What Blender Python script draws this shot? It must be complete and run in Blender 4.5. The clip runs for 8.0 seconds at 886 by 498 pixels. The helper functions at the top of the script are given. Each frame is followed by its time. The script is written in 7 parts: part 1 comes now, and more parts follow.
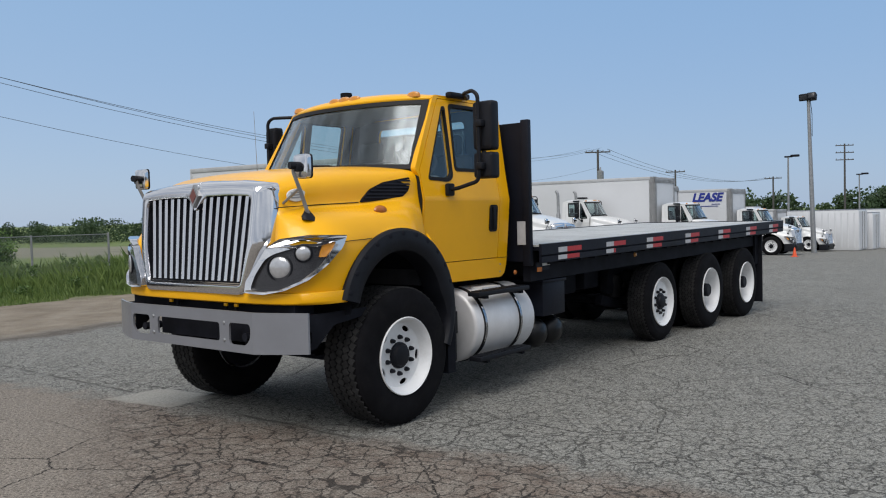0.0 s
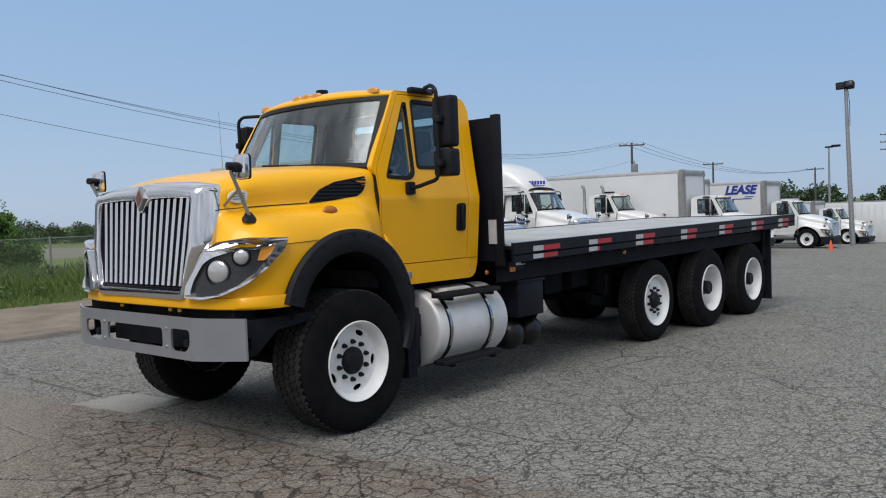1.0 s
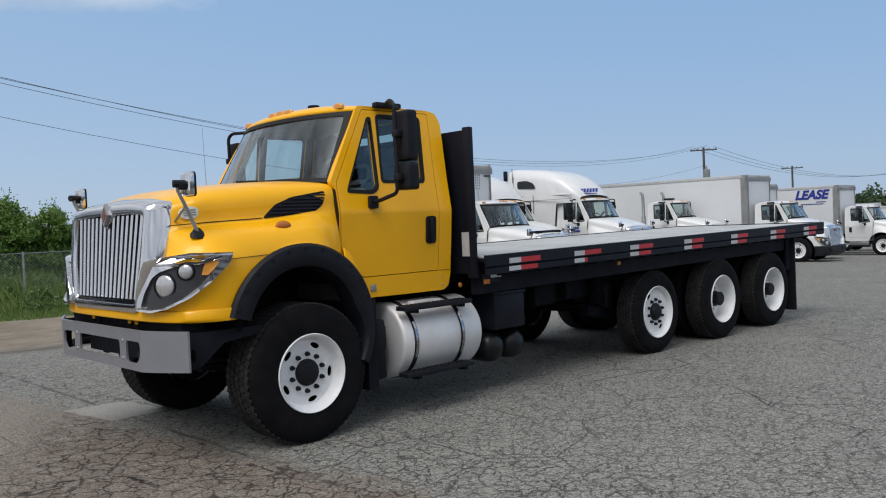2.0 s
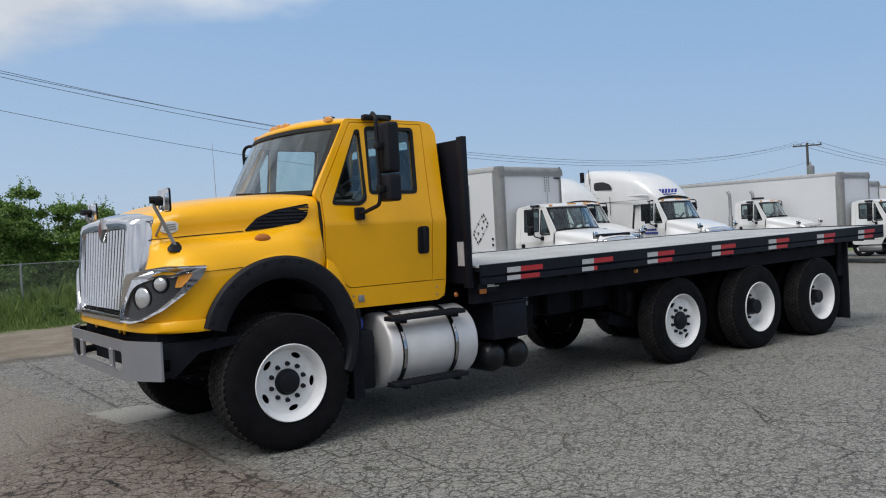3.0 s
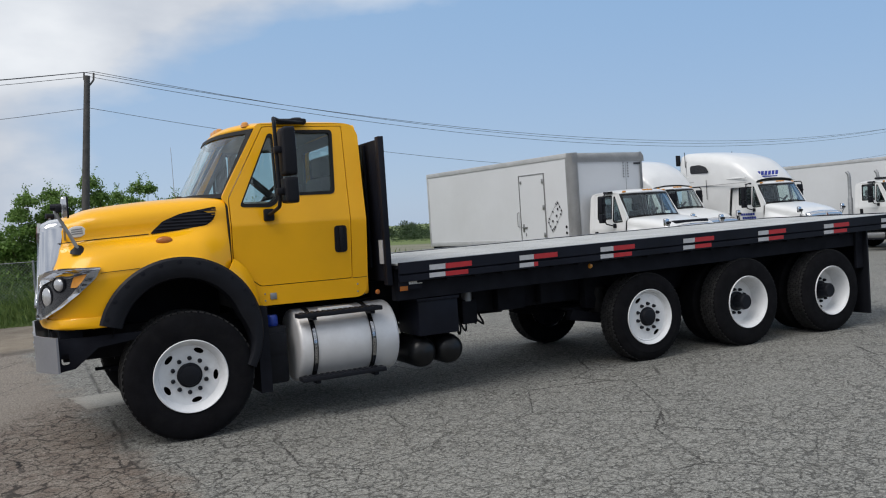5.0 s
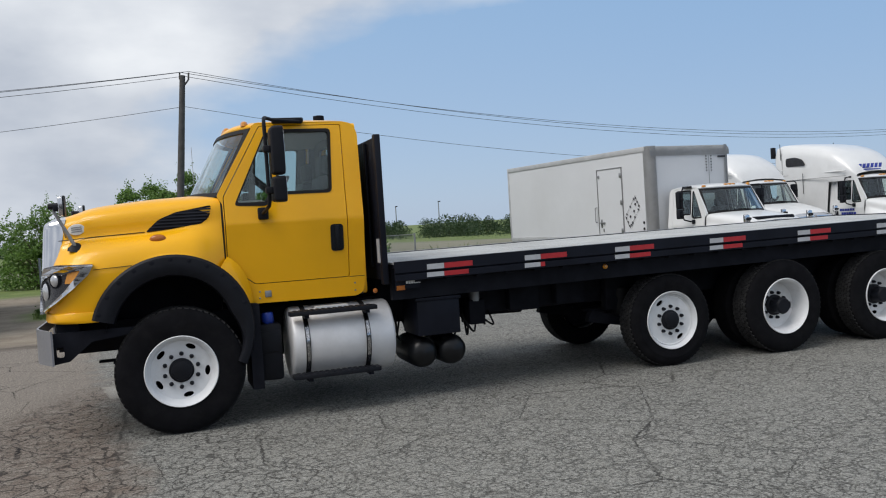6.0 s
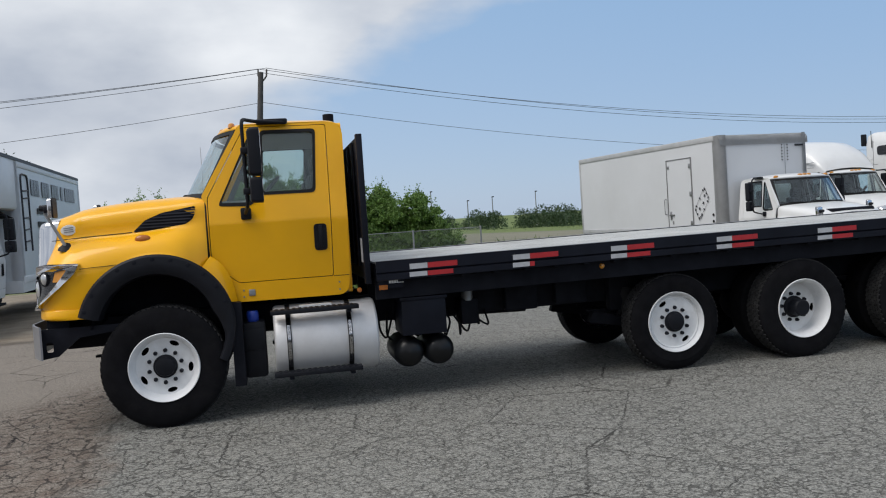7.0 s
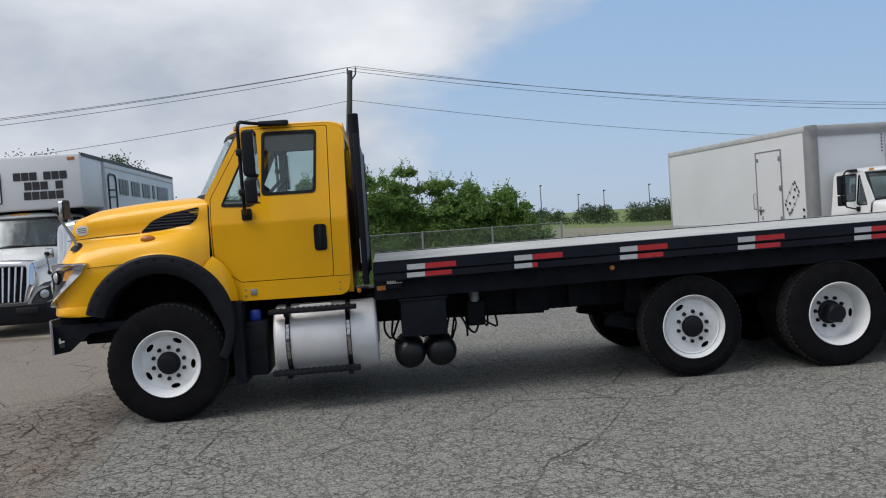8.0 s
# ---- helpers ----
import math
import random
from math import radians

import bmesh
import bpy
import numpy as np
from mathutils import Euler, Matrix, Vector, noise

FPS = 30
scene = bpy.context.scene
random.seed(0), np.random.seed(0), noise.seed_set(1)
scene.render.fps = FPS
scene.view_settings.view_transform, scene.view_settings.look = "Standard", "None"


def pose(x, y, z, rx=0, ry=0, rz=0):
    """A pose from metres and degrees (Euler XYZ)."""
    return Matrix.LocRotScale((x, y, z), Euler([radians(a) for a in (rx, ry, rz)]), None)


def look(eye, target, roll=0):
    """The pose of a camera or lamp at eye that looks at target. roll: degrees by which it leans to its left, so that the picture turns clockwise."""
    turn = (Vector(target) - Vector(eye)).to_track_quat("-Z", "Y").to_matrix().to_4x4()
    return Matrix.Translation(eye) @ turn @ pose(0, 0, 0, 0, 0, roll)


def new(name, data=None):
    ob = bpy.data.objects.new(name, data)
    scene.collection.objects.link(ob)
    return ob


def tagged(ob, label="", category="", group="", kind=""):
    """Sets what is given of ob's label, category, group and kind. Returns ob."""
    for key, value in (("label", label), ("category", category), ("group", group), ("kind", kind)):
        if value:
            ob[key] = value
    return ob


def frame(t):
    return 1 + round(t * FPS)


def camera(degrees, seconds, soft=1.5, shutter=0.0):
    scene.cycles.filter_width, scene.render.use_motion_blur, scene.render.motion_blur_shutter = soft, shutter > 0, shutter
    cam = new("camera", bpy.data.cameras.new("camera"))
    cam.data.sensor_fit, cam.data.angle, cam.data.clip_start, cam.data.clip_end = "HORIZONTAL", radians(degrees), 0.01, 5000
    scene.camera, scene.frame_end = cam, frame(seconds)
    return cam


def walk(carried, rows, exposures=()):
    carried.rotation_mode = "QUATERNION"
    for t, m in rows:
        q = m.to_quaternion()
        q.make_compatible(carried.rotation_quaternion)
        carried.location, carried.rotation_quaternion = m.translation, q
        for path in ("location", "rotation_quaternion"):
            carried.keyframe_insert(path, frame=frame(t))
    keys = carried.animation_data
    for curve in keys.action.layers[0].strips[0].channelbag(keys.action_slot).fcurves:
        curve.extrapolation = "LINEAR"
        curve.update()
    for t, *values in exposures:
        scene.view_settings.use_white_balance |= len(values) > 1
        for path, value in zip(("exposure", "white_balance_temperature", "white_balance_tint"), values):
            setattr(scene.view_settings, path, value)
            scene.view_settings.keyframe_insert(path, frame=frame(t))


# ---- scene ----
cam = camera(55.8, 8.0, soft=1.1)
METRES, EYE, TILT, LEAN, TURN = 8.088, 1.65, 0.0, 0.0, -51.3
ROWS = [
    (0.0, 0.0, 0.0, 0.0, -0.06, -2.32, 1.45),
    (0.5, 0.0364, 0.0127, -0.0031, 1.02, -2.34, 1.74),
    (1.0, 0.0818, 0.0322, 0.0012, 2.62, -2.53, 2.12),
    (1.5, 0.1411, 0.0355, 0.0007, 4.8, -2.16, 2.31),
    (3.0, 0.3219, 0.0624, 0.0067, 14.81, -1.41, 3.06),
    (3.5, 0.383, 0.0819, 0.003, 17.59, -1.38, 3.15),
    (4.0, 0.4472, 0.0986, 0.0045, 20.27, -1.77, 3.46),
    (4.5, 0.5126, 0.1139, 0.0078, 21.89, -1.96, 3.71),
    (6.0, 0.6808, 0.2161, 0.0051, 32.33, -1.86, 3.64),
    (6.5, 0.7322, 0.2601, 0.0058, 35.21, -2.15, 3.53),
    (7.0, 0.787, 0.3042, 0.0072, 39.26, -2.11, 3.81),
    (7.5, 0.8282, 0.3553, 0.0069, 43.83, -1.99, 3.92),
    (8.0, 0.8748, 0.4067, 0.0052, 47.08, -1.99, 3.96),
]
walk(cam, [(t, pose(-4.938, -4.342, EYE, TILT, LEAN, TURN) @ pose(METRES * x, METRES * y, METRES * z, 90 + pitch, roll, yaw)) for t, x, y, z, yaw, pitch, roll in ROWS])

# ---- sky and sun ----
world = bpy.data.worlds.new("sky")
scene.world = world
world.use_nodes = True
wn, wl = world.node_tree.nodes, world.node_tree.links
wn.clear()


def wnode(kind, **inputs):
    n = wn.new(kind)
    for k, v in inputs.items():
        n.inputs[k].default_value = v
    return n


w_out = wnode("ShaderNodeOutputWorld")
w_bg = wnode("ShaderNodeBackground", Strength=0.105)
sky = wnode("ShaderNodeTexSky")
sky.sky_type = "NISHITA"
sky.sun_disc = False
sky.sun_elevation = radians(54)
sky.sun_rotation = radians(-107)
sky.air_density, sky.dust_density, sky.ozone_density = 1.0, 0.6, 3.0
w_co = wnode("ShaderNodeTexCoord")
w_sep = wnode("ShaderNodeSeparateXYZ")
wl.new(w_co.outputs["Generated"], w_sep.inputs[0])


def wmath(op, a, b=None, clamp=False):
    n = wn.new("ShaderNodeMath")
    n.operation, n.use_clamp = op, clamp
    for i, v in enumerate((a, b)):
        if v is None:
            continue
        if isinstance(v, (int, float)):
            n.inputs[i].default_value = v
        else:
            wl.new(v, n.inputs[i])
    return n.outputs[0]


def wmix(fac, a, b):
    n = wn.new("ShaderNodeMix")
    n.data_type = "RGBA"
    wl.new(fac, n.inputs[0])
    for v, i in ((a, 6), (b, 7)):
        if isinstance(v, tuple):
            n.inputs[i].default_value = v
        else:
            wl.new(v, n.inputs[i])
    return n.outputs[2]


# soft clouds
w_n1 = wnode("ShaderNodeTexNoise", Scale=3.4, Detail=9.0, Roughness=0.50)
w_n2 = wnode("ShaderNodeTexNoise", Scale=3.4, Detail=6.0, Roughness=0.5)
w_str = wnode("ShaderNodeVectorMath")
w_str.operation = "MULTIPLY"
w_str.inputs[1].default_value = (1.0, 1.0, 2.1)
wl.new(w_co.outputs["Generated"], w_str.inputs[0])
wl.new(w_str.outputs[0], w_n1.inputs["Vector"])
wl.new(w_str.outputs[0], w_n2.inputs["Vector"])
# the bank of cloud lies to the north-west, the rest is hazy blue
w_x, w_z = w_sep.outputs[0], w_sep.outputs[2]
w_top = wmath("MULTIPLY", wmath("SUBTRACT", w_z, wmath("ADD", wmath("MULTIPLY", w_x, 0.36), 0.135)), 9.0)
w_west = wmath("MULTIPLY", wmath("SUBTRACT", 0.06, w_x), 6.0)
w_side = wmath("MAXIMUM", wmath("MINIMUM", wmath("MAXIMUM", w_top, w_west), 0.9), -1.2)
w_cov = wmath("ADD", wmath("MULTIPLY", wmath("SUBTRACT", w_n1.outputs[0], 0.5), 2.6), w_side)
w_mask = wmath("ADD", wmath("MULTIPLY", w_cov, 1.7), 0.25, True)
w_tone = wmath("MULTIPLY", wmath("SUBTRACT", w_n2.outputs[0], 0.35), 2.6, True)
cloud = wmix(w_tone, (4.0, 4.5, 5.4, 1), (8.2, 8.5, 8.9, 1))
w_hz = wmath("POWER", wmath("SUBTRACT", 1.0, wmath("MULTIPLY", w_sep.outputs[2], 3.2), True), 1.4)
w_far = wmath("SUBTRACT", 0.86, wmath("MULTIPLY", wmath("MAXIMUM", wmath("SUBTRACT", w_sep.outputs[2], 0.34), 0.0), 1.3), True)
w_tint = wn.new("ShaderNodeMix")
w_tint.data_type, w_tint.blend_type = "RGBA", "MULTIPLY"
w_tint.inputs[0].default_value = 1.0
wl.new(sky.outputs[0], w_tint.inputs[6])
w_tint.inputs[7].default_value = (1.06, 1.16, 1.28, 1)
w_east = wmath("MULTIPLY", wmath("MAXIMUM", w_sep.outputs[0], 0.0), 0.9, True)
w_up = wmix(w_east, (3.10, 4.75, 6.95, 1), (2.3, 4.0, 6.5, 1))
w_low = wmix(w_east, (4.45, 5.4, 6.85, 1), (3.3, 4.35, 6.1, 1))
hazy = wmix(w_far, w_tint.outputs[2], wmix(w_hz, w_up, w_low))
final = wmix(w_mask, hazy, cloud)
wl.new(final, w_bg.inputs[0])
wl.new(w_bg.outputs[0], w_out.inputs[0])

sun_data = bpy.data.lights.new("sun", "SUN")
sun_data.energy = 2.3
sun_data.angle = radians(38)
sun_data.color = (1.0, 0.955, 0.91)
sun = new("sun", sun_data)
sun.matrix_basis = look((-52, -17, 76), (0, 0, 0))

# ---- materials ----


class Nodes:
    """A small wrapper round a material's node tree."""

    def __init__(self, name):
        self.m = bpy.data.materials.new(name)
        self.m.use_nodes = True
        self.t = self.m.node_tree
        self.b = self.t.nodes["Principled BSDF"]
        self.out = self.t.nodes["Material Output"]

    def node(self, kind, **inputs):
        n = self.t.nodes.new(kind)
        for k, v in inputs.items():
            if hasattr(v, "links"):
                self.t.links.new(v, n.inputs[k])
            else:
                n.inputs[k].default_value = v
        return n

    def link(self, a, b):
        self.t.links.new(a, b)

    def coord(self, which="Object"):
        return self.node("ShaderNodeTexCoord").outputs[which]

    def noise(self, scale, detail=4.0, rough=0.55, vec=None):
        n = self.node("ShaderNodeTexNoise", Scale=scale, Detail=detail, Roughness=rough)
        self.link(vec if vec is not None else self.coord(), n.inputs["Vector"])
        return n.outputs[0]

    def math(self, op, a, b=0.0, clamp=False):
        n = self.t.nodes.new("ShaderNodeMath")
        n.operation, n.use_clamp = op, clamp
        for i, v in enumerate((a, b)):
            if isinstance(v, (int, float)):
                n.inputs[i].default_value = v
            else:
                self.link(v, n.inputs[i])
        return n.outputs[0]

    def ramp(self, fac, lo, hi):
        """0 below lo, 1 above hi."""
        n = self.node("ShaderNodeMapRange")
        n.inputs[1].default_value, n.inputs[2].default_value = lo, hi
        self.link(fac, n.inputs[0])
        return n.outputs[0]

    def mix(self, fac, a, b):
        n = self.t.nodes.new("ShaderNodeMix")
        n.data_type = "RGBA"
        if isinstance(fac, (int, float)):
            n.inputs[0].default_value = fac
        else:
            self.link(fac, n.inputs[0])
        for v, i in ((a, 6), (b, 7)):
            if isinstance(v, tuple):
                n.inputs[i].default_value = (*v[:3], 1)
            else:
                self.link(v, n.inputs[i])
        return n.outputs[2]

    def tint(self, fac, a, color):
        n = self.t.nodes.new("ShaderNodeMix")
        n.data_type, n.blend_type = "RGBA", "MULTIPLY"
        self.link(fac, n.inputs[0])
        self.link(a, n.inputs[6])
        n.inputs[7].default_value = (*color, 1)
        return n.outputs[2]

    def bump(self, height, strength=0.3, distance=0.01):
        n = self.node("ShaderNodeBump", Strength=strength, Distance=distance)
        self.link(height, n.inputs["Height"])
        self.link(n.outputs[0], self.b.inputs["Normal"])
        return n


def surface(name, color, rough=0.5, metal=0.0, vary=0.12, scale=6.0, bump=0.0, bump_scale=60.0, coat=0.0, dirt=None, dirt_amount=0.35, spec=0.5):
    """A painted, moulded or metal surface: base colour with two scales of variation, optional dirt and fine relief."""
    n = Nodes(name)
    big = n.noise(scale, 5)
    fine = n.noise(scale * 14, 3)
    dark = tuple(c * (1 - vary) for c in color)
    lite = tuple(min(1, c * (1 + vary)) for c in color)
    col = n.mix(n.ramp(big, 0.3, 0.7), dark, lite)
    if dirt:
        col = n.mix(n.math("MULTIPLY", n.ramp(n.noise(scale * 0.6, 8, 0.7), 0.5, 0.75), dirt_amount), col, dirt)
    n.link(col, n.b.inputs["Base Color"])
    r = n.math("ADD", n.math("MULTIPLY", n.math("SUBTRACT", fine, 0.5), 0.2), rough, True)
    n.link(r, n.b.inputs["Roughness"])
    n.b.inputs["Metallic"].default_value = metal
    n.b.inputs["Coat Weight"].default_value = coat
    n.b.inputs["Specular IOR Level"].default_value = spec
    n.b.inputs["Coat Roughness"].default_value = 0.06
    if bump:
        n.bump(n.noise(bump_scale, 4), bump, 0.004)
    return n.m


def glass(name, tint, f0=0.05, rough=0.02, cloud_streak=0.0, bend_power=5.0):
    n = Nodes(name)
    tr = n.node("ShaderNodeBsdfTransparent", Color=(*tint, 1))
    gl = n.node("ShaderNodeBsdfGlossy", Roughness=rough, Color=(0.86, 0.95, 1.0, 1))
    facing = n.node("ShaderNodeLayerWeight", Blend=0.5).outputs["Facing"]
    fac = n.math("ADD", n.math("MULTIPLY", n.math("POWER", facing, bend_power), 1.0 - f0), f0, True)
    if cloud_streak:
        # upright streaks put into the gloss, standing in for reflected cloud
        mp = n.node("ShaderNodeMapping", Vector=n.coord(), Scale=(1.2, 7.0, 1.6))
        streak = n.ramp(n.noise(1.6, 5, 0.6, mp.outputs[0]), 0.32, 0.72)
        fac = n.math("MULTIPLY", fac, n.math("ADD", n.math("MULTIPLY", streak, cloud_streak), 1.0 - cloud_streak * 0.5), True)
    mx = n.node("ShaderNodeMixShader")
    n.link(fac, mx.inputs[0])
    n.link(tr.outputs[0], mx.inputs[1])
    n.link(gl.outputs[0], mx.inputs[2])
    n.link(mx.outputs[0], n.out.inputs[0])
    return n.m


M = {
    "yellow": surface("yellow_paint", (0.89, 0.440, 0.001), 0.36, 0, 0.04, 2.0, 0.0, 90, 0.3, spec=0.3),
    "white": surface("white_paint", (0.69, 0.70, 0.70), 0.34, 0, 0.04, 2.0, 0, 60, 0.4, (0.45, 0.43, 0.4), 0.18),
    "panel_white": surface("white_box_panel", (0.63, 0.645, 0.665), 0.42, 0, 0.03, 0.8, 0.03, 12, 0.1, (0.48, 0.48, 0.46), 0.2),
    "van_grey": surface("moving_box_panel", (0.62, 0.66, 0.70), 0.42, 0, 0.05, 0.8, 0.03, 12, 0.1, (0.40, 0.41, 0.40), 0.25),
    "alu": surface("aluminium_trim", (0.36, 0.36, 0.365), 0.38, 0.8, 0.12, 4, 0.04, 80, 0, (0.25, 0.24, 0.22), 0.3),
    "trim_grey": surface("grey_box_trim", (0.46, 0.47, 0.48), 0.5, 0.1, 0.1, 3, 0.03, 60, 0, (0.25, 0.24, 0.22), 0.3),
    "tank": surface("brushed_tank_aluminium", (0.70, 0.70, 0.71), 0.52, 0.35, 0.07, 3.0, 0.05, 120, 0, (0.4, 0.39, 0.37), 0.3),
    "deck": surface("worn_deck_aluminium", (0.52, 0.52, 0.50), 0.5, 0.25, 0.16, 2.0, 0.15, 40, 0, (0.28, 0.26, 0.23), 0.45),
    "black": surface("black_chassis_paint", (0.013, 0.014, 0.019), 0.6, 0, 0.3, 5, 0.05, 60, 0.0, (0.016, 0.016, 0.016), 0.3, 0.06),
    "rail_black": surface("black_bed_paint", (0.009, 0.0105, 0.017), 0.45, 0, 0.25, 3, 0.03, 60, 0.0, (0.016, 0.016, 0.017), 0.2, 0.14),
    "plastic": surface("black_textured_plastic", (0.010, 0.011, 0.015), 0.5, 0, 0.15, 8, 0.18, 240, spec=0.18),
    "tread": surface("dusty_tread_rubber", (0.028, 0.028, 0.029), 0.8, 0, 0.35, 14, 0.2, 120, 0, (0.07, 0.068, 0.064), 0.45, 0.12),
    "reflector": surface("lamp_reflector", (0.78, 0.79, 0.80), 0.16, 1.0, 0.06, 20),
    "trim_dark": surface("dark_cab_trim", (0.10, 0.10, 0.10), 0.7, 0, 0.15, 8, 0.1, 100),
    "wall_pale": surface("pale_metal_siding", (0.40, 0.40, 0.38), 0.6, 0, 0.1, 0.6, 0.05, 10, 0, (0.25, 0.23, 0.2), 0.3),
    "gloss_black": surface("gloss_black_tank_paint", (0.006, 0.0065, 0.008), 0.34, 0, 0.2, 4, 0.03, 40, 0.0, (0.02, 0.02, 0.019), 0.25, 0.35),
    "rubber": surface("tyre_rubber", (0.008, 0.008, 0.0095), 0.8, 0, 0.25, 9, 0.15, 130, 0, (0.026, 0.025, 0.023), 0.3, 0.08),
    "gasket": surface("rubber_gasket", (0.010, 0.010, 0.011), 0.6, spec=0.25),
    "chrome": surface("chrome", (0.70, 0.70, 0.715), 0.09, 1.0, 0.03, 3),
    "grey": surface("grey_bumper_paint", (0.27, 0.28, 0.31), 0.36, 0.45, 0.06, 3.0, 0.03, 70, 0.15, (0.16, 0.16, 0.16), 0.2),
    "rim": surface("white_wheel_paint", (0.76, 0.77, 0.78), 0.42, 0, 0.06, 6, 0.03, 80, 0, (0.30, 0.28, 0.26), 0.35),
    "red_tape": surface("red_reflective_tape", (0.42, 0.02, 0.025), 0.35, 0, 0.12, 20),
    "white_tape": surface("silver_reflective_tape", (0.46, 0.47, 0.49), 0.32, 0, 0.08, 20),
    "amber": surface("amber_lens", (0.62, 0.25, 0.02), 0.3, 0, 0.1, 20, 0, 60, 0.6),
    "orange": surface("orange_lens", (0.42, 0.13, 0.02), 0.25, 0, 0.1, 20),
    "lamp_dark": surface("headlamp_housing", (0.032, 0.032, 0.036), 0.28, 0.2, 0.15, 12),
    "lens": surface("headlamp_lens", (0.50, 0.51, 0.53), 0.2, 0.5, 0.1, 30, 0, 60, 0.8),
    "emblem_red": surface("dark_red_enamel", (0.16, 0.05, 0.04), 0.35),
    "screen": glass("windscreen_glass", (0.80, 0.88, 0.86), 0.09, 0.20, 1.0, 3.6),
    "sticker": surface("white_sticker", (0.7, 0.71, 0.7), 0.4, 0, 0.05, 30),
    "blue_cap": surface("blue_cap", (0.01, 0.04, 0.30), 0.4),
    "interior": surface("cab_interior", (0.05, 0.05, 0.055), 0.7, 0, 0.2, 8, 0.1, 100),
    "interior_grey": surface("cab_trim_grey", (0.30, 0.30, 0.29), 0.7, 0, 0.1, 8, 0.1, 100),
    "glass": glass("cab_glass", (0.82, 0.88, 0.87)),
    "dark_glass": glass("tinted_glass", (0.30, 0.34, 0.36), 0.06),
    "ink": surface("black_lettering", (0.02, 0.02, 0.025), 0.5),
    "blue_ink": surface("dark_blue_lettering", (0.015, 0.03, 0.25), 0.5),
    "wood": surface("weathered_pole_wood", (0.075, 0.072, 0.07), 0.85, 0, 0.25, 6, 0.4, 40),
    "steel": surface("galvanised_steel", (0.30, 0.31, 0.32), 0.5, 0.6, 0.15, 8),
    "wire": surface("power_cable", (0.07, 0.075, 0.09), 0.6),
    "cone": surface("orange_cone", (0.75, 0.10, 0.03), 0.5),
    "bark": surface("bark", (0.09, 0.065, 0.045), 0.9, 0, 0.3, 12, 0.5, 50),
    "grey_van": surface("silver_vehicle_paint", (0.45, 0.46, 0.48), 0.35, 0.2, 0.05, 3, 0, 60, 0.4),
}


def leaf_material(name, dark, lite):
    n = Nodes(name)
    g = n.node("ShaderNodeNewGeometry").outputs["Random Per Island"]
    big = n.noise(0.9, 4)
    f = n.math("ADD", n.math("MULTIPLY", g, 0.6), n.math("MULTIPLY", big, 0.5), True)
    n.link(n.mix(f, dark, lite), n.b.inputs["Base Color"])
    n.b.inputs["Roughness"].default_value = 0.55
    tl = n.node("ShaderNodeBsdfTranslucent")
    n.link(n.mix(f, dark, lite), tl.inputs["Color"])
    mx = n.node("ShaderNodeMixShader", Fac=0.3)
    n.link(n.b.outputs[0], mx.inputs[1])
    n.link(tl.outputs[0], mx.inputs[2])
    n.link(mx.outputs[0], n.out.inputs[0])
    return n.m


M["leaf"] = leaf_material("shrub_leaves", (0.045, 0.105, 0.02), (0.21, 0.34, 0.075))
M["far_leaf"] = leaf_material("far_tree_leaves", (0.026, 0.055, 0.022), (0.065, 0.11, 0.042))
M["weed"] = leaf_material("weed_leaves", (0.035, 0.075, 0.018), (0.12, 0.20, 0.05))
M["grass"] = leaf_material("tall_grass", (0.065, 0.12, 0.026), (0.19, 0.26, 0.07))


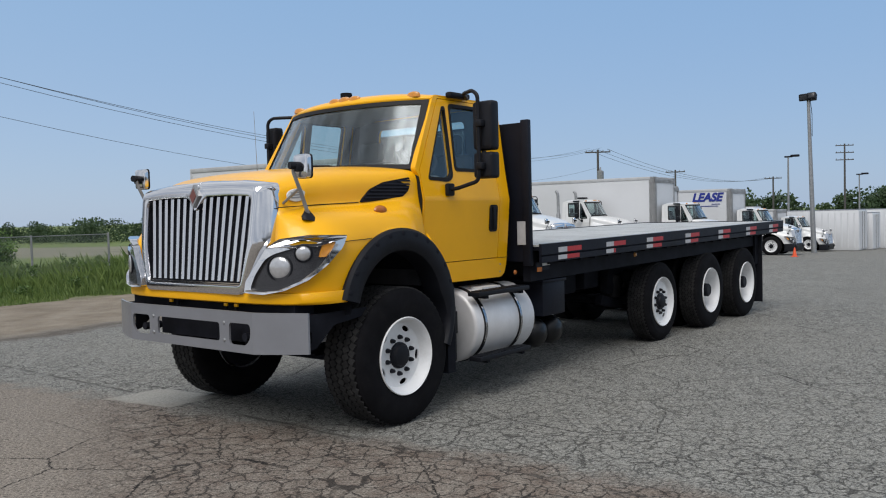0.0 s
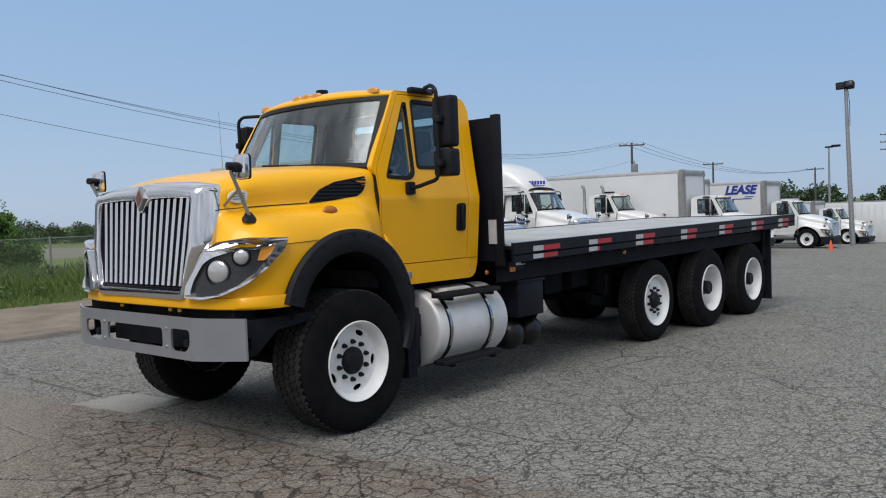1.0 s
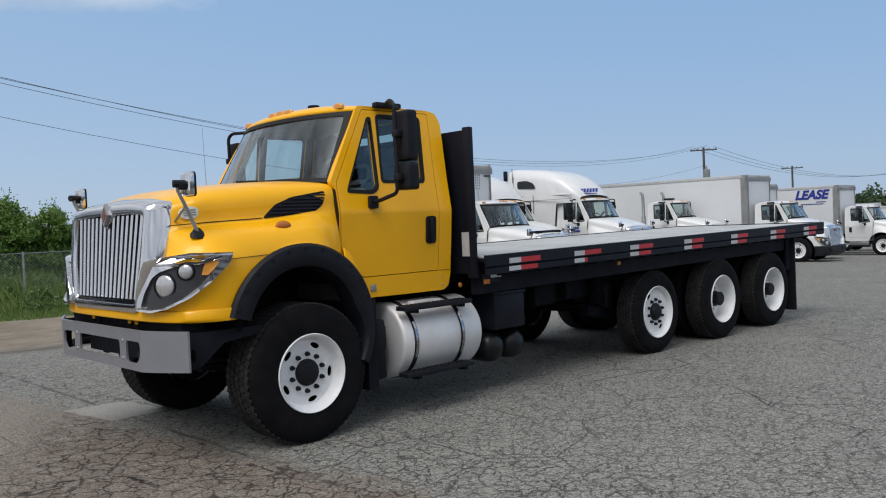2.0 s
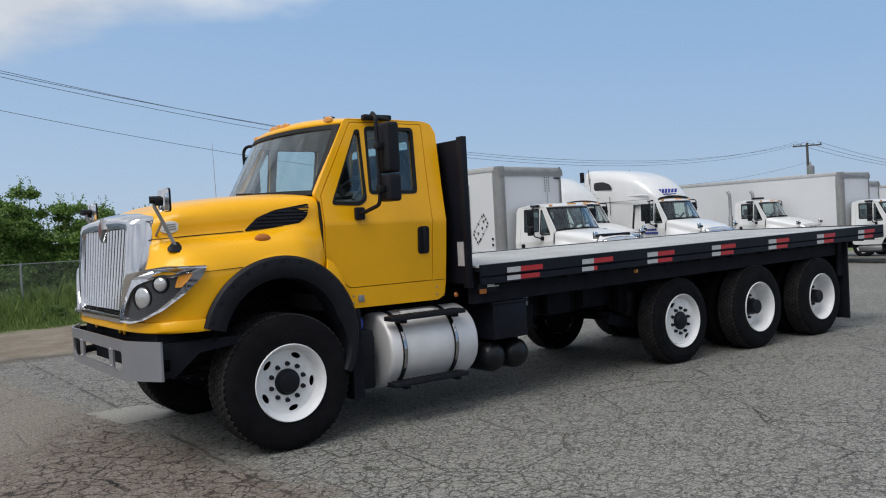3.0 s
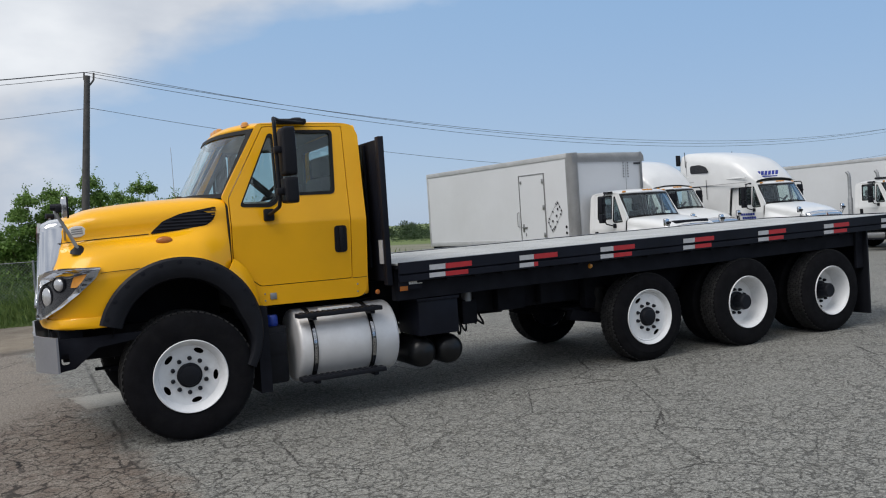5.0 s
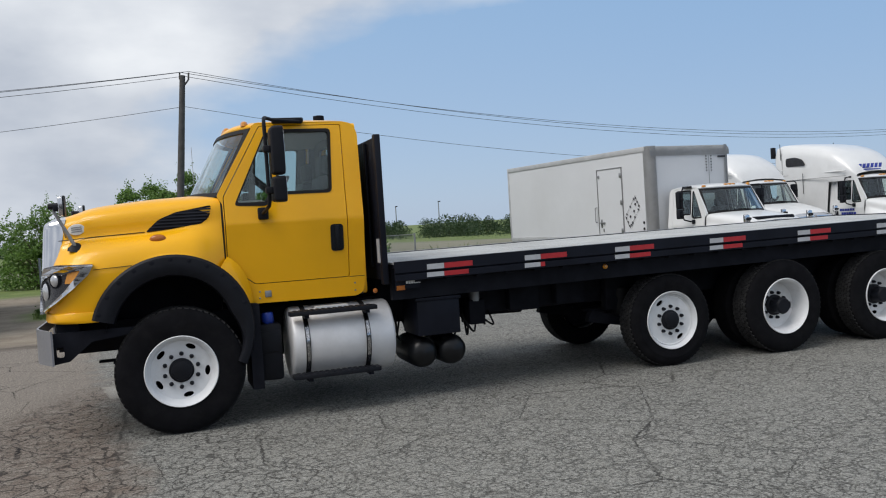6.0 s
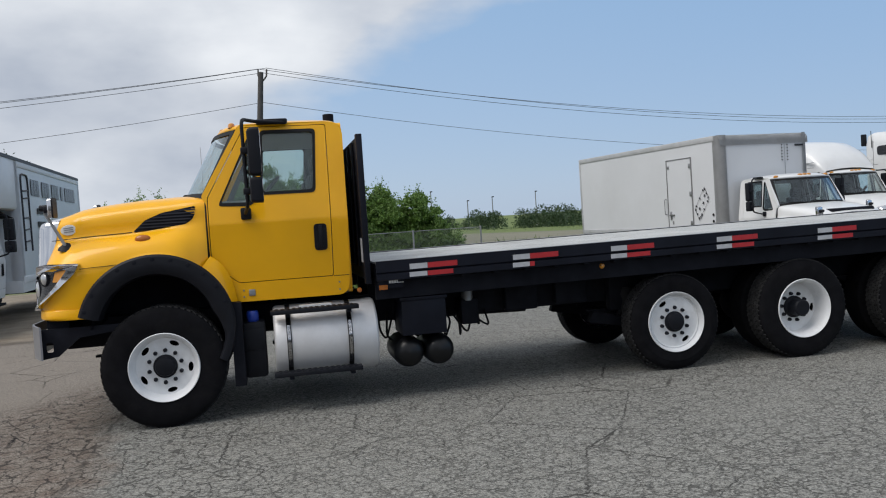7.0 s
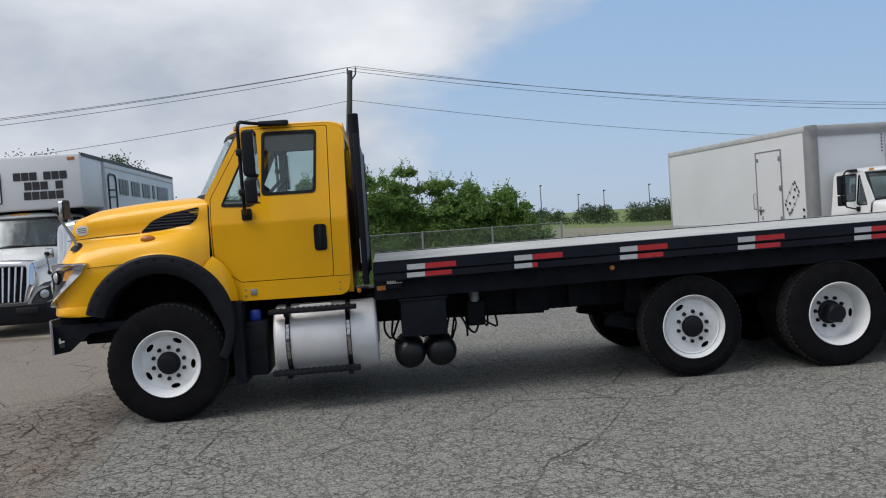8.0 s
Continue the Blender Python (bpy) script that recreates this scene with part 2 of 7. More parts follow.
def ground_material():
    """Weathered, alligator-cracked asphalt, going over into dirt, grass and a tilled field."""
    n = Nodes("ground")
    pos = n.node("ShaderNodeNewGeometry").outputs["Position"]
    sep = n.node("ShaderNodeSeparateXYZ", Vector=pos)
    x, y = sep.outputs[0], sep.outputs[1]
    wob = n.noise(0.35, 5, 0.6, pos)
    wob2 = n.noise(2.0, 4, 0.6, pos)
    yw = n.math("ADD", y, n.math("ADD", n.math("MULTIPLY", n.math("SUBTRACT", wob, 0.5), 1.6), n.math("MULTIPLY", n.math("SUBTRACT", wob2, 0.5), 0.6)))
    xw = n.math("ADD", x, n.math("MULTIPLY", n.math("SUBTRACT", wob, 0.5), 2.0))
    # aggregate of the asphalt
    agg = n.node("ShaderNodeTexVoronoi", Scale=75.0)
    n.link(pos, agg.inputs["Vector"])
    fine = n.noise(130, 3, 0.6, pos)
    mid = n.noise(3.0, 6, 0.6, pos)
    big = n.noise(0.22, 4, 0.5, pos)
    stone = n.mix(n.ramp(agg.outputs["Distance"], 0.15, 0.75), (0.330, 0.330, 0.304), (0.136, 0.137, 0.126))
    stone = n.mix(n.math("MULTIPLY", n.ramp(fine, 0.35, 0.75), 0.5), stone, (0.315, 0.308, 0.276))
    stone = n.mix(n.math("MULTIPLY", n.ramp(mid, 0.45, 0.75), 0.4), stone, (0.185, 0.180, 0.155))
    stone = n.mix(n.math("MULTIPLY", n.ramp(big, 0.42, 0.62), 0.35), stone, (0.270, 0.263, 0.235))
    grain = n.noise(40, 5, 0.75, pos)
    stone = n.mix(n.math("MULTIPLY", n.ramp(grain, 0.52, 0.60), 0.9), stone, (0.055, 0.054, 0.050))
    stone = n.mix(n.math("MULTIPLY", n.ramp(grain, 0.45, 0.36), 0.8), stone, (0.47, 0.46, 0.43))
    salt = n.noise(95, 3, 0.7, pos)
    stone = n.mix(n.math("MULTIPLY", n.ramp(salt, 0.56, 0.64), 0.6), stone, (0.060, 0.060, 0.055))
    stone = n.mix(n.math("MULTIPLY", n.ramp(salt, 0.44, 0.36), 0.5), stone, (0.50, 0.495, 0.46))
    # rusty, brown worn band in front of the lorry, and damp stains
    band = n.math("ADD", x, n.math("ADD", n.math("MULTIPLY", y, 0.10), n.math("MULTIPLY", n.math("SUBTRACT", wob2, 0.5), 0.9)))
    left = n.ramp(band, -0.38, -0.68)
    stone = n.tint(left, stone, (0.93, 0.825, 0.765))
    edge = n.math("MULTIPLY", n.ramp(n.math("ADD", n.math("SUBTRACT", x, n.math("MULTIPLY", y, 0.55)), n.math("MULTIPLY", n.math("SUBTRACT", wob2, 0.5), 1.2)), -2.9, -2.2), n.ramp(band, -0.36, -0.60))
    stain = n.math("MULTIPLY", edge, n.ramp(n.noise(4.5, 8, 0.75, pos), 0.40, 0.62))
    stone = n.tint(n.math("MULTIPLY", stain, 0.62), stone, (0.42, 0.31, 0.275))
    # a paler mended patch beside the far wheel, with a straight near edge
    px = n.math("DIVIDE", n.math("ADD", x, 0.50), 0.27)
    py = n.math("DIVIDE", n.math("SUBTRACT", y, 2.64), 0.40)
    rr = n.math("ADD", n.math("MAXIMUM", n.math("ABSOLUTE", n.math("ADD", px, n.math("MULTIPLY", py, 0.25))), n.math("ABSOLUTE", py)), n.math("MULTIPLY", n.math("SUBTRACT", wob2, 0.5), 0.9))
    patch = n.ramp(rr, 1.06, 0.98)
    stone = n.mix(n.math("MULTIPLY", patch, 0.42), stone, (0.36, 0.35, 0.315))
    # drips of oil and scattered dark specks
    drop = n.node("ShaderNodeTexVoronoi", Scale=1.7)
    n.link(pos, drop.inputs["Vector"])
    spot = n.math("MULTIPLY", n.ramp(n.math("ADD", drop.outputs["Distance"], n.math("MULTIPLY", grain, 0.05)), 0.085, 0.06), n.ramp(n.noise(0.8, 2, 0.5, pos), 0.50, 0.56))
    stone = n.mix(n.math("MULTIPLY", spot, 0.7), stone, (0.05, 0.045, 0.042))
    # nets of cracks, bent by noise: coarse plates, finer crazing, long cracks
    bend = n.node("ShaderNodeVectorMath")
    bend.operation = "MULTIPLY_ADD"
    nz = n.node("ShaderNodeTexNoise", Scale=16.0, Detail=7.0, Roughness=0.7)
    n.link(pos, nz.inputs["Vector"])
    n.link(nz.outputs["Color"], bend.inputs[0])
    bend.inputs[1].default_value = (0.115, 0.115, 0.0)
    n.link(pos, bend.inputs[2])
    nets = []
    for scale, width in ((7.0, 0.046), (12.0, 0.046), (0.95, 0.0075)):
        v = n.node("ShaderNodeTexVoronoi", Scale=scale)
        v.feature = "DISTANCE_TO_EDGE"
        n.link(bend.outputs[0], v.inputs["Vector"])
        # the width of a crack changes along its way
        wide = n.math("ADD", n.math("MULTIPLY", n.noise(9.0, 3, 0.6, pos), 1.5), 0.10)
        nets.append(n.ramp(n.math("DIVIDE", v.outputs["Distance"], n.math("MAXIMUM", wide, 0.25)), width, width * 0.45))
    where = n.ramp(n.noise(0.7, 6, 0.7, pos), 0.30, 0.50)
    fade = n.ramp(n.noise(5.0, 4, 0.6, pos), 0.30, 0.42)
    fade2 = n.ramp(n.noise(4.0, 5, 0.7, pos), 0.38, 0.54)
    grey = n.ramp(band, -0.75, -0.25)
    near = n.ramp(band, 2.6, 0.2)
    coarse = n.math("MULTIPLY", nets[0], n.math("MAXIMUM", n.math("MULTIPLY", edge, 0.78), n.math("MULTIPLY", grey, n.math("MULTIPLY", fade, n.math("MAXIMUM", n.math("MULTIPLY", near, 0.72), n.math("MULTIPLY", where, 0.50))))))
    craze = n.math("MULTIPLY", nets[1], n.math("MULTIPLY", grey, n.math("MULTIPLY", fade2, n.math("ADD", n.math("MULTIPLY", where, 0.40), 0.26))))
    runs = n.math("MULTIPLY", nets[2], n.math("MAXIMUM", n.math("MULTIPLY", n.ramp(n.noise(0.6, 3, 0.5, pos), 0.42, 0.50), n.ramp(band, -0.4, -1.0)), n.math("MULTIPLY", n.ramp(n.noise(0.4, 3, 0.5, pos), 0.50, 0.58), 0.8)))
    crack = n.math("MULTIPLY", n.math("MAXIMUM", n.math("MAXIMUM", coarse, craze), runs), n.math("SUBTRACT", 1.0, patch), True)
    # the seam along which the brown band meets the grey lot
    seam = n.ramp(n.math("ABSOLUTE", n.math("ADD", x, n.math("ADD", n.math("MULTIPLY", n.math("SUBTRACT", wob2, 0.5), 0.10), 0.53))), 0.035, 0.008)
    seam = n.math("MULTIPLY", seam, n.math("MULTIPLY", n.ramp(n.noise(3.0, 4, 0.6, pos), 0.38, 0.55), 0.7))
    crack = n.math("MAXIMUM", crack, n.math("MULTIPLY", seam, n.math("SUBTRACT", 1.0, patch)), True)
    stone = n.mix(crack, stone, (0.016, 0.014, 0.013))
    # dirt strip beside the lot
    dirt = n.mix(n.ramp(n.noise(1.2, 7, 0.65, pos), 0.35, 0.65), (0.19, 0.155, 0.115), (0.30, 0.26, 0.205))
    dirt = n.mix(n.math("MULTIPLY", n.ramp(fine, 0.4, 0.7), 0.4), dirt, (0.13, 0.105, 0.08))
    lot_edge = n.math("MULTIPLY", n.ramp(yw, 8.0, 8.9), n.ramp(xw, 13.0, 11.0))
    col = n.mix(lot_edge, stone, dirt)
    lip = n.math("MULTIPLY", n.math("MULTIPLY", n.ramp(yw, 7.9, 8.3), n.ramp(yw, 8.7, 8.35)), n.ramp(xw, 13.0, 11.0))
    col = n.mix(n.math("MULTIPLY", lip, 0.7), col, (0.07, 0.055, 0.045))
    # grass verge and the field behind it
    green = n.mix(n.ramp(n.noise(0.6, 6, 0.65, pos), 0.35, 0.65), (0.085, 0.13, 0.035), (0.17, 0.21, 0.068))
    verge = n.math("MULTIPLY", n.ramp(yw, 13.3, 14.2), n.math("MULTIPLY", n.ramp(xw, -3.6, -2.9), n.ramp(xw, 12.0, 10.5)))
    far = n.ramp(yw, 23.5, 25.5)
    col = n.mix(n.math("MAXIMUM", verge, far), col, green)
    wobf = n.math("ADD", y, n.math("MULTIPLY", n.math("SUBTRACT", n.noise(0.02, 4, 0.6, pos), 0.5), 30.0))
    tilled = n.math("MULTIPLY", n.ramp(wobf, 42, 50), n.ramp(wobf, 100, 90))
    soil = n.mix(n.ramp(n.noise(0.09, 6, 0.6, pos), 0.35, 0.65), (0.17, 0.16, 0.125), (0.24, 0.22, 0.175))
    col = n.mix(n.math("MULTIPLY", tilled, 0.85), col, soil)
    n.link(col, n.b.inputs["Base Color"])
    n.b.inputs["Roughness"].default_value = 0.88
    n.b.inputs["Specular IOR Level"].default_value = 0.3
    h = n.math("SUBTRACT", n.math("ADD", n.math("MULTIPLY", agg.outputs["Distance"], -0.25), n.math("SUBTRACT", n.math("MULTIPLY", mid, 0.6), n.math("MULTIPLY", grain, 1.0))), n.math("MULTIPLY", crack, 1.3))
    n.bump(h, 0.7, 0.012)
    return n.m


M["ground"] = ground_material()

# ---- mesh tools ----


def part(name, bm, material, parent=None, label="", at=None, sharp=0.6):
    """Link a bmesh as one mesh object, under a thing or a part."""
    bmesh.ops.recalc_face_normals(bm, faces=bm.faces[:])
    for f in bm.faces:
        f.smooth = True
    for e in bm.edges:
        if len(e.link_faces) == 2 and e.calc_face_angle(0) > sharp:
            e.smooth = False
    me = bpy.data.meshes.new(name)
    bm.to_mesh(me)
    bm.free()
    me.materials.append(M[material])
    ob = new(name, me)
    if parent:
        ob.parent = parent
    if at is not None:
        ob.matrix_basis = at
    if label:
        tagged(ob, label)
    return ob


def thing(name, label, category, at=None, group="", kind=""):
    ob = new(name)
    if at is not None:
        ob.matrix_basis = at
    return tagged(ob, label, category, group, kind)


def box(bm, x0, x1, y0, y1, z0, z1, bevel=0.0, m=None):
    r = bmesh.ops.create_cube(bm, size=1.0)
    vs = r["verts"]
    for v in vs:
        v.co = Vector((x0 + (v.co.x + 0.5) * (x1 - x0), y0 + (v.co.y + 0.5) * (y1 - y0), z0 + (v.co.z + 0.5) * (z1 - z0)))
    if bevel:
        es = list({e for v in vs for e in v.link_edges})
        r = bmesh.ops.bevel(bm, geom=es, offset=bevel, segments=2, profile=0.5, affect="EDGES")
        vs = r["verts"]
    if m:
        bmesh.ops.transform(bm, matrix=m, verts=vs)
    return bm


def boxed(*a, bevel=0.0, m=None):
    return box(bmesh.new(), *a, bevel=bevel, m=m)


def grid(bm, rows, close_u=False, close_v=False, caps=False):
    """A skin over rows of points."""
    vs = [[bm.verts.new(p) for p in r] for r in rows]
    nu, nv = len(vs), len(vs[0])
    for i in range(nu if close_u else nu - 1):
        for j in range(nv if close_v else nv - 1):
            a, b, c, d = vs[i][j], vs[(i + 1) % nu][j], vs[(i + 1) % nu][(j + 1) % nv], vs[i][(j + 1) % nv]
            if len({a, b, c, d}) == 4:
                bm.faces.new((a, b, c, d))
    if caps:
        bm.faces.new(vs[0])
        bm.faces.new(vs[-1][::-1])
    return bm


def skin(bm, rows, thick):
    """A sheet over rows of points with a real thickness below it."""
    P = np.array(rows, float)
    du, dv = np.gradient(P, axis=0), np.gradient(P, axis=1)
    N = np.cross(du, dv)
    L = np.linalg.norm(N, axis=2, keepdims=True)
    N = N / np.maximum(L, 1e-9)
    Q = P - N * thick
    nu, nv = P.shape[:2]
    a = [[bm.verts.new(p) for p in r] for r in P.tolist()]
    b = [[bm.verts.new(p) for p in r] for r in Q.tolist()]
    for i in range(nu - 1):
        for j in range(nv - 1):
            bm.faces.new((a[i][j], a[i + 1][j], a[i + 1][j + 1], a[i][j + 1]))
            bm.faces.new((b[i][j], b[i][j + 1], b[i + 1][j + 1], b[i + 1][j]))
    for i in range(nu - 1):
        bm.faces.new((a[i][0], b[i][0], b[i + 1][0], a[i + 1][0]))
        bm.faces.new((a[i][-1], a[i + 1][-1], b[i + 1][-1], b[i][-1]))
    for j in range(nv - 1):
        bm.faces.new((a[0][j], a[0][j + 1], b[0][j + 1], b[0][j]))
        bm.faces.new((a[-1][j], b[-1][j], b[-1][j + 1], a[-1][j + 1]))
    return bm


def tube(bm, pts, r, seg=10, caps=True):
    """A round bar through points."""
    pts = [Vector(p) for p in pts]
    rows, side = [], None
    for i, p in enumerate(pts):
        d = (pts[min(i + 1, len(pts) - 1)] - pts[max(i - 1, 0)]).normalized()
        if side is None:
            side = d.orthogonal().normalized()
        side = (side - d * side.dot(d)).normalized()
        up = d.cross(side)
        rr = r[i] if isinstance(r, (list, tuple)) else r
        rows.append([p + (side * math.cos(a) + up * math.sin(a)) * rr for a in (2 * math.pi * k / seg for k in range(seg))])
    return grid(bm, rows, close_v=True, caps=caps)


def bend(pts, r=0.05, n=4):
    """Round the corners of a path."""
    pts = [Vector(p) for p in pts]
    out = [pts[0]]
    for a, b, c in zip(pts, pts[1:], pts[2:]):
        ra = min(r, (a - b).length / 2.1, (c - b).length / 2.1)
        p, q = b + (a - b).normalized() * ra, b + (c - b).normalized() * ra
        for k in range(n + 1):
            t = k / n
            out.append(p * (1 - t) ** 2 + b * 2 * t * (1 - t) + q * t * t)
    out.append(pts[-1])
    return out


def rounded(pts, r=0.05, n=4):
    """Round the corners of a closed 2D outline."""
    out = []
    m = len(pts)
    for i in range(m):
        a, b, c = Vector(pts[i - 1]), Vector(pts[i]), Vector(pts[(i + 1) % m])
        ra = min(r, (a - b).length / 2.1, (c - b).length / 2.1)
        p, q = b + (a - b).normalized() * ra, b + (c - b).normalized() * ra
        for k in range(n + 1):
            t = k / n
            out.append(tuple(p * (1 - t) ** 2 + b * 2 * t * (1 - t) + q * t * t))
    return out


def dense(pts, step):
    """Points added along a closed outline."""
    out = []
    for i, a in enumerate(pts):
        a, b = Vector(a), Vector(pts[(i + 1) % len(pts)])
        k = max(1, int((b - a).length / step))
        out += [tuple(a.lerp(b, j / k)) for j in range(k)]
    return out


def slab(bm, outer, holes, place, levels=()):
    """A plate with openings: place(a, b, k) gives the point of the outline point (a, b) on the face k = 0 or 1; a fresh plate may be cut at levels of b to bend there."""
    final, place = place, (lambda a, b, k: (a, b, k)) if levels else place
    from mathutils.geometry import tessellate_polygon
    loops = [outer, *holes]
    tris = tessellate_polygon([[Vector((a, b, 0)) for a, b in lp] for lp in loops])
    flat = [p for lp in loops for p in lp]
    f0 = [bm.verts.new(place(a, b, 0)) for a, b in flat]
    f1 = [bm.verts.new(place(a, b, 1)) for a, b in flat]
    for t in tris:
        if len(set(t)) == 3:
            for f in (f0, f1):
                try:
                    bm.faces.new([f[i] for i in t])
                except ValueError:
                    pass
    k = 0
    for lp in loops:
        n = len(lp)
        for i in range(n):
            a, b = k + i, k + (i + 1) % n
            bm.faces.new((f0[a], f0[b], f1[b], f1[a]))
        k += n
    for lv in levels:
        bmesh.ops.bisect_plane(bm, geom=bm.verts[:] + bm.edges[:] + bm.faces[:], dist=1e-5, plane_co=(0, lv, 0), plane_no=(0, 1, 0))
    if levels:
        for v in bm.verts:
            v.co = final(v.co.x, v.co.y, round(v.co.z))
    return bm


def lathe(bm, prof, seg=48, axis="y"):
    """Turn a profile of (radius, along) round an axis."""
    rows = []
    for k in range(seg):
        a = 2 * math.pi * k / seg
        c, s = math.cos(a), math.sin(a)
        rows.append([(r * c, h, r * s) if axis == "y" else ((r * c, r * s, h) if axis == "z" else (h, r * c, r * s)) for r, h in prof])
    return grid(bm, rows, close_u=True)


def smooth_rows(rows, n):
    """Catmull-Rom points between key rows."""
    P = np.array(rows, float)
    out = []
    for i in range(len(P) - 1):
        p0, p1, p2, p3 = P[max(i - 1, 0)], P[i], P[i + 1], P[min(i + 2, len(P) - 1)]
        for k in range(n):
            t = k / n
            out.append(0.5 * (2 * p1 + (p2 - p0) * t + (2 * p0 - 5 * p1 + 4 * p2 - p3) * t * t + (3 * p1 - p0 - 3 * p2 + p3) * t ** 3))
    out.append(P[-1])
    return out


def lettering(name, text, size, material, parent, at, extrude=0.002, spacing=1.0, slant=0.0):
    cu = bpy.data.curves.new(name, "FONT")
    cu.body, cu.size, cu.extrude, cu.space_character = text, size, extrude, spacing
    cu.align_x = "CENTER"
    cu.offset, cu.shear = size * (0.045 if slant else 0.018), slant
    tmp = bpy.data.objects.new(name, cu)
    me = bpy.data.meshes.new_from_object(tmp)
    bpy.data.objects.remove(tmp)
    me.materials.clear()
    me.materials.append(M[material])
    ob = new(name, me)
    ob.parent, ob.matrix_basis = parent, at
    return ob


def ground_z(x, y):
    """The lot falls away gently behind the lorry."""
    t = max(0.0, x - 7.0)
    return -3.2 * math.tanh(0.0105 * (t - 4 * (1 - math.exp(-t / 4))))


def ground():
    bm = bmesh.new()

    def steps(lo, hi, fine_lo, fine_hi, fine):
        a = list(np.arange(fine_lo, fine_hi + 0.01, fine))
        d = fine
        v = a[-1]
        while v < hi:
            d *= 1.35
            v += d
            a.append(v)
        d, v = fine, a[0]
        while v > lo:
            d *= 1.35
            v -= d
            a.insert(0, v)
        return a

    xs, ys = steps(-2200, 2200, -10, 46, 1.0), steps(-2200, 2200, -12, 26, 1.0)
    grid(bm, [[(x, y, ground_z(x, y)) for y in ys] for x in xs])
    ob = part("ground", bm, "ground")
    return tagged(ob, "cracked weathered asphalt lot with dirt strip, grass and field", "ground", kind="structure")


ground()

# ---- wheels ----


def circle(r, n=32, cx=0.0, cz=0.0, sx=1.0, sz=1.0, turn=0.0):
    out = []
    for k in range(n):
        a = 2 * math.pi * k / n
        u, v = r * sx * math.cos(a), r * sz * math.sin(a)
        out.append((cx + u * math.cos(turn) - v * math.sin(turn), cz + u * math.sin(turn) + v * math.cos(turn)))
    return out


def tread_mesh(R, w):
    """Tread blocks in five staggered rows."""
    bm = bmesh.new()
    N, rows, span = 60, 5, w - 0.085
    for j in range(rows):
        for k in range(N):
            a = 2 * math.pi * (k + 0.5 * (j % 2)) / N
            y = -span / 2 + span * (j + 0.5) / rows
            hw, hl = span / rows * 0.42, R * math.pi / N * 0.80
            m = Matrix.Rotation(-a, 4, "Y") @ Matrix.Translation((R - 0.006, y, 0)) @ Matrix.Rotation(0.5 if j % 2 else -0.5, 4, "X")
            box(bm, -0.010, 0.006, -hw, hw, -hl, hl, m=m)
    return bm


def tyre_mesh(R, w):
    bm = bmesh.new()
    h = w / 2
    prof = [(0.285, -h + 0.035), (0.305, -h + 0.012), (0.33, -h + 0.004), (0.40, -h), (R - 0.10, -h + 0.002), (R - 0.06, -h + 0.008), (R - 0.03, -h + 0.018), (R - 0.012, -h + 0.036)]
    prof += [(R - 0.007, -h * 0.5), (R - 0.007, h * 0.5)]
    prof += [(r, -a) for r, a in prof[7::-1]]
    lathe(bm, prof, 64)
    return bm


WHEELS = {}


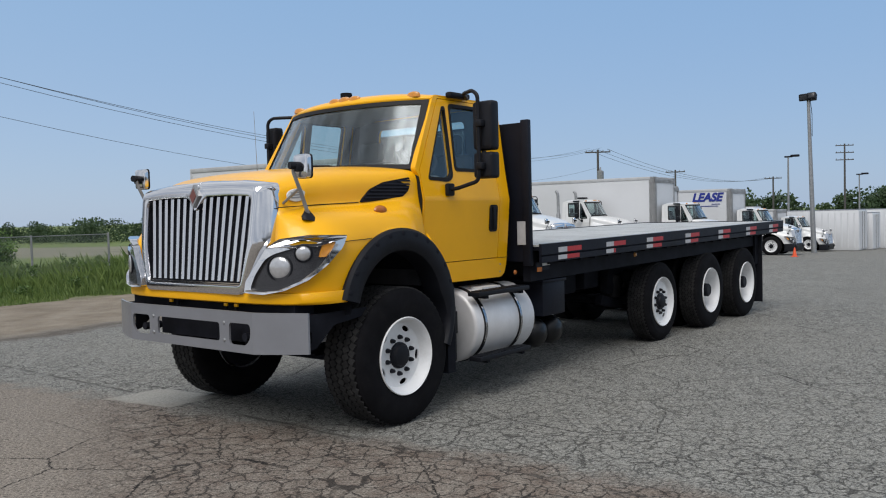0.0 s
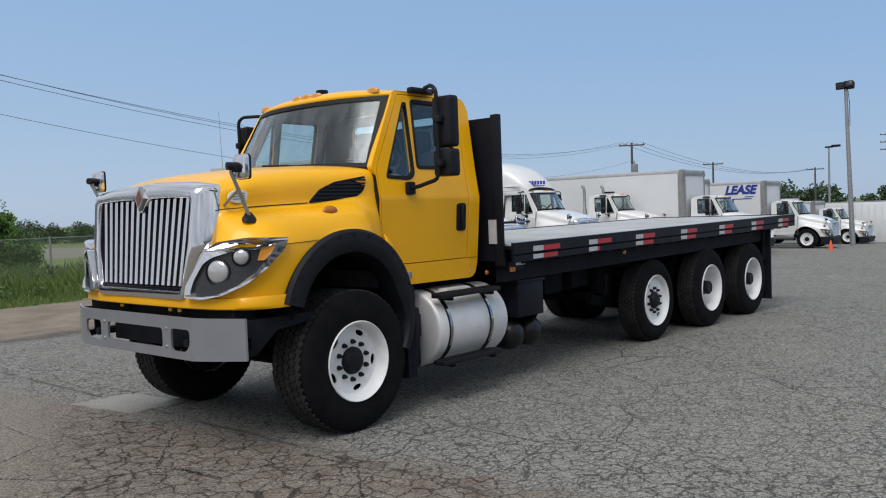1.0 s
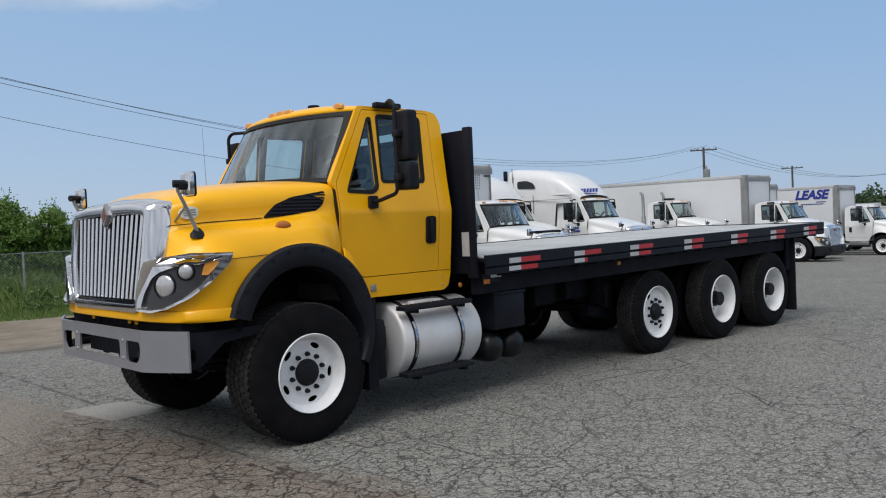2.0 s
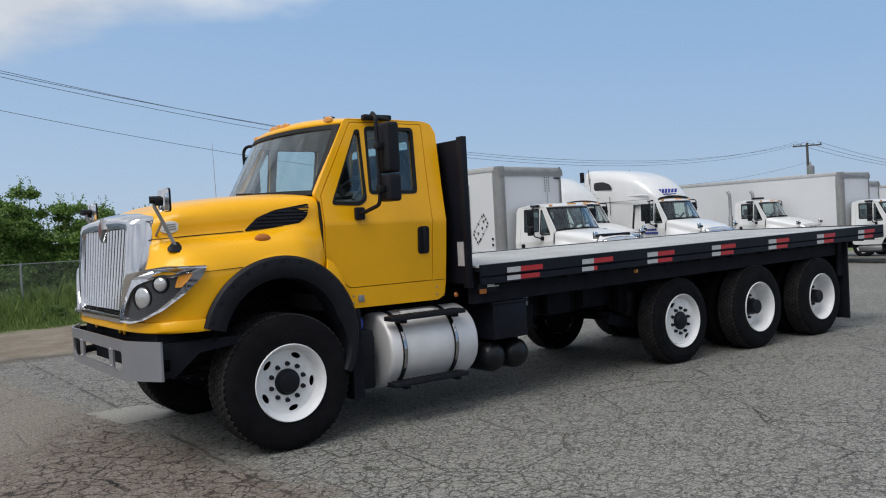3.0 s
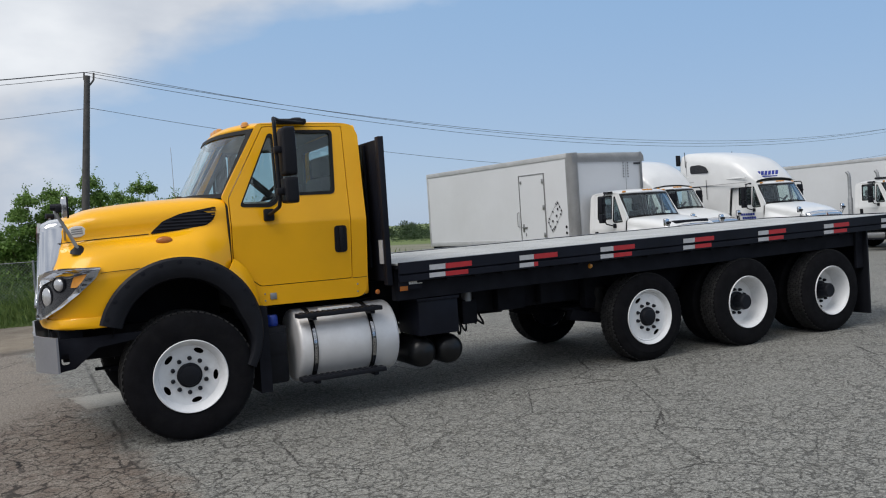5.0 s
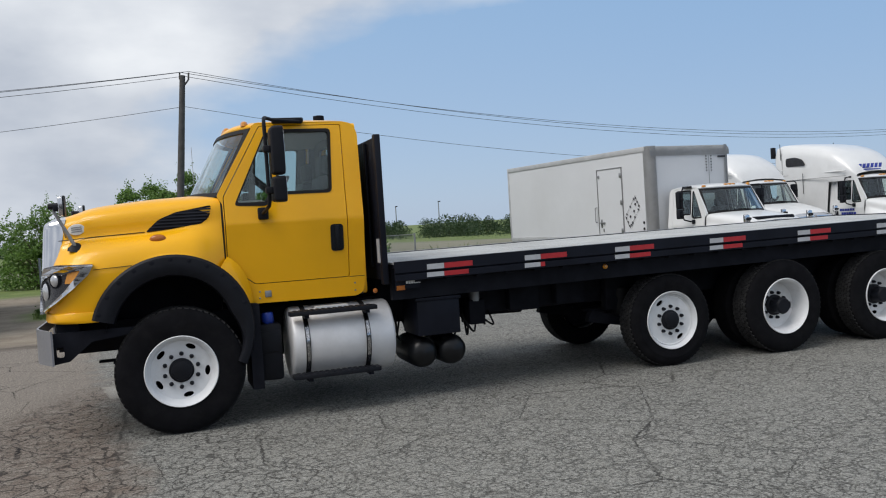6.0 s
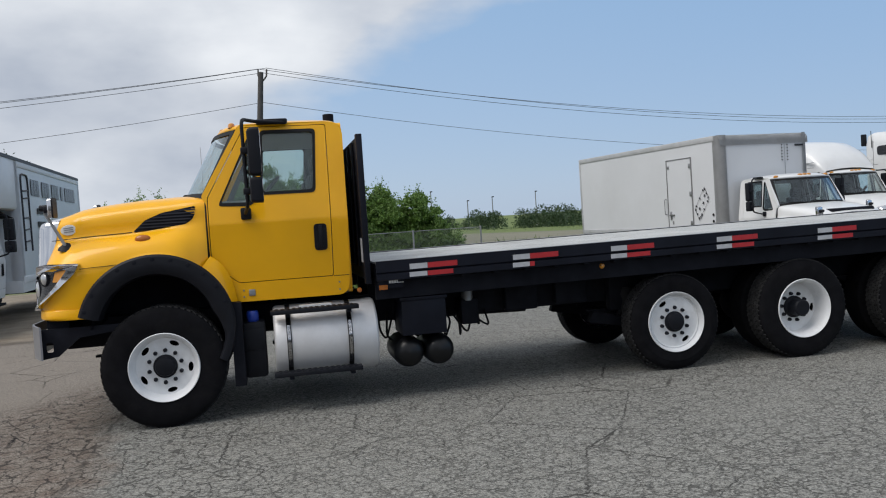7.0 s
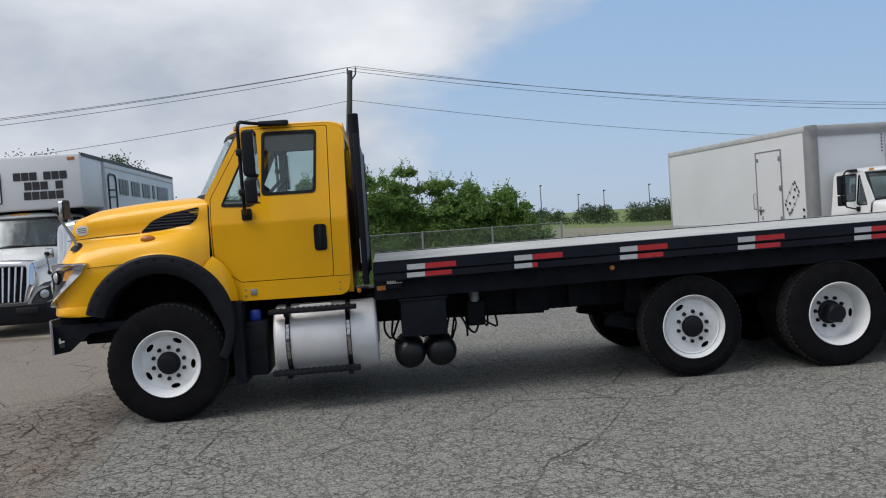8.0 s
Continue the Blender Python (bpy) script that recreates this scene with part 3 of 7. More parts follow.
def wheel(kind, parent, at):
    """A disc wheel; the outer face looks to -y. kinds: steer (wide, shallow dish), lift (narrow, flat), drive (deep dish, dual)."""
    R, w = {"steer": (0.548, 0.40), "lift": (0.495, 0.29), "drive": (0.520, 0.29)}[kind]
    h = w / 2
    depth = {"steer": 0.085, "lift": 0.05, "drive": 0.19}[kind]
    holes = {"steer": 5, "lift": 2, "drive": 2}[kind]
    if kind not in WHEELS:
        bm = bmesh.new()
        lathe(bm, [(0.302, -h + 0.030), (0.311, -h + 0.002), (0.305, -h - 0.006), (0.290, -h + 0.006), (0.274, -h + 0.05), (0.266, -h + depth * 0.8), (0.254, -h + depth)], 48)
        cuts = [circle(0.044, 16, 0.220 * math.cos(a), 0.220 * math.sin(a), 0.50, 1.0, a) for a in (2 * math.pi * (k + 0.21) / holes + (0.6 if holes == 2 else 0) for k in range(holes))]
        yo = -h + depth
        slab(bm, circle(0.254, 48), cuts, lambda a, b, k: (a, yo + 0.012 * k + (0.0 if math.hypot(a, b) > 0.19 else -0.0), b))
        lathe(bm, [(0.292, -h + 0.03), (0.275, 0.0), (0.28, h - 0.02)], 40)
        rim = part("wheel", bm, "rim", None, "white painted steel disc wheel")
        tyre = part("tyre", tyre_mesh(R, w), "rubber", None, "black rubber truck tyre")
        tread = part("tread", tread_mesh(R, w), "tread", None)
        hub = bmesh.new()
        if kind == "drive":
            lathe(hub, [(0.0, -h + 0.03), (0.075, -h + 0.03), (0.09, -h + 0.045), (0.09, yo - 0.03), (0.115, yo - 0.02), (0.118, yo)], 24)
        else:
            lathe(hub, [(0.0, yo - 0.050), (0.06, yo - 0.050), (0.080, yo - 0.044), (0.090, yo - 0.022), (0.104, yo - 0.018), (0.107, yo)], 24)
        hub = part("hub", hub, "plastic", None, "black hub cover")
        drum = bmesh.new()
        lathe(drum, [(0.0, h + 0.01), (0.22, h + 0.01), (0.262, h - 0.02), (0.262, yo + 0.03)], 32)
        drum = part("brake_drum", drum, "black", None, "dark brake drum")
        nut = bmesh.new()
        lathe(nut, [(0.0, -0.034), (0.012, -0.034), (0.016, -0.025), (0.019, -0.010), (0.020, 0.0)], 8)
        nut = part("lug_nut", nut, "plastic", None)
        WHEELS[kind] = (rim.data, tyre.data, hub.data, nut.data, yo, tread.data, drum.data)
        for o in (rim, tyre, hub, nut, tread, drum):
            bpy.data.objects.remove(o)
    rim_m, tyre_m, hub_m, nut_m, yo, tread_m, drum_m = WHEELS[kind]
    wh = new("wheel", rim_m)
    wh.parent, wh.matrix_basis = parent, at
    for nm, me in (("tyre", tyre_m), ("hub", hub_m), ("brake_drum", drum_m)):
        o = new(nm, me)
        o.parent = wh
    o = tagged(new("tread", tread_m), "knobbly rubber tread", kind="stuff")
    o.parent = wh
    for k in range(10):
        a = 2 * math.pi * k / 10
        o = new("lug_nut", nut_m)
        o.parent, o.matrix_basis = wh, pose(0.145 * math.cos(a), yo, 0.145 * math.sin(a))
    tagged(wh, "white painted steel wheel with black tyre")
    return wh


# ---- hood and cab, shared by the conventional lorries; forward is -x, the front axle at x = 0, driver's side -y ----
ARCH = (-0.03, 0.88, 0.645)
HOOD = {
    -1.075: [(0.60, 1.06), (0.60, 1.25), (0.58, 1.33), (0.56, 1.40), (0.54, 1.46), (0.52, 1.55), (0.50, 1.68), (0.40, 1.76), (0.2, 1.78), (0, 1.785)],
    -1.05: [(0.82, 1.06), (0.83, 1.28), (0.77, 1.38), (0.69, 1.43), (0.62, 1.49), (0.57, 1.59), (0.55, 1.74), (0.45, 1.81), (0.22, 1.83), (0, 1.835)],
    -1.01: [(0.95, 1.06), (0.97, 1.30), (0.925, 1.42), (0.80, 1.50), (0.71, 1.56), (0.65, 1.64), (0.62, 1.80), (0.50, 1.865), (0.25, 1.89), (0, 1.895)],
    -0.93: [(1.06, 1.06), (1.075, 1.32), (1.05, 1.44), (0.95, 1.545), (0.84, 1.63), (0.755, 1.705), (0.728, 1.86), (0.60, 1.918), (0.30, 1.943), (0, 1.948)],
    -0.80: [(1.125, 1.06), (1.14, 1.32), (1.125, 1.46), (1.045, 1.585), (0.925, 1.675), (0.82, 1.735), (0.80, 1.885), (0.67, 1.955), (0.33, 1.98), (0, 1.985)],
    -0.62: [(1.15, 1.06), (1.16, 1.33), (1.15, 1.48), (1.08, 1.62), (0.97, 1.70), (0.885, 1.75), (0.865, 1.915), (0.72, 2.0), (0.36, 2.03), (0, 2.035)],
    -0.20: [(1.155, 1.30), (1.16, 1.40), (1.15, 1.54), (1.09, 1.66), (1.0, 1.72), (0.918, 1.765), (0.90, 1.94), (0.76, 2.04), (0.38, 2.07), (0, 2.08)],
    0.15: [(1.155, 1.30), (1.16, 1.40), (1.15, 1.54), (1.09, 1.665), (1.01, 1.745), (0.948, 1.81), (0.928, 1.965), (0.80, 2.05), (0.40, 2.085), (0, 2.09)],
    0.34: [(1.11, 1.30), (1.11, 1.36), (1.09, 1.50), (1.05, 1.63), (1.0, 1.74), (0.968, 1.83), (0.948, 1.98), (0.83, 2.05), (0.42, 2.085), (0, 2.09)],
    0.436: [(1.05, 1.30), (1.045, 1.36), (1.035, 1.50), (1.015, 1.63), (0.99, 1.74), (0.972, 1.84), (0.952, 1.985), (0.85, 2.045), (0.43, 2.075), (0, 2.08)],
}


def arch_z(x, r=ARCH[2]):
    u = x - ARCH[0]
    return ARCH[1] + math.sqrt(r * r - u * u) if abs(u) < r else 0.0


def hood_rows():
    xs = sorted(HOOD)
    keyed = [[(x, d, z) for d, z in HOOD[x]] for x in xs]
    rows = smooth_rows(keyed, 7)
    out = []
    for r in rows:
        r = smooth_rows(r, 4)
        x = r[0][0]
        zb = max(1.06, arch_z(x))
        k = min(1.0, max(0.0, (x - 0.05) / 0.386))
        r = [np.array((p[0] - 0.19 * k * max(0.0, 1 - (p[1] / 0.95) ** 2), p[1], p[2])) for p in r]
        row = []
        for i, p in enumerate(r):
            lim = max(p[0], float(np.interp(p[2], (1.10, 1.22, 1.44, 1.52, 1.93), (-1.04, -1.02, -0.95, -0.945, -0.885))))
            w = min(1.0, max(0.0, (0.86 - p[1]) / 0.08))
            row.append((p[0] + (lim - p[0]) * w, p[1], max(p[2], zb + 0.004 * i)))
        out.append(row)
    return out


HOOD_ROWS = hood_rows()


def hood(root, paint, dz):
    bm = bmesh.new()
    rows = []
    for r in HOOD_ROWS:
        rows.append([(x, -d, z + dz) for x, d, z in r] + [(x, d, z + dz) for x, d, z in r[-2::-1]])
    skin(bm, rows, 0.015)
    return part("hood", bm, paint, root, sharp=0.9)


def side_d(z):
    return float(np.interp(z, (1.05, 1.238, 1.45, 1.65, 1.79, 1.815, 1.87, 2.05, 2.72), (0.966, 0.978, 0.995, 1.009, 1.017, 1.012, 1.003, 0.972, 0.880)))


DOOR = [(0.468, 2.035), (0.468, 1.50), (0.53, 1.37), (0.70, 1.238), (1.565, 1.238), (1.59, 2.675), (0.835, 2.675)]
DOOR_GAP = [(0.460, 2.037), (0.460, 1.496), (0.525, 1.364), (0.697, 1.231), (1.572, 1.231), (1.597, 2.681), (0.831, 2.681)]
BODY_SIDE = [(0.66, 1.055), (1.64, 1.048), (1.70, 1.085), (1.725, 1.19), (1.75, 2.60), (1.70, 2.69), (1.60, 2.71), (0.79, 2.71), (0.405, 2.045), (0.452, 1.98), (0.452, 1.37), (0.53, 1.295), (0.61, 1.175)]
WINDOW = [(0.955, 2.048), (0.985, 2.632), (1.485, 2.632), (1.445, 2.048)]
QUARTER = [(0.565, 1.965), (0.875, 2.60), (0.918, 2.60), (0.905, 2.0), (0.84, 1.955)]


CREASES = (1.238, 1.45, 1.65, 1.79, 1.815, 1.87, 2.05)


def side_place(sgn, dz, thick, out=0.0):
    return lambda a, b, k: (a, sgn * (side_d(b) + out - k * thick), b + dz)


def scaled(pts, s):
    cx, cy = sum(p[0] for p in pts) / len(pts), sum(p[1] for p in pts) / len(pts)
    return [(cx + (x - cx) * s, cy + (y - cy) * s) for x, y in pts]


def offset_in(pts, d):
    """Move an outline inwards (d > 0) or outwards, towards or from its middle."""
    cx, cy = sum(p[0] for p in pts) / len(pts), sum(p[1] for p in pts) / len(pts)
    out = []
    for x, y in pts:
        v = Vector((cx - x, cy - y))
        v = v.normalized() * min(d * 1.3, v.length)
        out.append((x + v.x, y + v.y))
    return out


def cab(root, paint, dz, glass_side="glass"):
    body = boxed(0.50, 1.70, -0.95, 0.95, 1.06 + dz, 1.12 + dz)
    box(body, 0.44, 0.50, -0.96, 0.96, 1.06 + dz, 2.02 + dz)
    shell = part("cab_shell", body, "interior", root, "dark cab floor and firewall")
    for sgn, side in ((-1, "left"), (1, "right")):
        bm = bmesh.new()
        slab(bm, dense(rounded(BODY_SIDE, 0.03, 3), 0.12), [dense(rounded(DOOR_GAP, 0.022, 3), 0.12)], side_place(sgn, dz, 0.05), CREASES)
        sd = part("cab_side", bm, paint, root)
        # black strip over the yellow edge, its colour giving the gap's shade
        bm = bmesh.new()
        slab(bm, dense([(0.436, 1.385), (0.4505, 1.385), (0.4505, 1.985), (0.436, 1.985)], 0.1), [], side_place(sgn, dz, 0.07, -0.006))
        part("hood_gap_seal", bm, "gasket", sd, "black strip standing in for the shaded gap behind the hood")
        bm = bmesh.new()
        tube(bm, [(1.572, sgn * (side_d(1.231) + 0.0005), 1.233 + dz), (1.718, sgn * (side_d(1.231) + 0.0005), 1.233 + dz)], 0.0025, 5)
        part("sill_seam", bm, "gasket", sd)
        bm = bmesh.new()
        win, quart = rounded(WINDOW, 0.04, 3), rounded(QUARTER, 0.035, 3)
        slab(bm, dense(rounded(DOOR, 0.018, 3), 0.12), [dense(win, 0.15), dense(quart, 0.15)], side_place(sgn, dz, 0.05, 0.001), CREASES)
        door = part("door", bm, paint, root)
        for nm, hole in (("window_gasket", win), ("quarter_gasket", quart)):
            bm = bmesh.new()
            slab(bm, dense(offset_in(hole, -0.012), 0.15), [dense(offset_in(hole, 0.016), 0.15)], side_place(sgn, dz, 0.03, 0.005))
            part(nm, bm, "gasket", door, "black rubber window seal")
            bm = bmesh.new()
            slab(bm, dense(offset_in(hole, 0.012), 0.15), [], side_place(sgn, dz, 0.004, -0.016))
            part("pane", bm, glass_side, door, "tinted side glass").visible_shadow = False
        # recessed pull handle
        bm = bmesh.new()
        slab(bm, rounded([(1.41, 1.485), (1.53, 1.485), (1.53, 1.735), (1.41, 1.735)], 0.035), [rounded([(1.432, 1.51), (1.51, 1.51), (1.51, 1.71), (1.432, 1.71)], 0.025)], side_place(sgn, dz, 0.02, 0.012))
        box(bm, 1.432, 1.51, min(sgn * 1.003, sgn * 1.019), max(sgn * 1.003, sgn * 1.019), 1.51 + dz, 1.71 + dz)
        box(bm, 1.452, 1.49, min(sgn * 1.018, sgn * 1.036), max(sgn * 1.018, sgn * 1.036), 1.50 + dz, 1.72 + dz, bevel=0.006)
        part("door_handle", bm, "plastic", door, "black recessed pull handle")
        bm = bmesh.new()
        slab(bm, dense(rounded([(0.53, 1.50), (0.60, 1.38), (0.73, 1.29), (1.53, 1.29), (1.545, 2.0), (0.56, 1.92)], 0.04, 3), 0.12), [], side_place(sgn, dz, 0.03, -0.052))
        part("door_trim", bm, "interior_grey", door, "grey inner door trim")
        for nm, outer, hole, o in (("pillar_trim", BODY_SIDE, [offset_in(DOOR_GAP, -0.004)], -0.053), ("frame_trim", [(0.475, 1.93), (1.55, 1.93), (1.58, 2.66), (0.845, 2.66)], [WINDOW, QUARTER], -0.056)):
            bm = bmesh.new()
            slab(bm, dense(offset_in(outer, 0.012), 0.12), [dense(rounded(offset_in(q, 0.008) if nm == "frame_trim" else q, 0.03, 3), 0.15) for q in hole], side_place(sgn, dz, 0.008, o))
            part(nm, bm, "trim_dark", root if nm == "pillar_trim" else door, "dark inner trim")
    # rear wall with a window
    bm = bmesh.new()
    slab(bm, rounded([(-0.93, 1.06), (0.93, 1.06), (0.95, 1.9), (0.84, 2.70), (-0.84, 2.70), (-0.95, 1.9)], 0.06), [rounded([(-0.62, 2.10), (0.62, 2.10), (0.58, 2.58), (-0.58, 2.58)], 0.05)], lambda a, b, k: (1.70 + 0.045 * k, a, b + dz))
    back = part("cab_back", bm, paint, root)
    bm = bmesh.new()
    slab(bm, rounded([(-0.61, 2.11), (0.61, 2.11), (0.57, 2.57), (-0.57, 2.57)], 0.05), [], lambda a, b, k: (1.72 + 0.005 * k, a, b + dz))
    part("rear_pane", bm, glass_side, back, "rear cab window glass").visible_shadow = False
    bm = bmesh.new()
    slab(bm, rounded([(-0.90, 1.1), (0.90, 1.1), (0.92, 1.9), (0.80, 2.66), (-0.80, 2.66), (-0.92, 1.9)], 0.06), [rounded([(-0.60, 2.115), (0.60, 2.115), (0.56, 2.565), (-0.56, 2.565)], 0.05)], lambda a, b, k: (1.66 + 0.03 * k, a, b + dz))
    part("back_trim", bm, "trim_dark", back, "grey rear trim")
    bm = bmesh.new()
    grid(bm, [[(x, y, z + dz) for y, z in ((-0.84, 2.62), (-0.6, 2.67), (0.0, 2.685), (0.6, 2.67), (0.84, 2.62))] for x in (0.80, 1.2, 1.69)])
    part("headliner", bm, "interior_grey", root, "grey headliner")
    # crowned roof with a brim over the windscreen
    bm = bmesh.new()
    rows = []
    for x, ze, zc, w in smooth_rows([(0.70, 2.655, 2.665, 0.865), (0.70, 2.685, 2.70, 0.878), (0.76, 2.70, 2.745, 0.884), (0.90, 2.708, 2.775, 0.886), (1.2, 2.71, 2.79, 0.886), (1.6, 2.705, 2.78, 0.882), (1.71, 2.68, 2.74, 0.865), (1.752, 2.62, 2.66, 0.85)], 4):
        row = []
        for k in range(25):
            u = -1 + k / 12
            front = max(0.0, 1 - (x - 0.70) / 0.5)
            row.append((x + 0.07 * front - 0.215 * front * (1 - abs(u) ** 2.4), u * w, ze + (zc - ze) * (1 - abs(u) ** 2.6) + dz))
        rows.append(row)
    skin(bm, rows, 0.02)
    roof = part("roof", bm, paint, root, sharp=0.9)
    for u in (-0.80, -0.14, 0.0, 0.14, 0.80):
        bm = bmesh.new()
        lathe(bm, [(0.0, 0.030), (0.030, 0.028), (0.048, 0.018), (0.055, 0.0), (0.055, -0.02)], 14, "z")
        bmesh.ops.scale(bm, vec=(0.62, 1.25, 1.0), verts=bm.verts[:])
        part("marker_lamp", bm, "amber", roof, "amber roof marker lamp", pose(0.80 - 0.19 * (1 - abs(u) ** 2.4), u * 0.90, 2.735 - 0.025 * abs(u) + dz))

    # windscreen, curved
    def screen(u, v, out=0.0):
        w = 0.955 + (0.862 - 0.955) * v
        return (0.445 + (0.765 - 0.445) * v - 0.245 * (1 - abs(u) ** 2.4) - out, u * w, 2.045 + (2.665 - 2.045) * v + 0.025 * (1 - u * u) * (1 - v) + dz)

    n = 14
    bm = bmesh.new()
    grid(bm, [[screen(-0.96 + 1.92 * i / n, 0.05 + 0.90 * j / 6) for j in range(7)] for i in range(n + 1)])
    wind = part("windscreen", bm, "screen", root, "large curved windscreen")
    wind.visible_shadow = False
    bm = bmesh.new()
    ring_o = [(-1 + 2 * k / n, 0.0) for k in range(n)] + [(1.0, k / 6) for k in range(6)] + [(1 - 2 * k / n, 1.0) for k in range(n)] + [(-1.0, 1 - k / 6) for k in range(6)]
    ring_i = [(u * 0.945, 0.5 + (v - 0.5) * 0.875) for u, v in ring_o]
    grid(bm, [[screen(u, v, o) for u, v, o in ((a[0], a[1], 0.0), (a[0], a[1], 0.012), (b[0], b[1], 0.012), (b[0], b[1], 0.0))] for a, b in zip(ring_o, ring_i)], close_u=True, close_v=True)
    part("windscreen_seal", bm, "gasket", wind, "black windscreen seal")
    for s in (-0.45, 0.25):
        bm = bmesh.new()
        tube(bm, [Vector(screen(s, 0.0, 0.03)), Vector(screen(s + 0.25, 0.06, 0.03)), Vector(screen(s + 0.62 if s < 0 else s + 0.5, 0.09, 0.02))], 0.009, 6)
        part("wiper", bm, "gasket", wind, "black wiper arm")
    # cowl under the screen
    bm = bmesh.new()
    grid(bm, [[(0.46 - 0.245 * (1 - abs(u) ** 2.4) + e, u * 0.955, z + dz) for e, z in ((-0.02, 2.02), (0.0, 2.055), (0.06, 2.05), (0.16, 1.95))] for u in (-1 + k / 8 for k in range(17))])
    part("cowl", bm, "plastic", root, "black cowl panel")
    # dashboard, steering wheel, seats
    dash = boxed(0.47, 0.86, -0.93, 0.93, 1.75 + dz, 2.0 + dz, bevel=0.05)
    part("dashboard", dash, "interior_grey", root)
    bm = bmesh.new()
    rows = []
    for k in range(24):
        a = 2 * math.pi * k / 24
        rows.append([((0.016 * math.sin(b)), (0.22 + 0.016 * math.cos(b)) * math.cos(a), (0.22 + 0.016 * math.cos(b)) * math.sin(a)) for b in (2 * math.pi * j / 8 for j in range(8))])
    grid(bm, rows, close_u=True, close_v=True)
    box(bm, -0.01, 0.02, -0.21, 0.21, -0.025, 0.025)
    tube(bm, [(0, 0, 0), (-0.3, 0, 0)], 0.035, 8)
    part("steering_wheel", bm, "interior", root, "", pose(0.98, -0.50, 2.06 + dz, 0, 42, 0))
    for y in (-0.50, 0.50):
        bm = boxed(0.98, 1.46, y - 0.25, y + 0.25, 1.45 + dz, 1.62 + dz, bevel=0.05)
        box(bm, 1.40, 1.56, y - 0.25, y + 0.25, 1.55 + dz, 2.22 + dz, bevel=0.05)
        box(bm, 1.44, 1.55, y - 0.14, y + 0.14, 2.22 + dz, 2.42 + dz, bevel=0.04)
        box(bm, 1.05, 1.40, y - 0.2, y + 0.2, 1.12 + dz, 1.45 + dz)
        part("seat", bm, "interior", root, "high-backed dark cab seat")


def arm_mirror(root, sgn, dz):
    """A tall door mirror with a spot mirror below it, on a looped tube arm."""
    y = sgn * 1.33
    bm = bmesh.new()
    tube(bm, bend([(1.22, sgn * 0.925, 2.705 + dz), (0.93, sgn * 1.10, 2.705 + dz), (0.835, sgn * 1.26, 2.705 + dz), (0.825, y - sgn * 0.01, 2.66 + dz), (0.83, y - sgn * 0.01, 2.0 + dz), (0.83, y - sgn * 0.03, 1.93 + dz), (0.80, sgn * 1.10, 1.875 + dz), (0.80, sgn * 1.0, 1.87 + dz)], 0.05, 5), 0.017, 8)
    arm = part("mirror_arm", bm, "plastic", root, "black tubular mirror arm")
    bm = boxed(0.755, 0.85, min(sgn * 1.005, sgn * 1.05), max(sgn * 1.005, sgn * 1.05), 1.815 + dz, 1.925 + dz, bevel=0.015)
    part("bracket", bm, "plastic", arm)
    part("upper_bracket", boxed(0.95, 1.24, min(sgn * 0.885, sgn * 0.95), max(sgn * 0.885, sgn * 0.95), 2.695 + dz, 2.745 + dz, bevel=0.015), "plastic", arm)
    for z in (2.06, 2.42):
        bm = boxed(0.80, 0.88, y - 0.035, y + 0.03, z - 0.03 + dz, z + 0.03 + dz, bevel=0.012)
        part("clamp", bm, "plastic", arm)
    for z0, z1, nm in ((2.195, 2.615, "mirror"), (1.955, 2.18, "spot_mirror")):
        bm = bmesh.new()
        half = 0.098 if sgn < 0 else 0.075
        lo = rounded([(y - half, z0), (y + half, z0), (y + half, z1), (y - half, z1)], 0.03)
        rows = [[(x, *q) for q in scaled(lo, s)] for x, s in ((0.862, 0.84), (0.872, 0.95), (0.90, 1.0), (0.965, 1.0), (0.972, 0.96))]
        rows = [[(x, a, b + dz) for x, a, b in r] for r in rows]
        grid(bm, rows, close_v=True, caps=True)
        head = part(nm, bm, "plastic", arm, "black mirror housing")
        bm = bmesh.new()
        slab(bm, scaled(lo, 0.88), [], lambda a, b, k: (0.969 + 0.006 * k, a, b + dz))
        part("mirror_glass", bm, "chrome", head, "silver mirror glass")


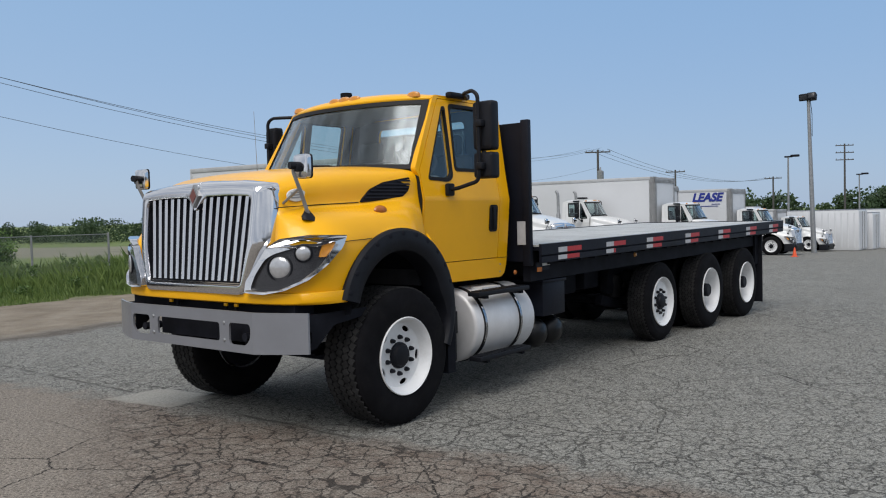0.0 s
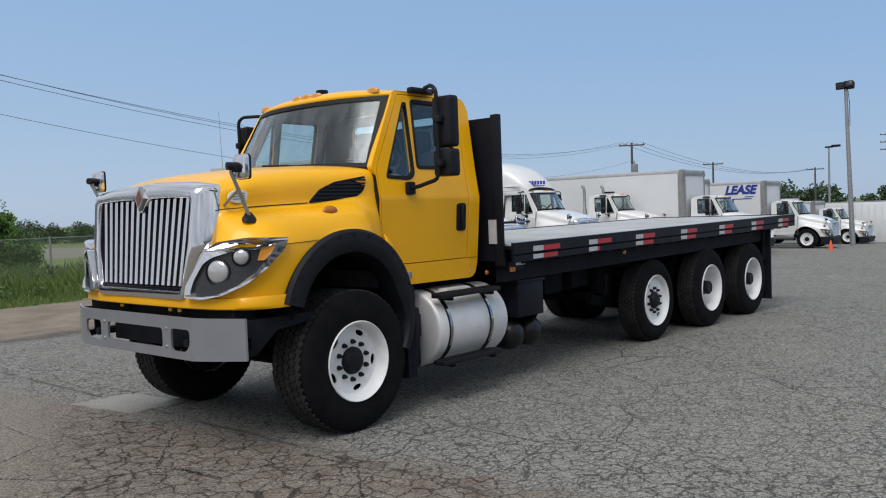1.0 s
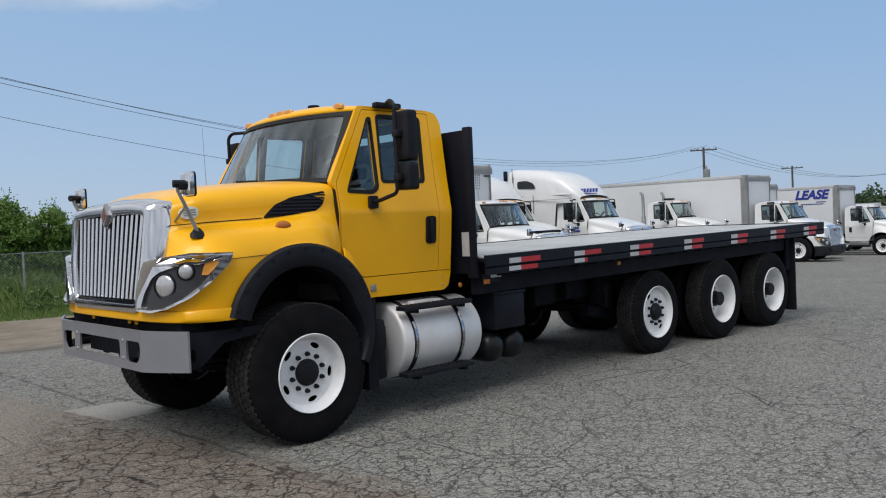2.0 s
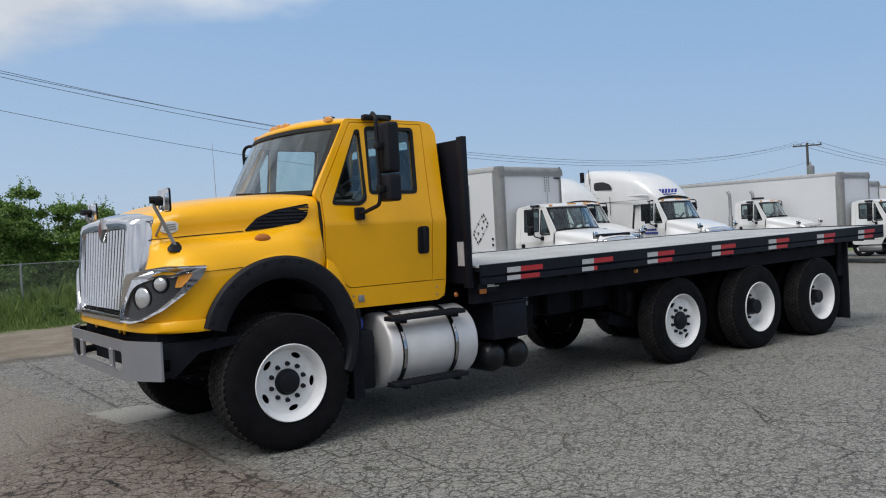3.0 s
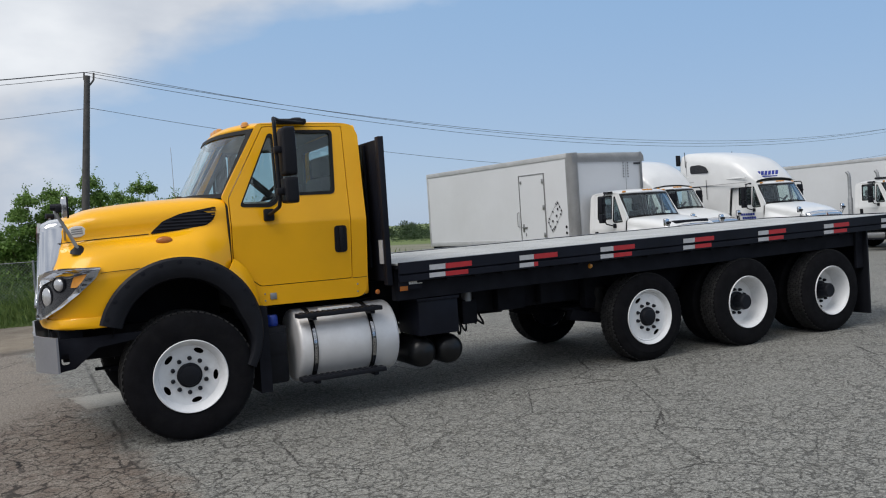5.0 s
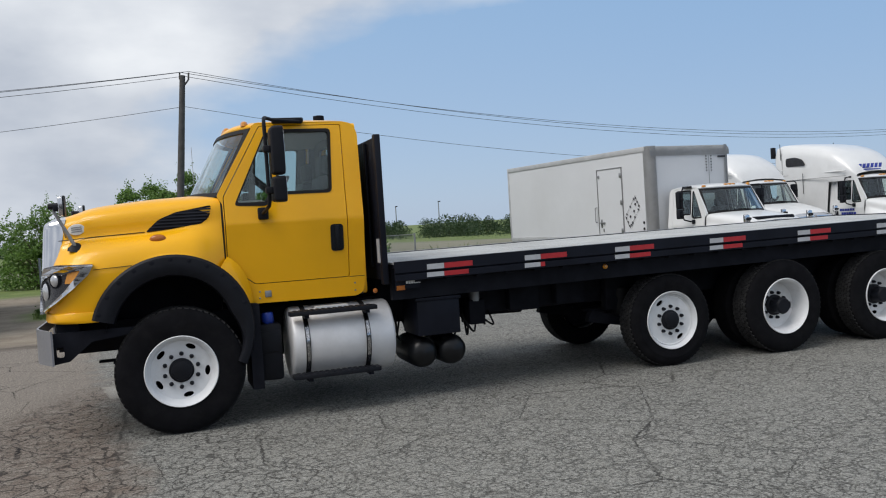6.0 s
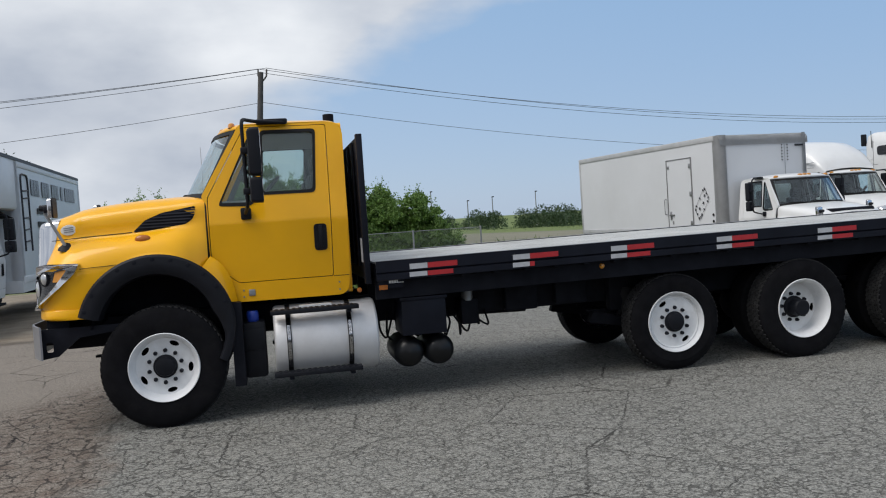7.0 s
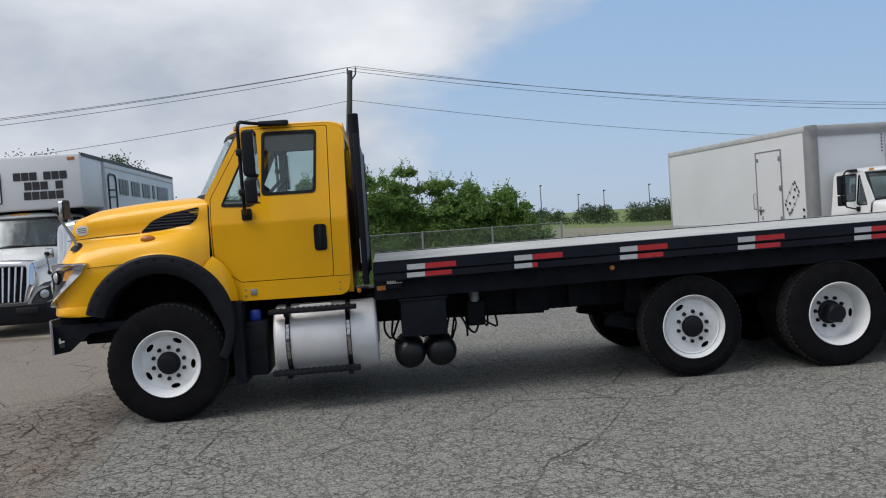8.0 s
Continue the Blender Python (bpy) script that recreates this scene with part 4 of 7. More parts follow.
def hood_mirror(root, sgn, dz):
    y = sgn * 1.0
    bm = bmesh.new()
    tube(bm, [(-0.775, sgn * 0.955, 1.66 + dz), (-0.860, sgn * 0.97, 1.84 + dz), (-0.930, sgn * 0.975, 1.98 + dz), (-0.932, sgn * 0.975, 2.04 + dz)], [0.015, 0.014, 0.013, 0.012], 8)
    tube(bm, [(-0.875, sgn * 0.972, 1.87 + dz), (-0.87, sgn * 0.79, 1.765 + dz)], 0.010, 6)
    stalk = part("hood_mirror_stalk", bm, "steel", root, "bright mirror stalk")
    bm = bmesh.new()
    rows = [[(-0.775 + 0.0 * t + 0.075 * s * math.cos(a), sgn * (0.965 - 0.03 * t) + 0.04 * s * math.sin(a), 1.645 + 0.075 * t - 0.2 * 0.075 * s * math.cos(a) + dz) for a in (2 * math.pi * k / 16 for k in range(16))] for t, s in ((-0.2, 1.0), (0.15, 0.95), (0.5, 0.6), (0.9, 0.28))]
    grid(bm, rows, close_v=True, caps=True)
    part("mirror_foot", bm, "plastic", stalk, "black rubber mirror foot")
    bm = boxed(-0.933, -0.883, y - 0.02, y + 0.02, 1.985 + dz, 2.045 + dz, bevel=0.01)
    tube(bm, [(-0.965, sgn * 0.975, 2.03 + dz), (-0.875, y, 2.03 + dz)], 0.028, 10)
    part("mirror_clamp", bm, "plastic", stalk)
    bm = bmesh.new()
    lo = rounded([(y - 0.075, 1.940), (y + 0.075, 1.940), (y + 0.075, 2.112), (y - 0.075, 2.112)], 0.03)
    grid(bm, [[(x, a, b + dz) for a, b in scaled(lo, s)] for x, s in ((-0.890, 0.80), (-0.884, 0.95), (-0.870, 1.0), (-0.850, 1.0))], close_v=True, caps=True)
    head = part("mirror_head", bm, "chrome", stalk, "chrome mirror shell")
    bm = bmesh.new()
    slab(bm, scaled(lo, 1.03), [], lambda a, b, k: (-0.851 + 0.014 * k, a, b + dz))
    part("mirror_glass", bm, "plastic", head, "dark mirror rim")


def plan(s):
    """The nose in plan: (x, distance from the middle) at s from 0 beside the grille to 1 on the wing."""
    q = smooth_rows([(-1.085, 0.64), (-1.063, 0.80), (-1.02, 0.955), (-0.935, 1.078), (-0.81, 1.145), (-0.645, 1.168)], 8)
    i = min(len(q) - 1.001, max(0.0, s * (len(q) - 1)))
    k = int(i)
    a, b = q[k], q[k + 1]
    return a + (b - a) * (i - k)


def plan_place(sgn, dz, out, thick):
    def f(a, b, k):
        p, q = plan(a - 0.02), plan(a + 0.02)
        t = Vector((q[0] - p[0], q[1] - p[1])).normalized()
        nx, nd = -t.y, t.x
        c = plan(a)
        o = out - thick * k
        lean = 0.10 * (b - 1.3)
        return (c[0] + nx * o + lean * 0.9, sgn * (c[1] + nd * o - lean * 0.25), b + dz)
    return f


LAMP = [(0.0, 1.125), (0.02, 1.20), (0.14, 1.33), (0.24, 1.45), (0.36, 1.51), (0.62, 1.535), (0.98, 1.525), (0.93, 1.44), (0.80, 1.32), (0.62, 1.215), (0.42, 1.145), (0.22, 1.115)]
LAMP_IN = [(0.085, 1.148), (0.13, 1.25), (0.22, 1.36), (0.31, 1.402), (0.42, 1.428), (0.56, 1.452), (0.70, 1.448), (0.87, 1.487), (0.82, 1.41), (0.71, 1.305), (0.54, 1.205), (0.36, 1.148), (0.2, 1.135)]


def headlamp(root, sgn, dz, bezel="chrome"):
    bm = bmesh.new()
    slab(bm, dense(rounded(LAMP, 0.02, 3), 0.07), [dense(rounded(LAMP_IN, 0.03, 3), 0.07)], plan_place(sgn, dz, 0.038, 0.06))
    lamp = part("headlamp", bm, bezel, root, "chrome framed teardrop headlamp", sharp=0.9)
    bm = bmesh.new()
    put = plan_place(sgn, dz, 0.016, 0.0)
    lo = lambda q: float(np.interp(q, (0.06, 0.20, 0.36, 0.54, 0.71, 0.82, 0.89), (1.13, 1.12, 1.135, 1.19, 1.29, 1.40, 1.49)))
    hi = lambda q: float(np.interp(q, (0.06, 0.13, 0.22, 0.31, 0.42, 0.56, 0.70, 0.89), (1.16, 1.27, 1.37, 1.42, 1.45, 1.472, 1.468, 1.505)))
    skin(bm, [[put(q, lo(q) + (hi(q) - lo(q)) * k / 6, 0) for k in range(7)] for q in np.linspace(0.06, 0.89, 22)], -0.02 * sgn)
    part("lamp_housing", bm, "lamp_dark", lamp, "smoked lamp housing", sharp=0.9)
    for c, r, deg in (((-1.032, sgn * 0.925, 1.305 + dz), 0.084, 24), ((-0.945, sgn * 1.068, 1.405 + dz), 0.056, 40)):
        m = Matrix.Translation(c) @ Matrix.Rotation(-sgn * math.radians(deg), 4, "Z")
        bm = bmesh.new()
        lathe(bm, [(0.0, -0.034), (r * 0.3, -0.033), (r * 0.6, -0.029), (r * 0.85, -0.022), (r * 0.97, -0.014), (r, -0.006), (r, 0.03)], 28, "x")
        ln = part("lens", bm, "lens", lamp, "round bright domed lamp lens", m)
        bm = bmesh.new()
        lathe(bm, [(r * 1.0, -0.012), (r * 1.05, -0.022), (r * 1.16, -0.018), (r * 1.20, 0.03)], 28, "x")
        part("lens_ring", bm, "plastic", lamp, "", m)
    bm = bmesh.new()
    slab(bm, dense(rounded([(0.715, 1.375), (0.745, 1.462), (0.865, 1.478), (0.835, 1.43), (0.78, 1.375)], 0.01, 2), 0.05), [], plan_place(sgn, dz, 0.030, 0.012))
    part("turn_lens", bm, "amber", lamp, "amber turn signal lens")


def grille(root, dz, bars=15):
    """A chrome surround with a V notch at the top, round upright chrome bars."""
    def ring(wt, wb, z0, z1, xb, xt, notch, r, bow, mid=0.82):
        pts = rounded([(-wb, z0), (wb, z0), (wb + (wt - wb) * mid, z0 + (z1 - z0) * 0.45), (wt, z1 - 0.05), (wt * 0.97, z1 - 0.012), (wt * 0.6, z1 + bow * 0.6), (notch, z1 + bow), (0.0, z1 - notch * 1.2 + bow), (-notch, z1 + bow), (-wt * 0.6, z1 + bow * 0.6), (-wt * 0.97, z1 - 0.012), (-wt, z1 - 0.05), (-wb - (wt - wb) * mid, z0 + (z1 - z0) * 0.45)], r, 3)
        return [(xb + (xt - xb) * ((b - z0) / (z1 - z0)) ** 1.3 if b > z0 else xb, a, b + dz) for a, b in pts]

    bm = bmesh.new()
    rows = [ring(0.765, 0.615, 1.095, 1.93, -1.0, -0.865, 0.0, 0.05, 0.035, 1.16), ring(0.762, 0.613, 1.095, 1.932, -1.055, -0.90, 0.0, 0.05, 0.035, 1.12), ring(0.745, 0.610, 1.10, 1.925, -1.09, -0.98, 0.0, 0.05, 0.03, 0.98), ring(0.718, 0.600, 1.105, 1.905, -1.115, -1.035, 0.03, 0.05, 0.02),
            ring(0.700, 0.590, 1.115, 1.890, -1.12, -1.05, 0.06, 0.05, 0.01), ring(0.655, 0.580, 1.165, 1.840, -1.115, -1.045, 0.10, 0.04, 0.0), ring(0.645, 0.572, 1.17, 1.828, -1.08, -1.01, 0.10, 0.04, 0.0), ring(0.655, 0.578, 1.165, 1.832, -0.99, -0.93, 0.10, 0.04, 0.0)]
    grid(bm, rows, close_v=True)
    g = part("grille", bm, "chrome", root, "bright chrome grille surround", sharp=0.9)
    bm = bmesh.new()
    slab(bm, rounded([(-0.60, 1.10), (0.60, 1.10), (0.715, 1.55), (0.735, 1.88), (-0.735, 1.88), (-0.715, 1.55)], 0.03), [], lambda a, b, k: (-1.022 + 0.10 * (b - 1.14) + 0.02 * k, a, b + dz))
    part("grille_backing", bm, "black", g, "black grille mesh")
    for z in (1.172, 1.185):
        part("lower_bar", boxed(-1.105, -1.07, -0.57, 0.57, z - 0.004 + dz, z + 0.004 + dz), "chrome", g)
    bar = None
    for k in range(bars):
        y = -0.625 + 1.25 * (k + 0.5) / bars
        notch = max(0.0, 0.09 - abs(y)) * 0.9
        hgt = 0.63 - notch
        bm = bmesh.new()
        rows = [[(-1.078 + 0.10 * (z - 1.17) + 0.011 * dx - 0.012, y * (0.90 + 0.10 * (z - 1.185) / 0.63) + 0.0195 * dy, z + dz) for dx, dy in ((1.0, -1.0), (0.0, -0.95), (-0.7, -0.5), (-0.9, 0.0), (-0.7, 0.5), (0.0, 0.95), (1.0, 1.0))] for z in np.linspace(1.20, 1.20 + hgt, 5)]
        grid(bm, rows, close_v=True, caps=True)
        bar = part("grille_bar", bm, "chrome", g)
    bm = bmesh.new()
    ex = lambda b, o: -1.062 + 0.085 * (b - 1.80) - o
    slab(bm, [(-0.060, 1.845), (0.0, 1.755), (0.060, 1.845), (0.0, 1.935)], [], lambda a, b, k: (ex(b, 0.012) + 0.03 * k, a, b + dz))
    em = part("emblem", bm, "steel", g, "chrome diamond emblem")
    bm = bmesh.new()
    slab(bm, [(-0.040, 1.845), (0.0, 1.787), (0.040, 1.845), (0.0, 1.905)], [], lambda a, b, k: (ex(b, 0.016) + 0.01 * k, a, b + dz))
    part("emblem_inlay", bm, "emblem_red", em, "dark red emblem inlay")
    return g


# ---- the yellow flatbed lorry ----
def yellow_truck():
    root = thing("flatbed_truck", "yellow conventional flatbed truck with black bed, parked on asphalt", "truck", pose(0, 1.225, 0) @ Matrix.Diagonal((1.0, 1.0338, 1.0, 1.0)))
    P = lambda nm, bm, mt, lb="", par=root, at=None, sharp=0.6: part(nm, bm, mt, par, lb, at, sharp)
    hd = hood(root, "yellow", 0.0)
    cab(root, "yellow", 0.0)
    grille(root, 0.0)
    for sgn in (-1, 1):
        arm_mirror(root, sgn, 0.0)
        hood_mirror(root, sgn, 0.0)
        headlamp(root, sgn, 0.0)
        # dark louvred vent on the hood side
        vent = rounded([(-0.215, 1.765), (-0.10, 1.87), (0.05, 1.928), (0.355, 1.975), (0.350, 1.915), (0.320, 1.855), (0.25, 1.808), (0.06, 1.785)], 0.025, 3)
        dv = lambda x, z: float(np.interp(x, (-0.2, 0.15, 0.34), (0.912, 0.94, 0.962))) - 0.10 * (z - 1.80)
        bm = bmesh.new()
        slab(bm, dense(vent, 0.06), [], lambda a, b, k: (a, sgn * (dv(a, b) + 0.012 - 0.03 * k), b))
        v = P("hood_vent", bm, "black", "black louvred hood vent", hd)
        for z in (1.80, 1.828, 1.856, 1.884, 1.912, 1.94):
            lo_z = lambda x: float(np.interp(x, (-0.215, 0.06, 0.25, 0.32, 0.35, 0.36), (1.765, 1.785, 1.808, 1.855, 1.915, 1.972)))
            hi_z = lambda x: float(np.interp(x, (-0.215, -0.10, 0.05, 0.36), (1.765, 1.87, 1.928, 1.972)))
            xs = [float(x) for x in np.linspace(-0.2, 0.36, 60) if lo_z(x) + 0.008 < z < hi_z(x) - 0.010]
            if len(xs) > 6:
                bm = bmesh.new()
                grid(bm, [[(x, sgn * (dv(x, z) + o), z + e) for o, e in ((0.010, -0.004), (0.021, -0.002), (0.016, 0.010), (0.010, 0.010))] for x in (xs[0], xs[len(xs) // 2], xs[-1])], close_v=True, caps=True)
                part("louvre", bm, "rail_black", v)
        bm = bmesh.new()
        lathe(bm, [(0.0, 0.032), (0.03, 0.029), (0.05, 0.016), (0.056, 0.0)], 16, "y")
        bmesh.ops.scale(bm, vec=(1.25, -sgn * -1.0, 0.72), verts=bm.verts[:])
        P("side_marker", bm, "orange", "amber side marker lamp", hd, pose(-0.115, sgn * 1.045, 1.70))
        bm = bmesh.new()
        lathe(bm, [(0.0, 0.008), (0.075, 0.007), (0.08, 0.0)], 24, "y")
        bmesh.ops.scale(bm, vec=(1.0, sgn * 1.0, 0.6), verts=bm.verts[:])
        b = P("hood_badge", bm, "sticker", "oval white and chrome badge", hd, pose(-0.775, sgn * 0.828, 1.825, 0, -4, sgn * 16))
        for i in range(3):
            part("badge_bar", boxed(-0.045, 0.045, min(sgn * 0.006, sgn * 0.0095), max(sgn * 0.006, sgn * 0.0095), -0.022 + 0.018 * i, -0.012 + 0.018 * i), "steel", b)
        # hood seam
        bm = bmesh.new()
        tube(bm, [(x, sgn * (d + 0.003), z) for x, d, z in ((-0.93, 0.80, 1.735), (-0.80, 0.842, 1.742), (-0.62, 0.888, 1.752), (-0.40, 0.905, 1.760), (-0.22, 0.918, 1.768))], 0.0035, 5)
        P("hood_seam", bm, "gasket", "", hd)
        bm = bmesh.new()
        tube(bm, [(x, sgn * (d + 0.004), z) for x, d, z in ((-0.645, 1.155, 1.475), (-0.55, 1.156, 1.48), (-0.42, 1.157, 1.485), (-0.34, 1.157, 1.49))], 0.0025, 5)
        P("wing_seam", bm, "gasket", "", hd)
        # black rubber wheel-arch flare with bolts
        a0, a1 = math.radians(165), math.radians(-30)
        rows = []
        for k in range(45):
            a = a0 + (a1 - a0) * k / 44
            sec = [(0.665, 1.150), (0.668, 1.176), (0.655, 1.190), (0.60, 1.200), (0.545, 1.197), (0.515, 1.180), (0.505, 1.14), (0.505, 1.0)]
            ease = 1.0 - 0.10 * max(0.0, math.cos(a)) ** 2
            low = min(1.0, max(0.0, math.radians(16) - a) * 2.2)
            sec = [(r + (0.628 + (r - 0.585) * 0.42 - r) * low, d) for r, d in sec]
            rows.append([(ARCH[0] + r * math.cos(a), sgn * (1.0 + (d - 1.0) * ease), ARCH[1] + r * math.sin(a)) for r, d in sec])
        bm = bmesh.new()
        skin(bm, rows, -0.012 * sgn)
        fl = P("wheel_arch_flare", bm, "plastic", "black bolt-on rubber fender flare")
        for k in range(11):
            a = math.radians(160 - 14.0 * k)
            bm = bmesh.new()
            lathe(bm, [(0.0, 0.012), (0.012, 0.010), (0.017, 0.0)], 8)
            bmesh.ops.scale(bm, vec=(1.6, sgn * 1.6, 1.6), verts=bm.verts[:])
            part("bolt", bm, "black", fl, "", pose(ARCH[0] + 0.632 * math.cos(a), sgn * (1.0 + 0.193 * (1.0 - 0.10 * max(0.0, math.cos(a)) ** 2)), ARCH[1] + 0.636 * math.sin(a)))
        bm = bmesh.new()
        rows = []
        for k in range(13):
            t = k / 12
            a = math.radians(52 - 40 * t)
            wd = 0.05 + 0.12 * math.sin(math.pi * min(1.0, 0.28 + 0.62 * t)) * (1 - 0.75 * t)
            rows.append([(ARCH[0] + (0.640 + wd * j / 4) * math.cos(a), sgn * (1.150 - 0.115 * t * 0.3 - 0.115 * (j / 4) ** 1.5), ARCH[1] + (0.640 + wd * j / 4) * math.sin(a)) for j in range(5)])
        skin(bm, rows, 0.012 * sgn)
        P("wing_tail", bm, "yellow", "yellow rear end of the wing", hd, sharp=0.9)
        # inner wing
        bm = bmesh.new()
        grid(bm, [[(ARCH[0] + 0.56 * math.cos(a), y * sgn, ARCH[1] + 0.60 * math.sin(a)) for y in (0.45, 1.16)] for a in (math.radians(175 - 17 * k) for k in range(11))])
        P("inner_fender", bm, "black", "black inner fender liner")
        bm = bmesh.new()
        slab(bm, [(0.60, 0.30), (0.70, 0.30), (0.70, 1.06), (0.60, 1.08)], [], lambda a, b, k: (a, sgn * (1.12 - 0.5 * k), b))
        P("splash_panel", bm, "black", "black splash panel behind the wheel")
        # sill detail
        bm = boxed(0.775, 0.835, min(sgn * 0.960, sgn * 0.980), max(sgn * 0.960, sgn * 0.980), 1.105, 1.165, bevel=0.006)
        P("key_switch_plate", bm, "steel", "small steel plate on the sill")
        for x, z in ((0.73, 1.10), (0.73, 1.16), (1.62, 1.10), (1.62, 1.17)):
            bm = bmesh.new()
            lathe(bm, [(0.0, 0.006), (0.006, 0.005), (0.009, 0.0)], 8)
            bmesh.ops.scale(bm, vec=(1, sgn, 1), verts=bm.verts[:])
            P("rivet", bm, "steel", "", root, pose(x, sgn * (side_d(z) + 0.0005), z))
    # yellow valance under the grille
    bm = bmesh.new()
    q = [plan(s / 16) for s in range(17)]
    pts = [(-1.108, 0.0), (-1.106, 0.25), (-1.10, 0.5)] + [(x - 0.010, d + 0.006) for x, d in q]
    full = [(x, -d) for x, d in pts[::-1]] + [(x, d) for x, d in pts[1:]]
    grid(bm, [[(x + o, y, z) for o, z in ((0.03, 1.035), (0.004, 1.045), (0.0, 1.06), (0.004, 1.118), (0.02, 1.126), (0.06, 1.12))] for x, y in full])
    P("valance", bm, "yellow", "yellow valance panel below the grille", sharp=0.9)
    # grey steel bumper with swept ends
    bx = lambda y: -1.165 + 0.155 * max(0.0, (abs(y) - 0.76) / 0.40) ** 1.25
    flat = 0.76
    cuts = [rounded([(-0.39, 0.76), (0.39, 0.76), (0.39, 0.90), (-0.39, 0.90)], 0.03)]
    for s in (-1, 1):
        cuts.append(rounded([(s * 0.50, 0.745), (s * 0.68, 0.745), (s * 0.735, 0.80), (s * 0.735, 0.905), (s * 0.50, 0.905)], 0.035))
    bm = bmesh.new()
    slab(bm, [(-flat, 0.69), (flat, 0.69), (flat, 0.99), (-flat, 0.99)], cuts, lambda a, b, k: (bx(a) + 0.016 * k, a, b))
    for s in (-1, 1):
        rows = []
        for k in range(9):
            y = flat + 0.0002 + 0.40 * k / 8
            zl = 0.69 + 0.012 * k / 8
            rows.append([(bx(y) + o, s * y, z) for o, z in ((0.0, zl), (0.0, 0.99), (0.016, 0.99), (0.016, zl))])
        grid(bm, rows, close_v=True, caps=True)
    bp = P("bumper", bm, "grey", "grey painted steel bumper with cut-outs", sharp=0.4)
    for s in (-1, 1):
        for y, z in ((0.445, 0.77), (0.445, 0.90)):
            bm = bmesh.new()
            lathe(bm, [(0.0, -0.010), (0.010, -0.008), (0.015, 0.0)], 8, "x")
            part("bumper_bolt", bm, "steel", bp, "", pose(bx(y), s * y, z))
        bm = bmesh.new()
        slab(bm, [(-1.12, 0.70), (-1.12, 0.965), (-0.45, 0.965), (-0.45, 0.91), (-0.80, 0.87), (-0.98, 0.72)], [rounded([(-1.08, 0.76), (-1.02, 0.76), (-1.02, 0.85), (-1.08, 0.85)], 0.02)], lambda a, b, k: (a + 0.10, s * (1.10 - 0.02 * k), b))
        P("bumper_bracket", bm, "black", "black bumper bracket")
        bm = bmesh.new()
        tube(bm, [(-1.13, s * 0.63, 0.80), (-0.98, s * 0.63, 0.80)], 0.03, 10)
        P("tow_hook", bm, "black")
    bm = boxed(-1.02, -0.90, -0.55, 0.55, 0.74, 0.93)
    box(bm, -0.98, -0.80, -1.0, 1.0, 0.90, 1.06)
    for y in (-0.42, -0.30, 0.30, 0.42):
        tube(bm, [(-1.03, y, 0.98), (-1.03, y, 1.05)], 0.015, 6)
    P("front_crossmember", bm, "black", "black front crossmember")
    for y in (-0.45, -0.33, 0.36):
        bm = boxed(-1.06, -1.045, y - 0.02, y + 0.02, 1.005, 1.03, bevel=0.004)
        P("hook_pin", bm, "yellow", "yellow painted pin")
    # engine block and firewall hide the inside of the hood
    P("engine", boxed(-0.80, 0.44, -0.40, 0.40, 0.70, 1.70, bevel=0.04), "black", "black engine block")
    P("radiator", boxed(-0.90, -0.82, -0.60, 0.60, 0.85, 1.80), "black")
    # frame rails, axles
    for s in (-1, 1):
        bm = boxed(-0.95, 9.0, min(s * 0.40, s * 0.48), max(s * 0.40, s * 0.48), 0.70, 0.98, bevel=0.01)
        P("frame_rail", bm, "black", "black chassis rail")
    for x in (1.0, 2.9, 4.2, 5.6, 7.2, 8.8):
        P("crossmember", boxed(x, x + 0.10, -0.42, 0.42, 0.74, 0.95), "black")
    for x, r in ((0.0, 0.07), (5.0, 0.07), (6.43, 0.09), (7.88, 0.09)):
        bm = bmesh.new()
        tube(bm, [(x, -0.95, 0.52), (x, -0.5, 0.50), (x, 0.5, 0.50), (x, 0.95, 0.52)], r, 12)
        if x > 6:
            bmesh.ops.create_uvsphere(bm, u_segments=16, v_segments=10, radius=0.24, matrix=Matrix.Translation((x, 0, 0.5)))
        P("axle", bm, "black", "black axle")
    for x in (0.0, 5.0):
        for s in (-1, 1):
            bm = bmesh.new()
            for i in range(4):
                box(bm, x - 0.70 + 0.12 * i, x + 0.70 - 0.12 * i, s * 0.47 - 0.04, s * 0.47 + 0.04, 0.62 - 0.022 * i - 0.02, 0.62 - 0.022 * i)
            P("leaf_spring", bm, "black", "black leaf spring pack")
    for s in (-1, 1):
        bm = bmesh.new()
        slab(bm, rounded([(6.30, 0.62), (6.55, 0.74), (7.75, 0.74), (8.0, 0.62), (7.7, 0.52), (7.2, 0.80), (7.1, 0.80), (6.6, 0.52)], 0.03), [], lambda a, b, k: (a, s * (0.55 - 0.1 * k), b))
        P("walking_beam", bm, "black", "black tandem suspension beam")
    for x0, r in ((1.15, 0.055), (4.0, 0.06)):
        bm = bmesh.new()
        tube(bm, [(x0, 0, 0.72), (x0 + 2.6, 0.0, 0.66)], r, 10)
        P("drive_shaft", bm, "black")
    turn = Matrix.Rotation(math.pi, 4, "Z")
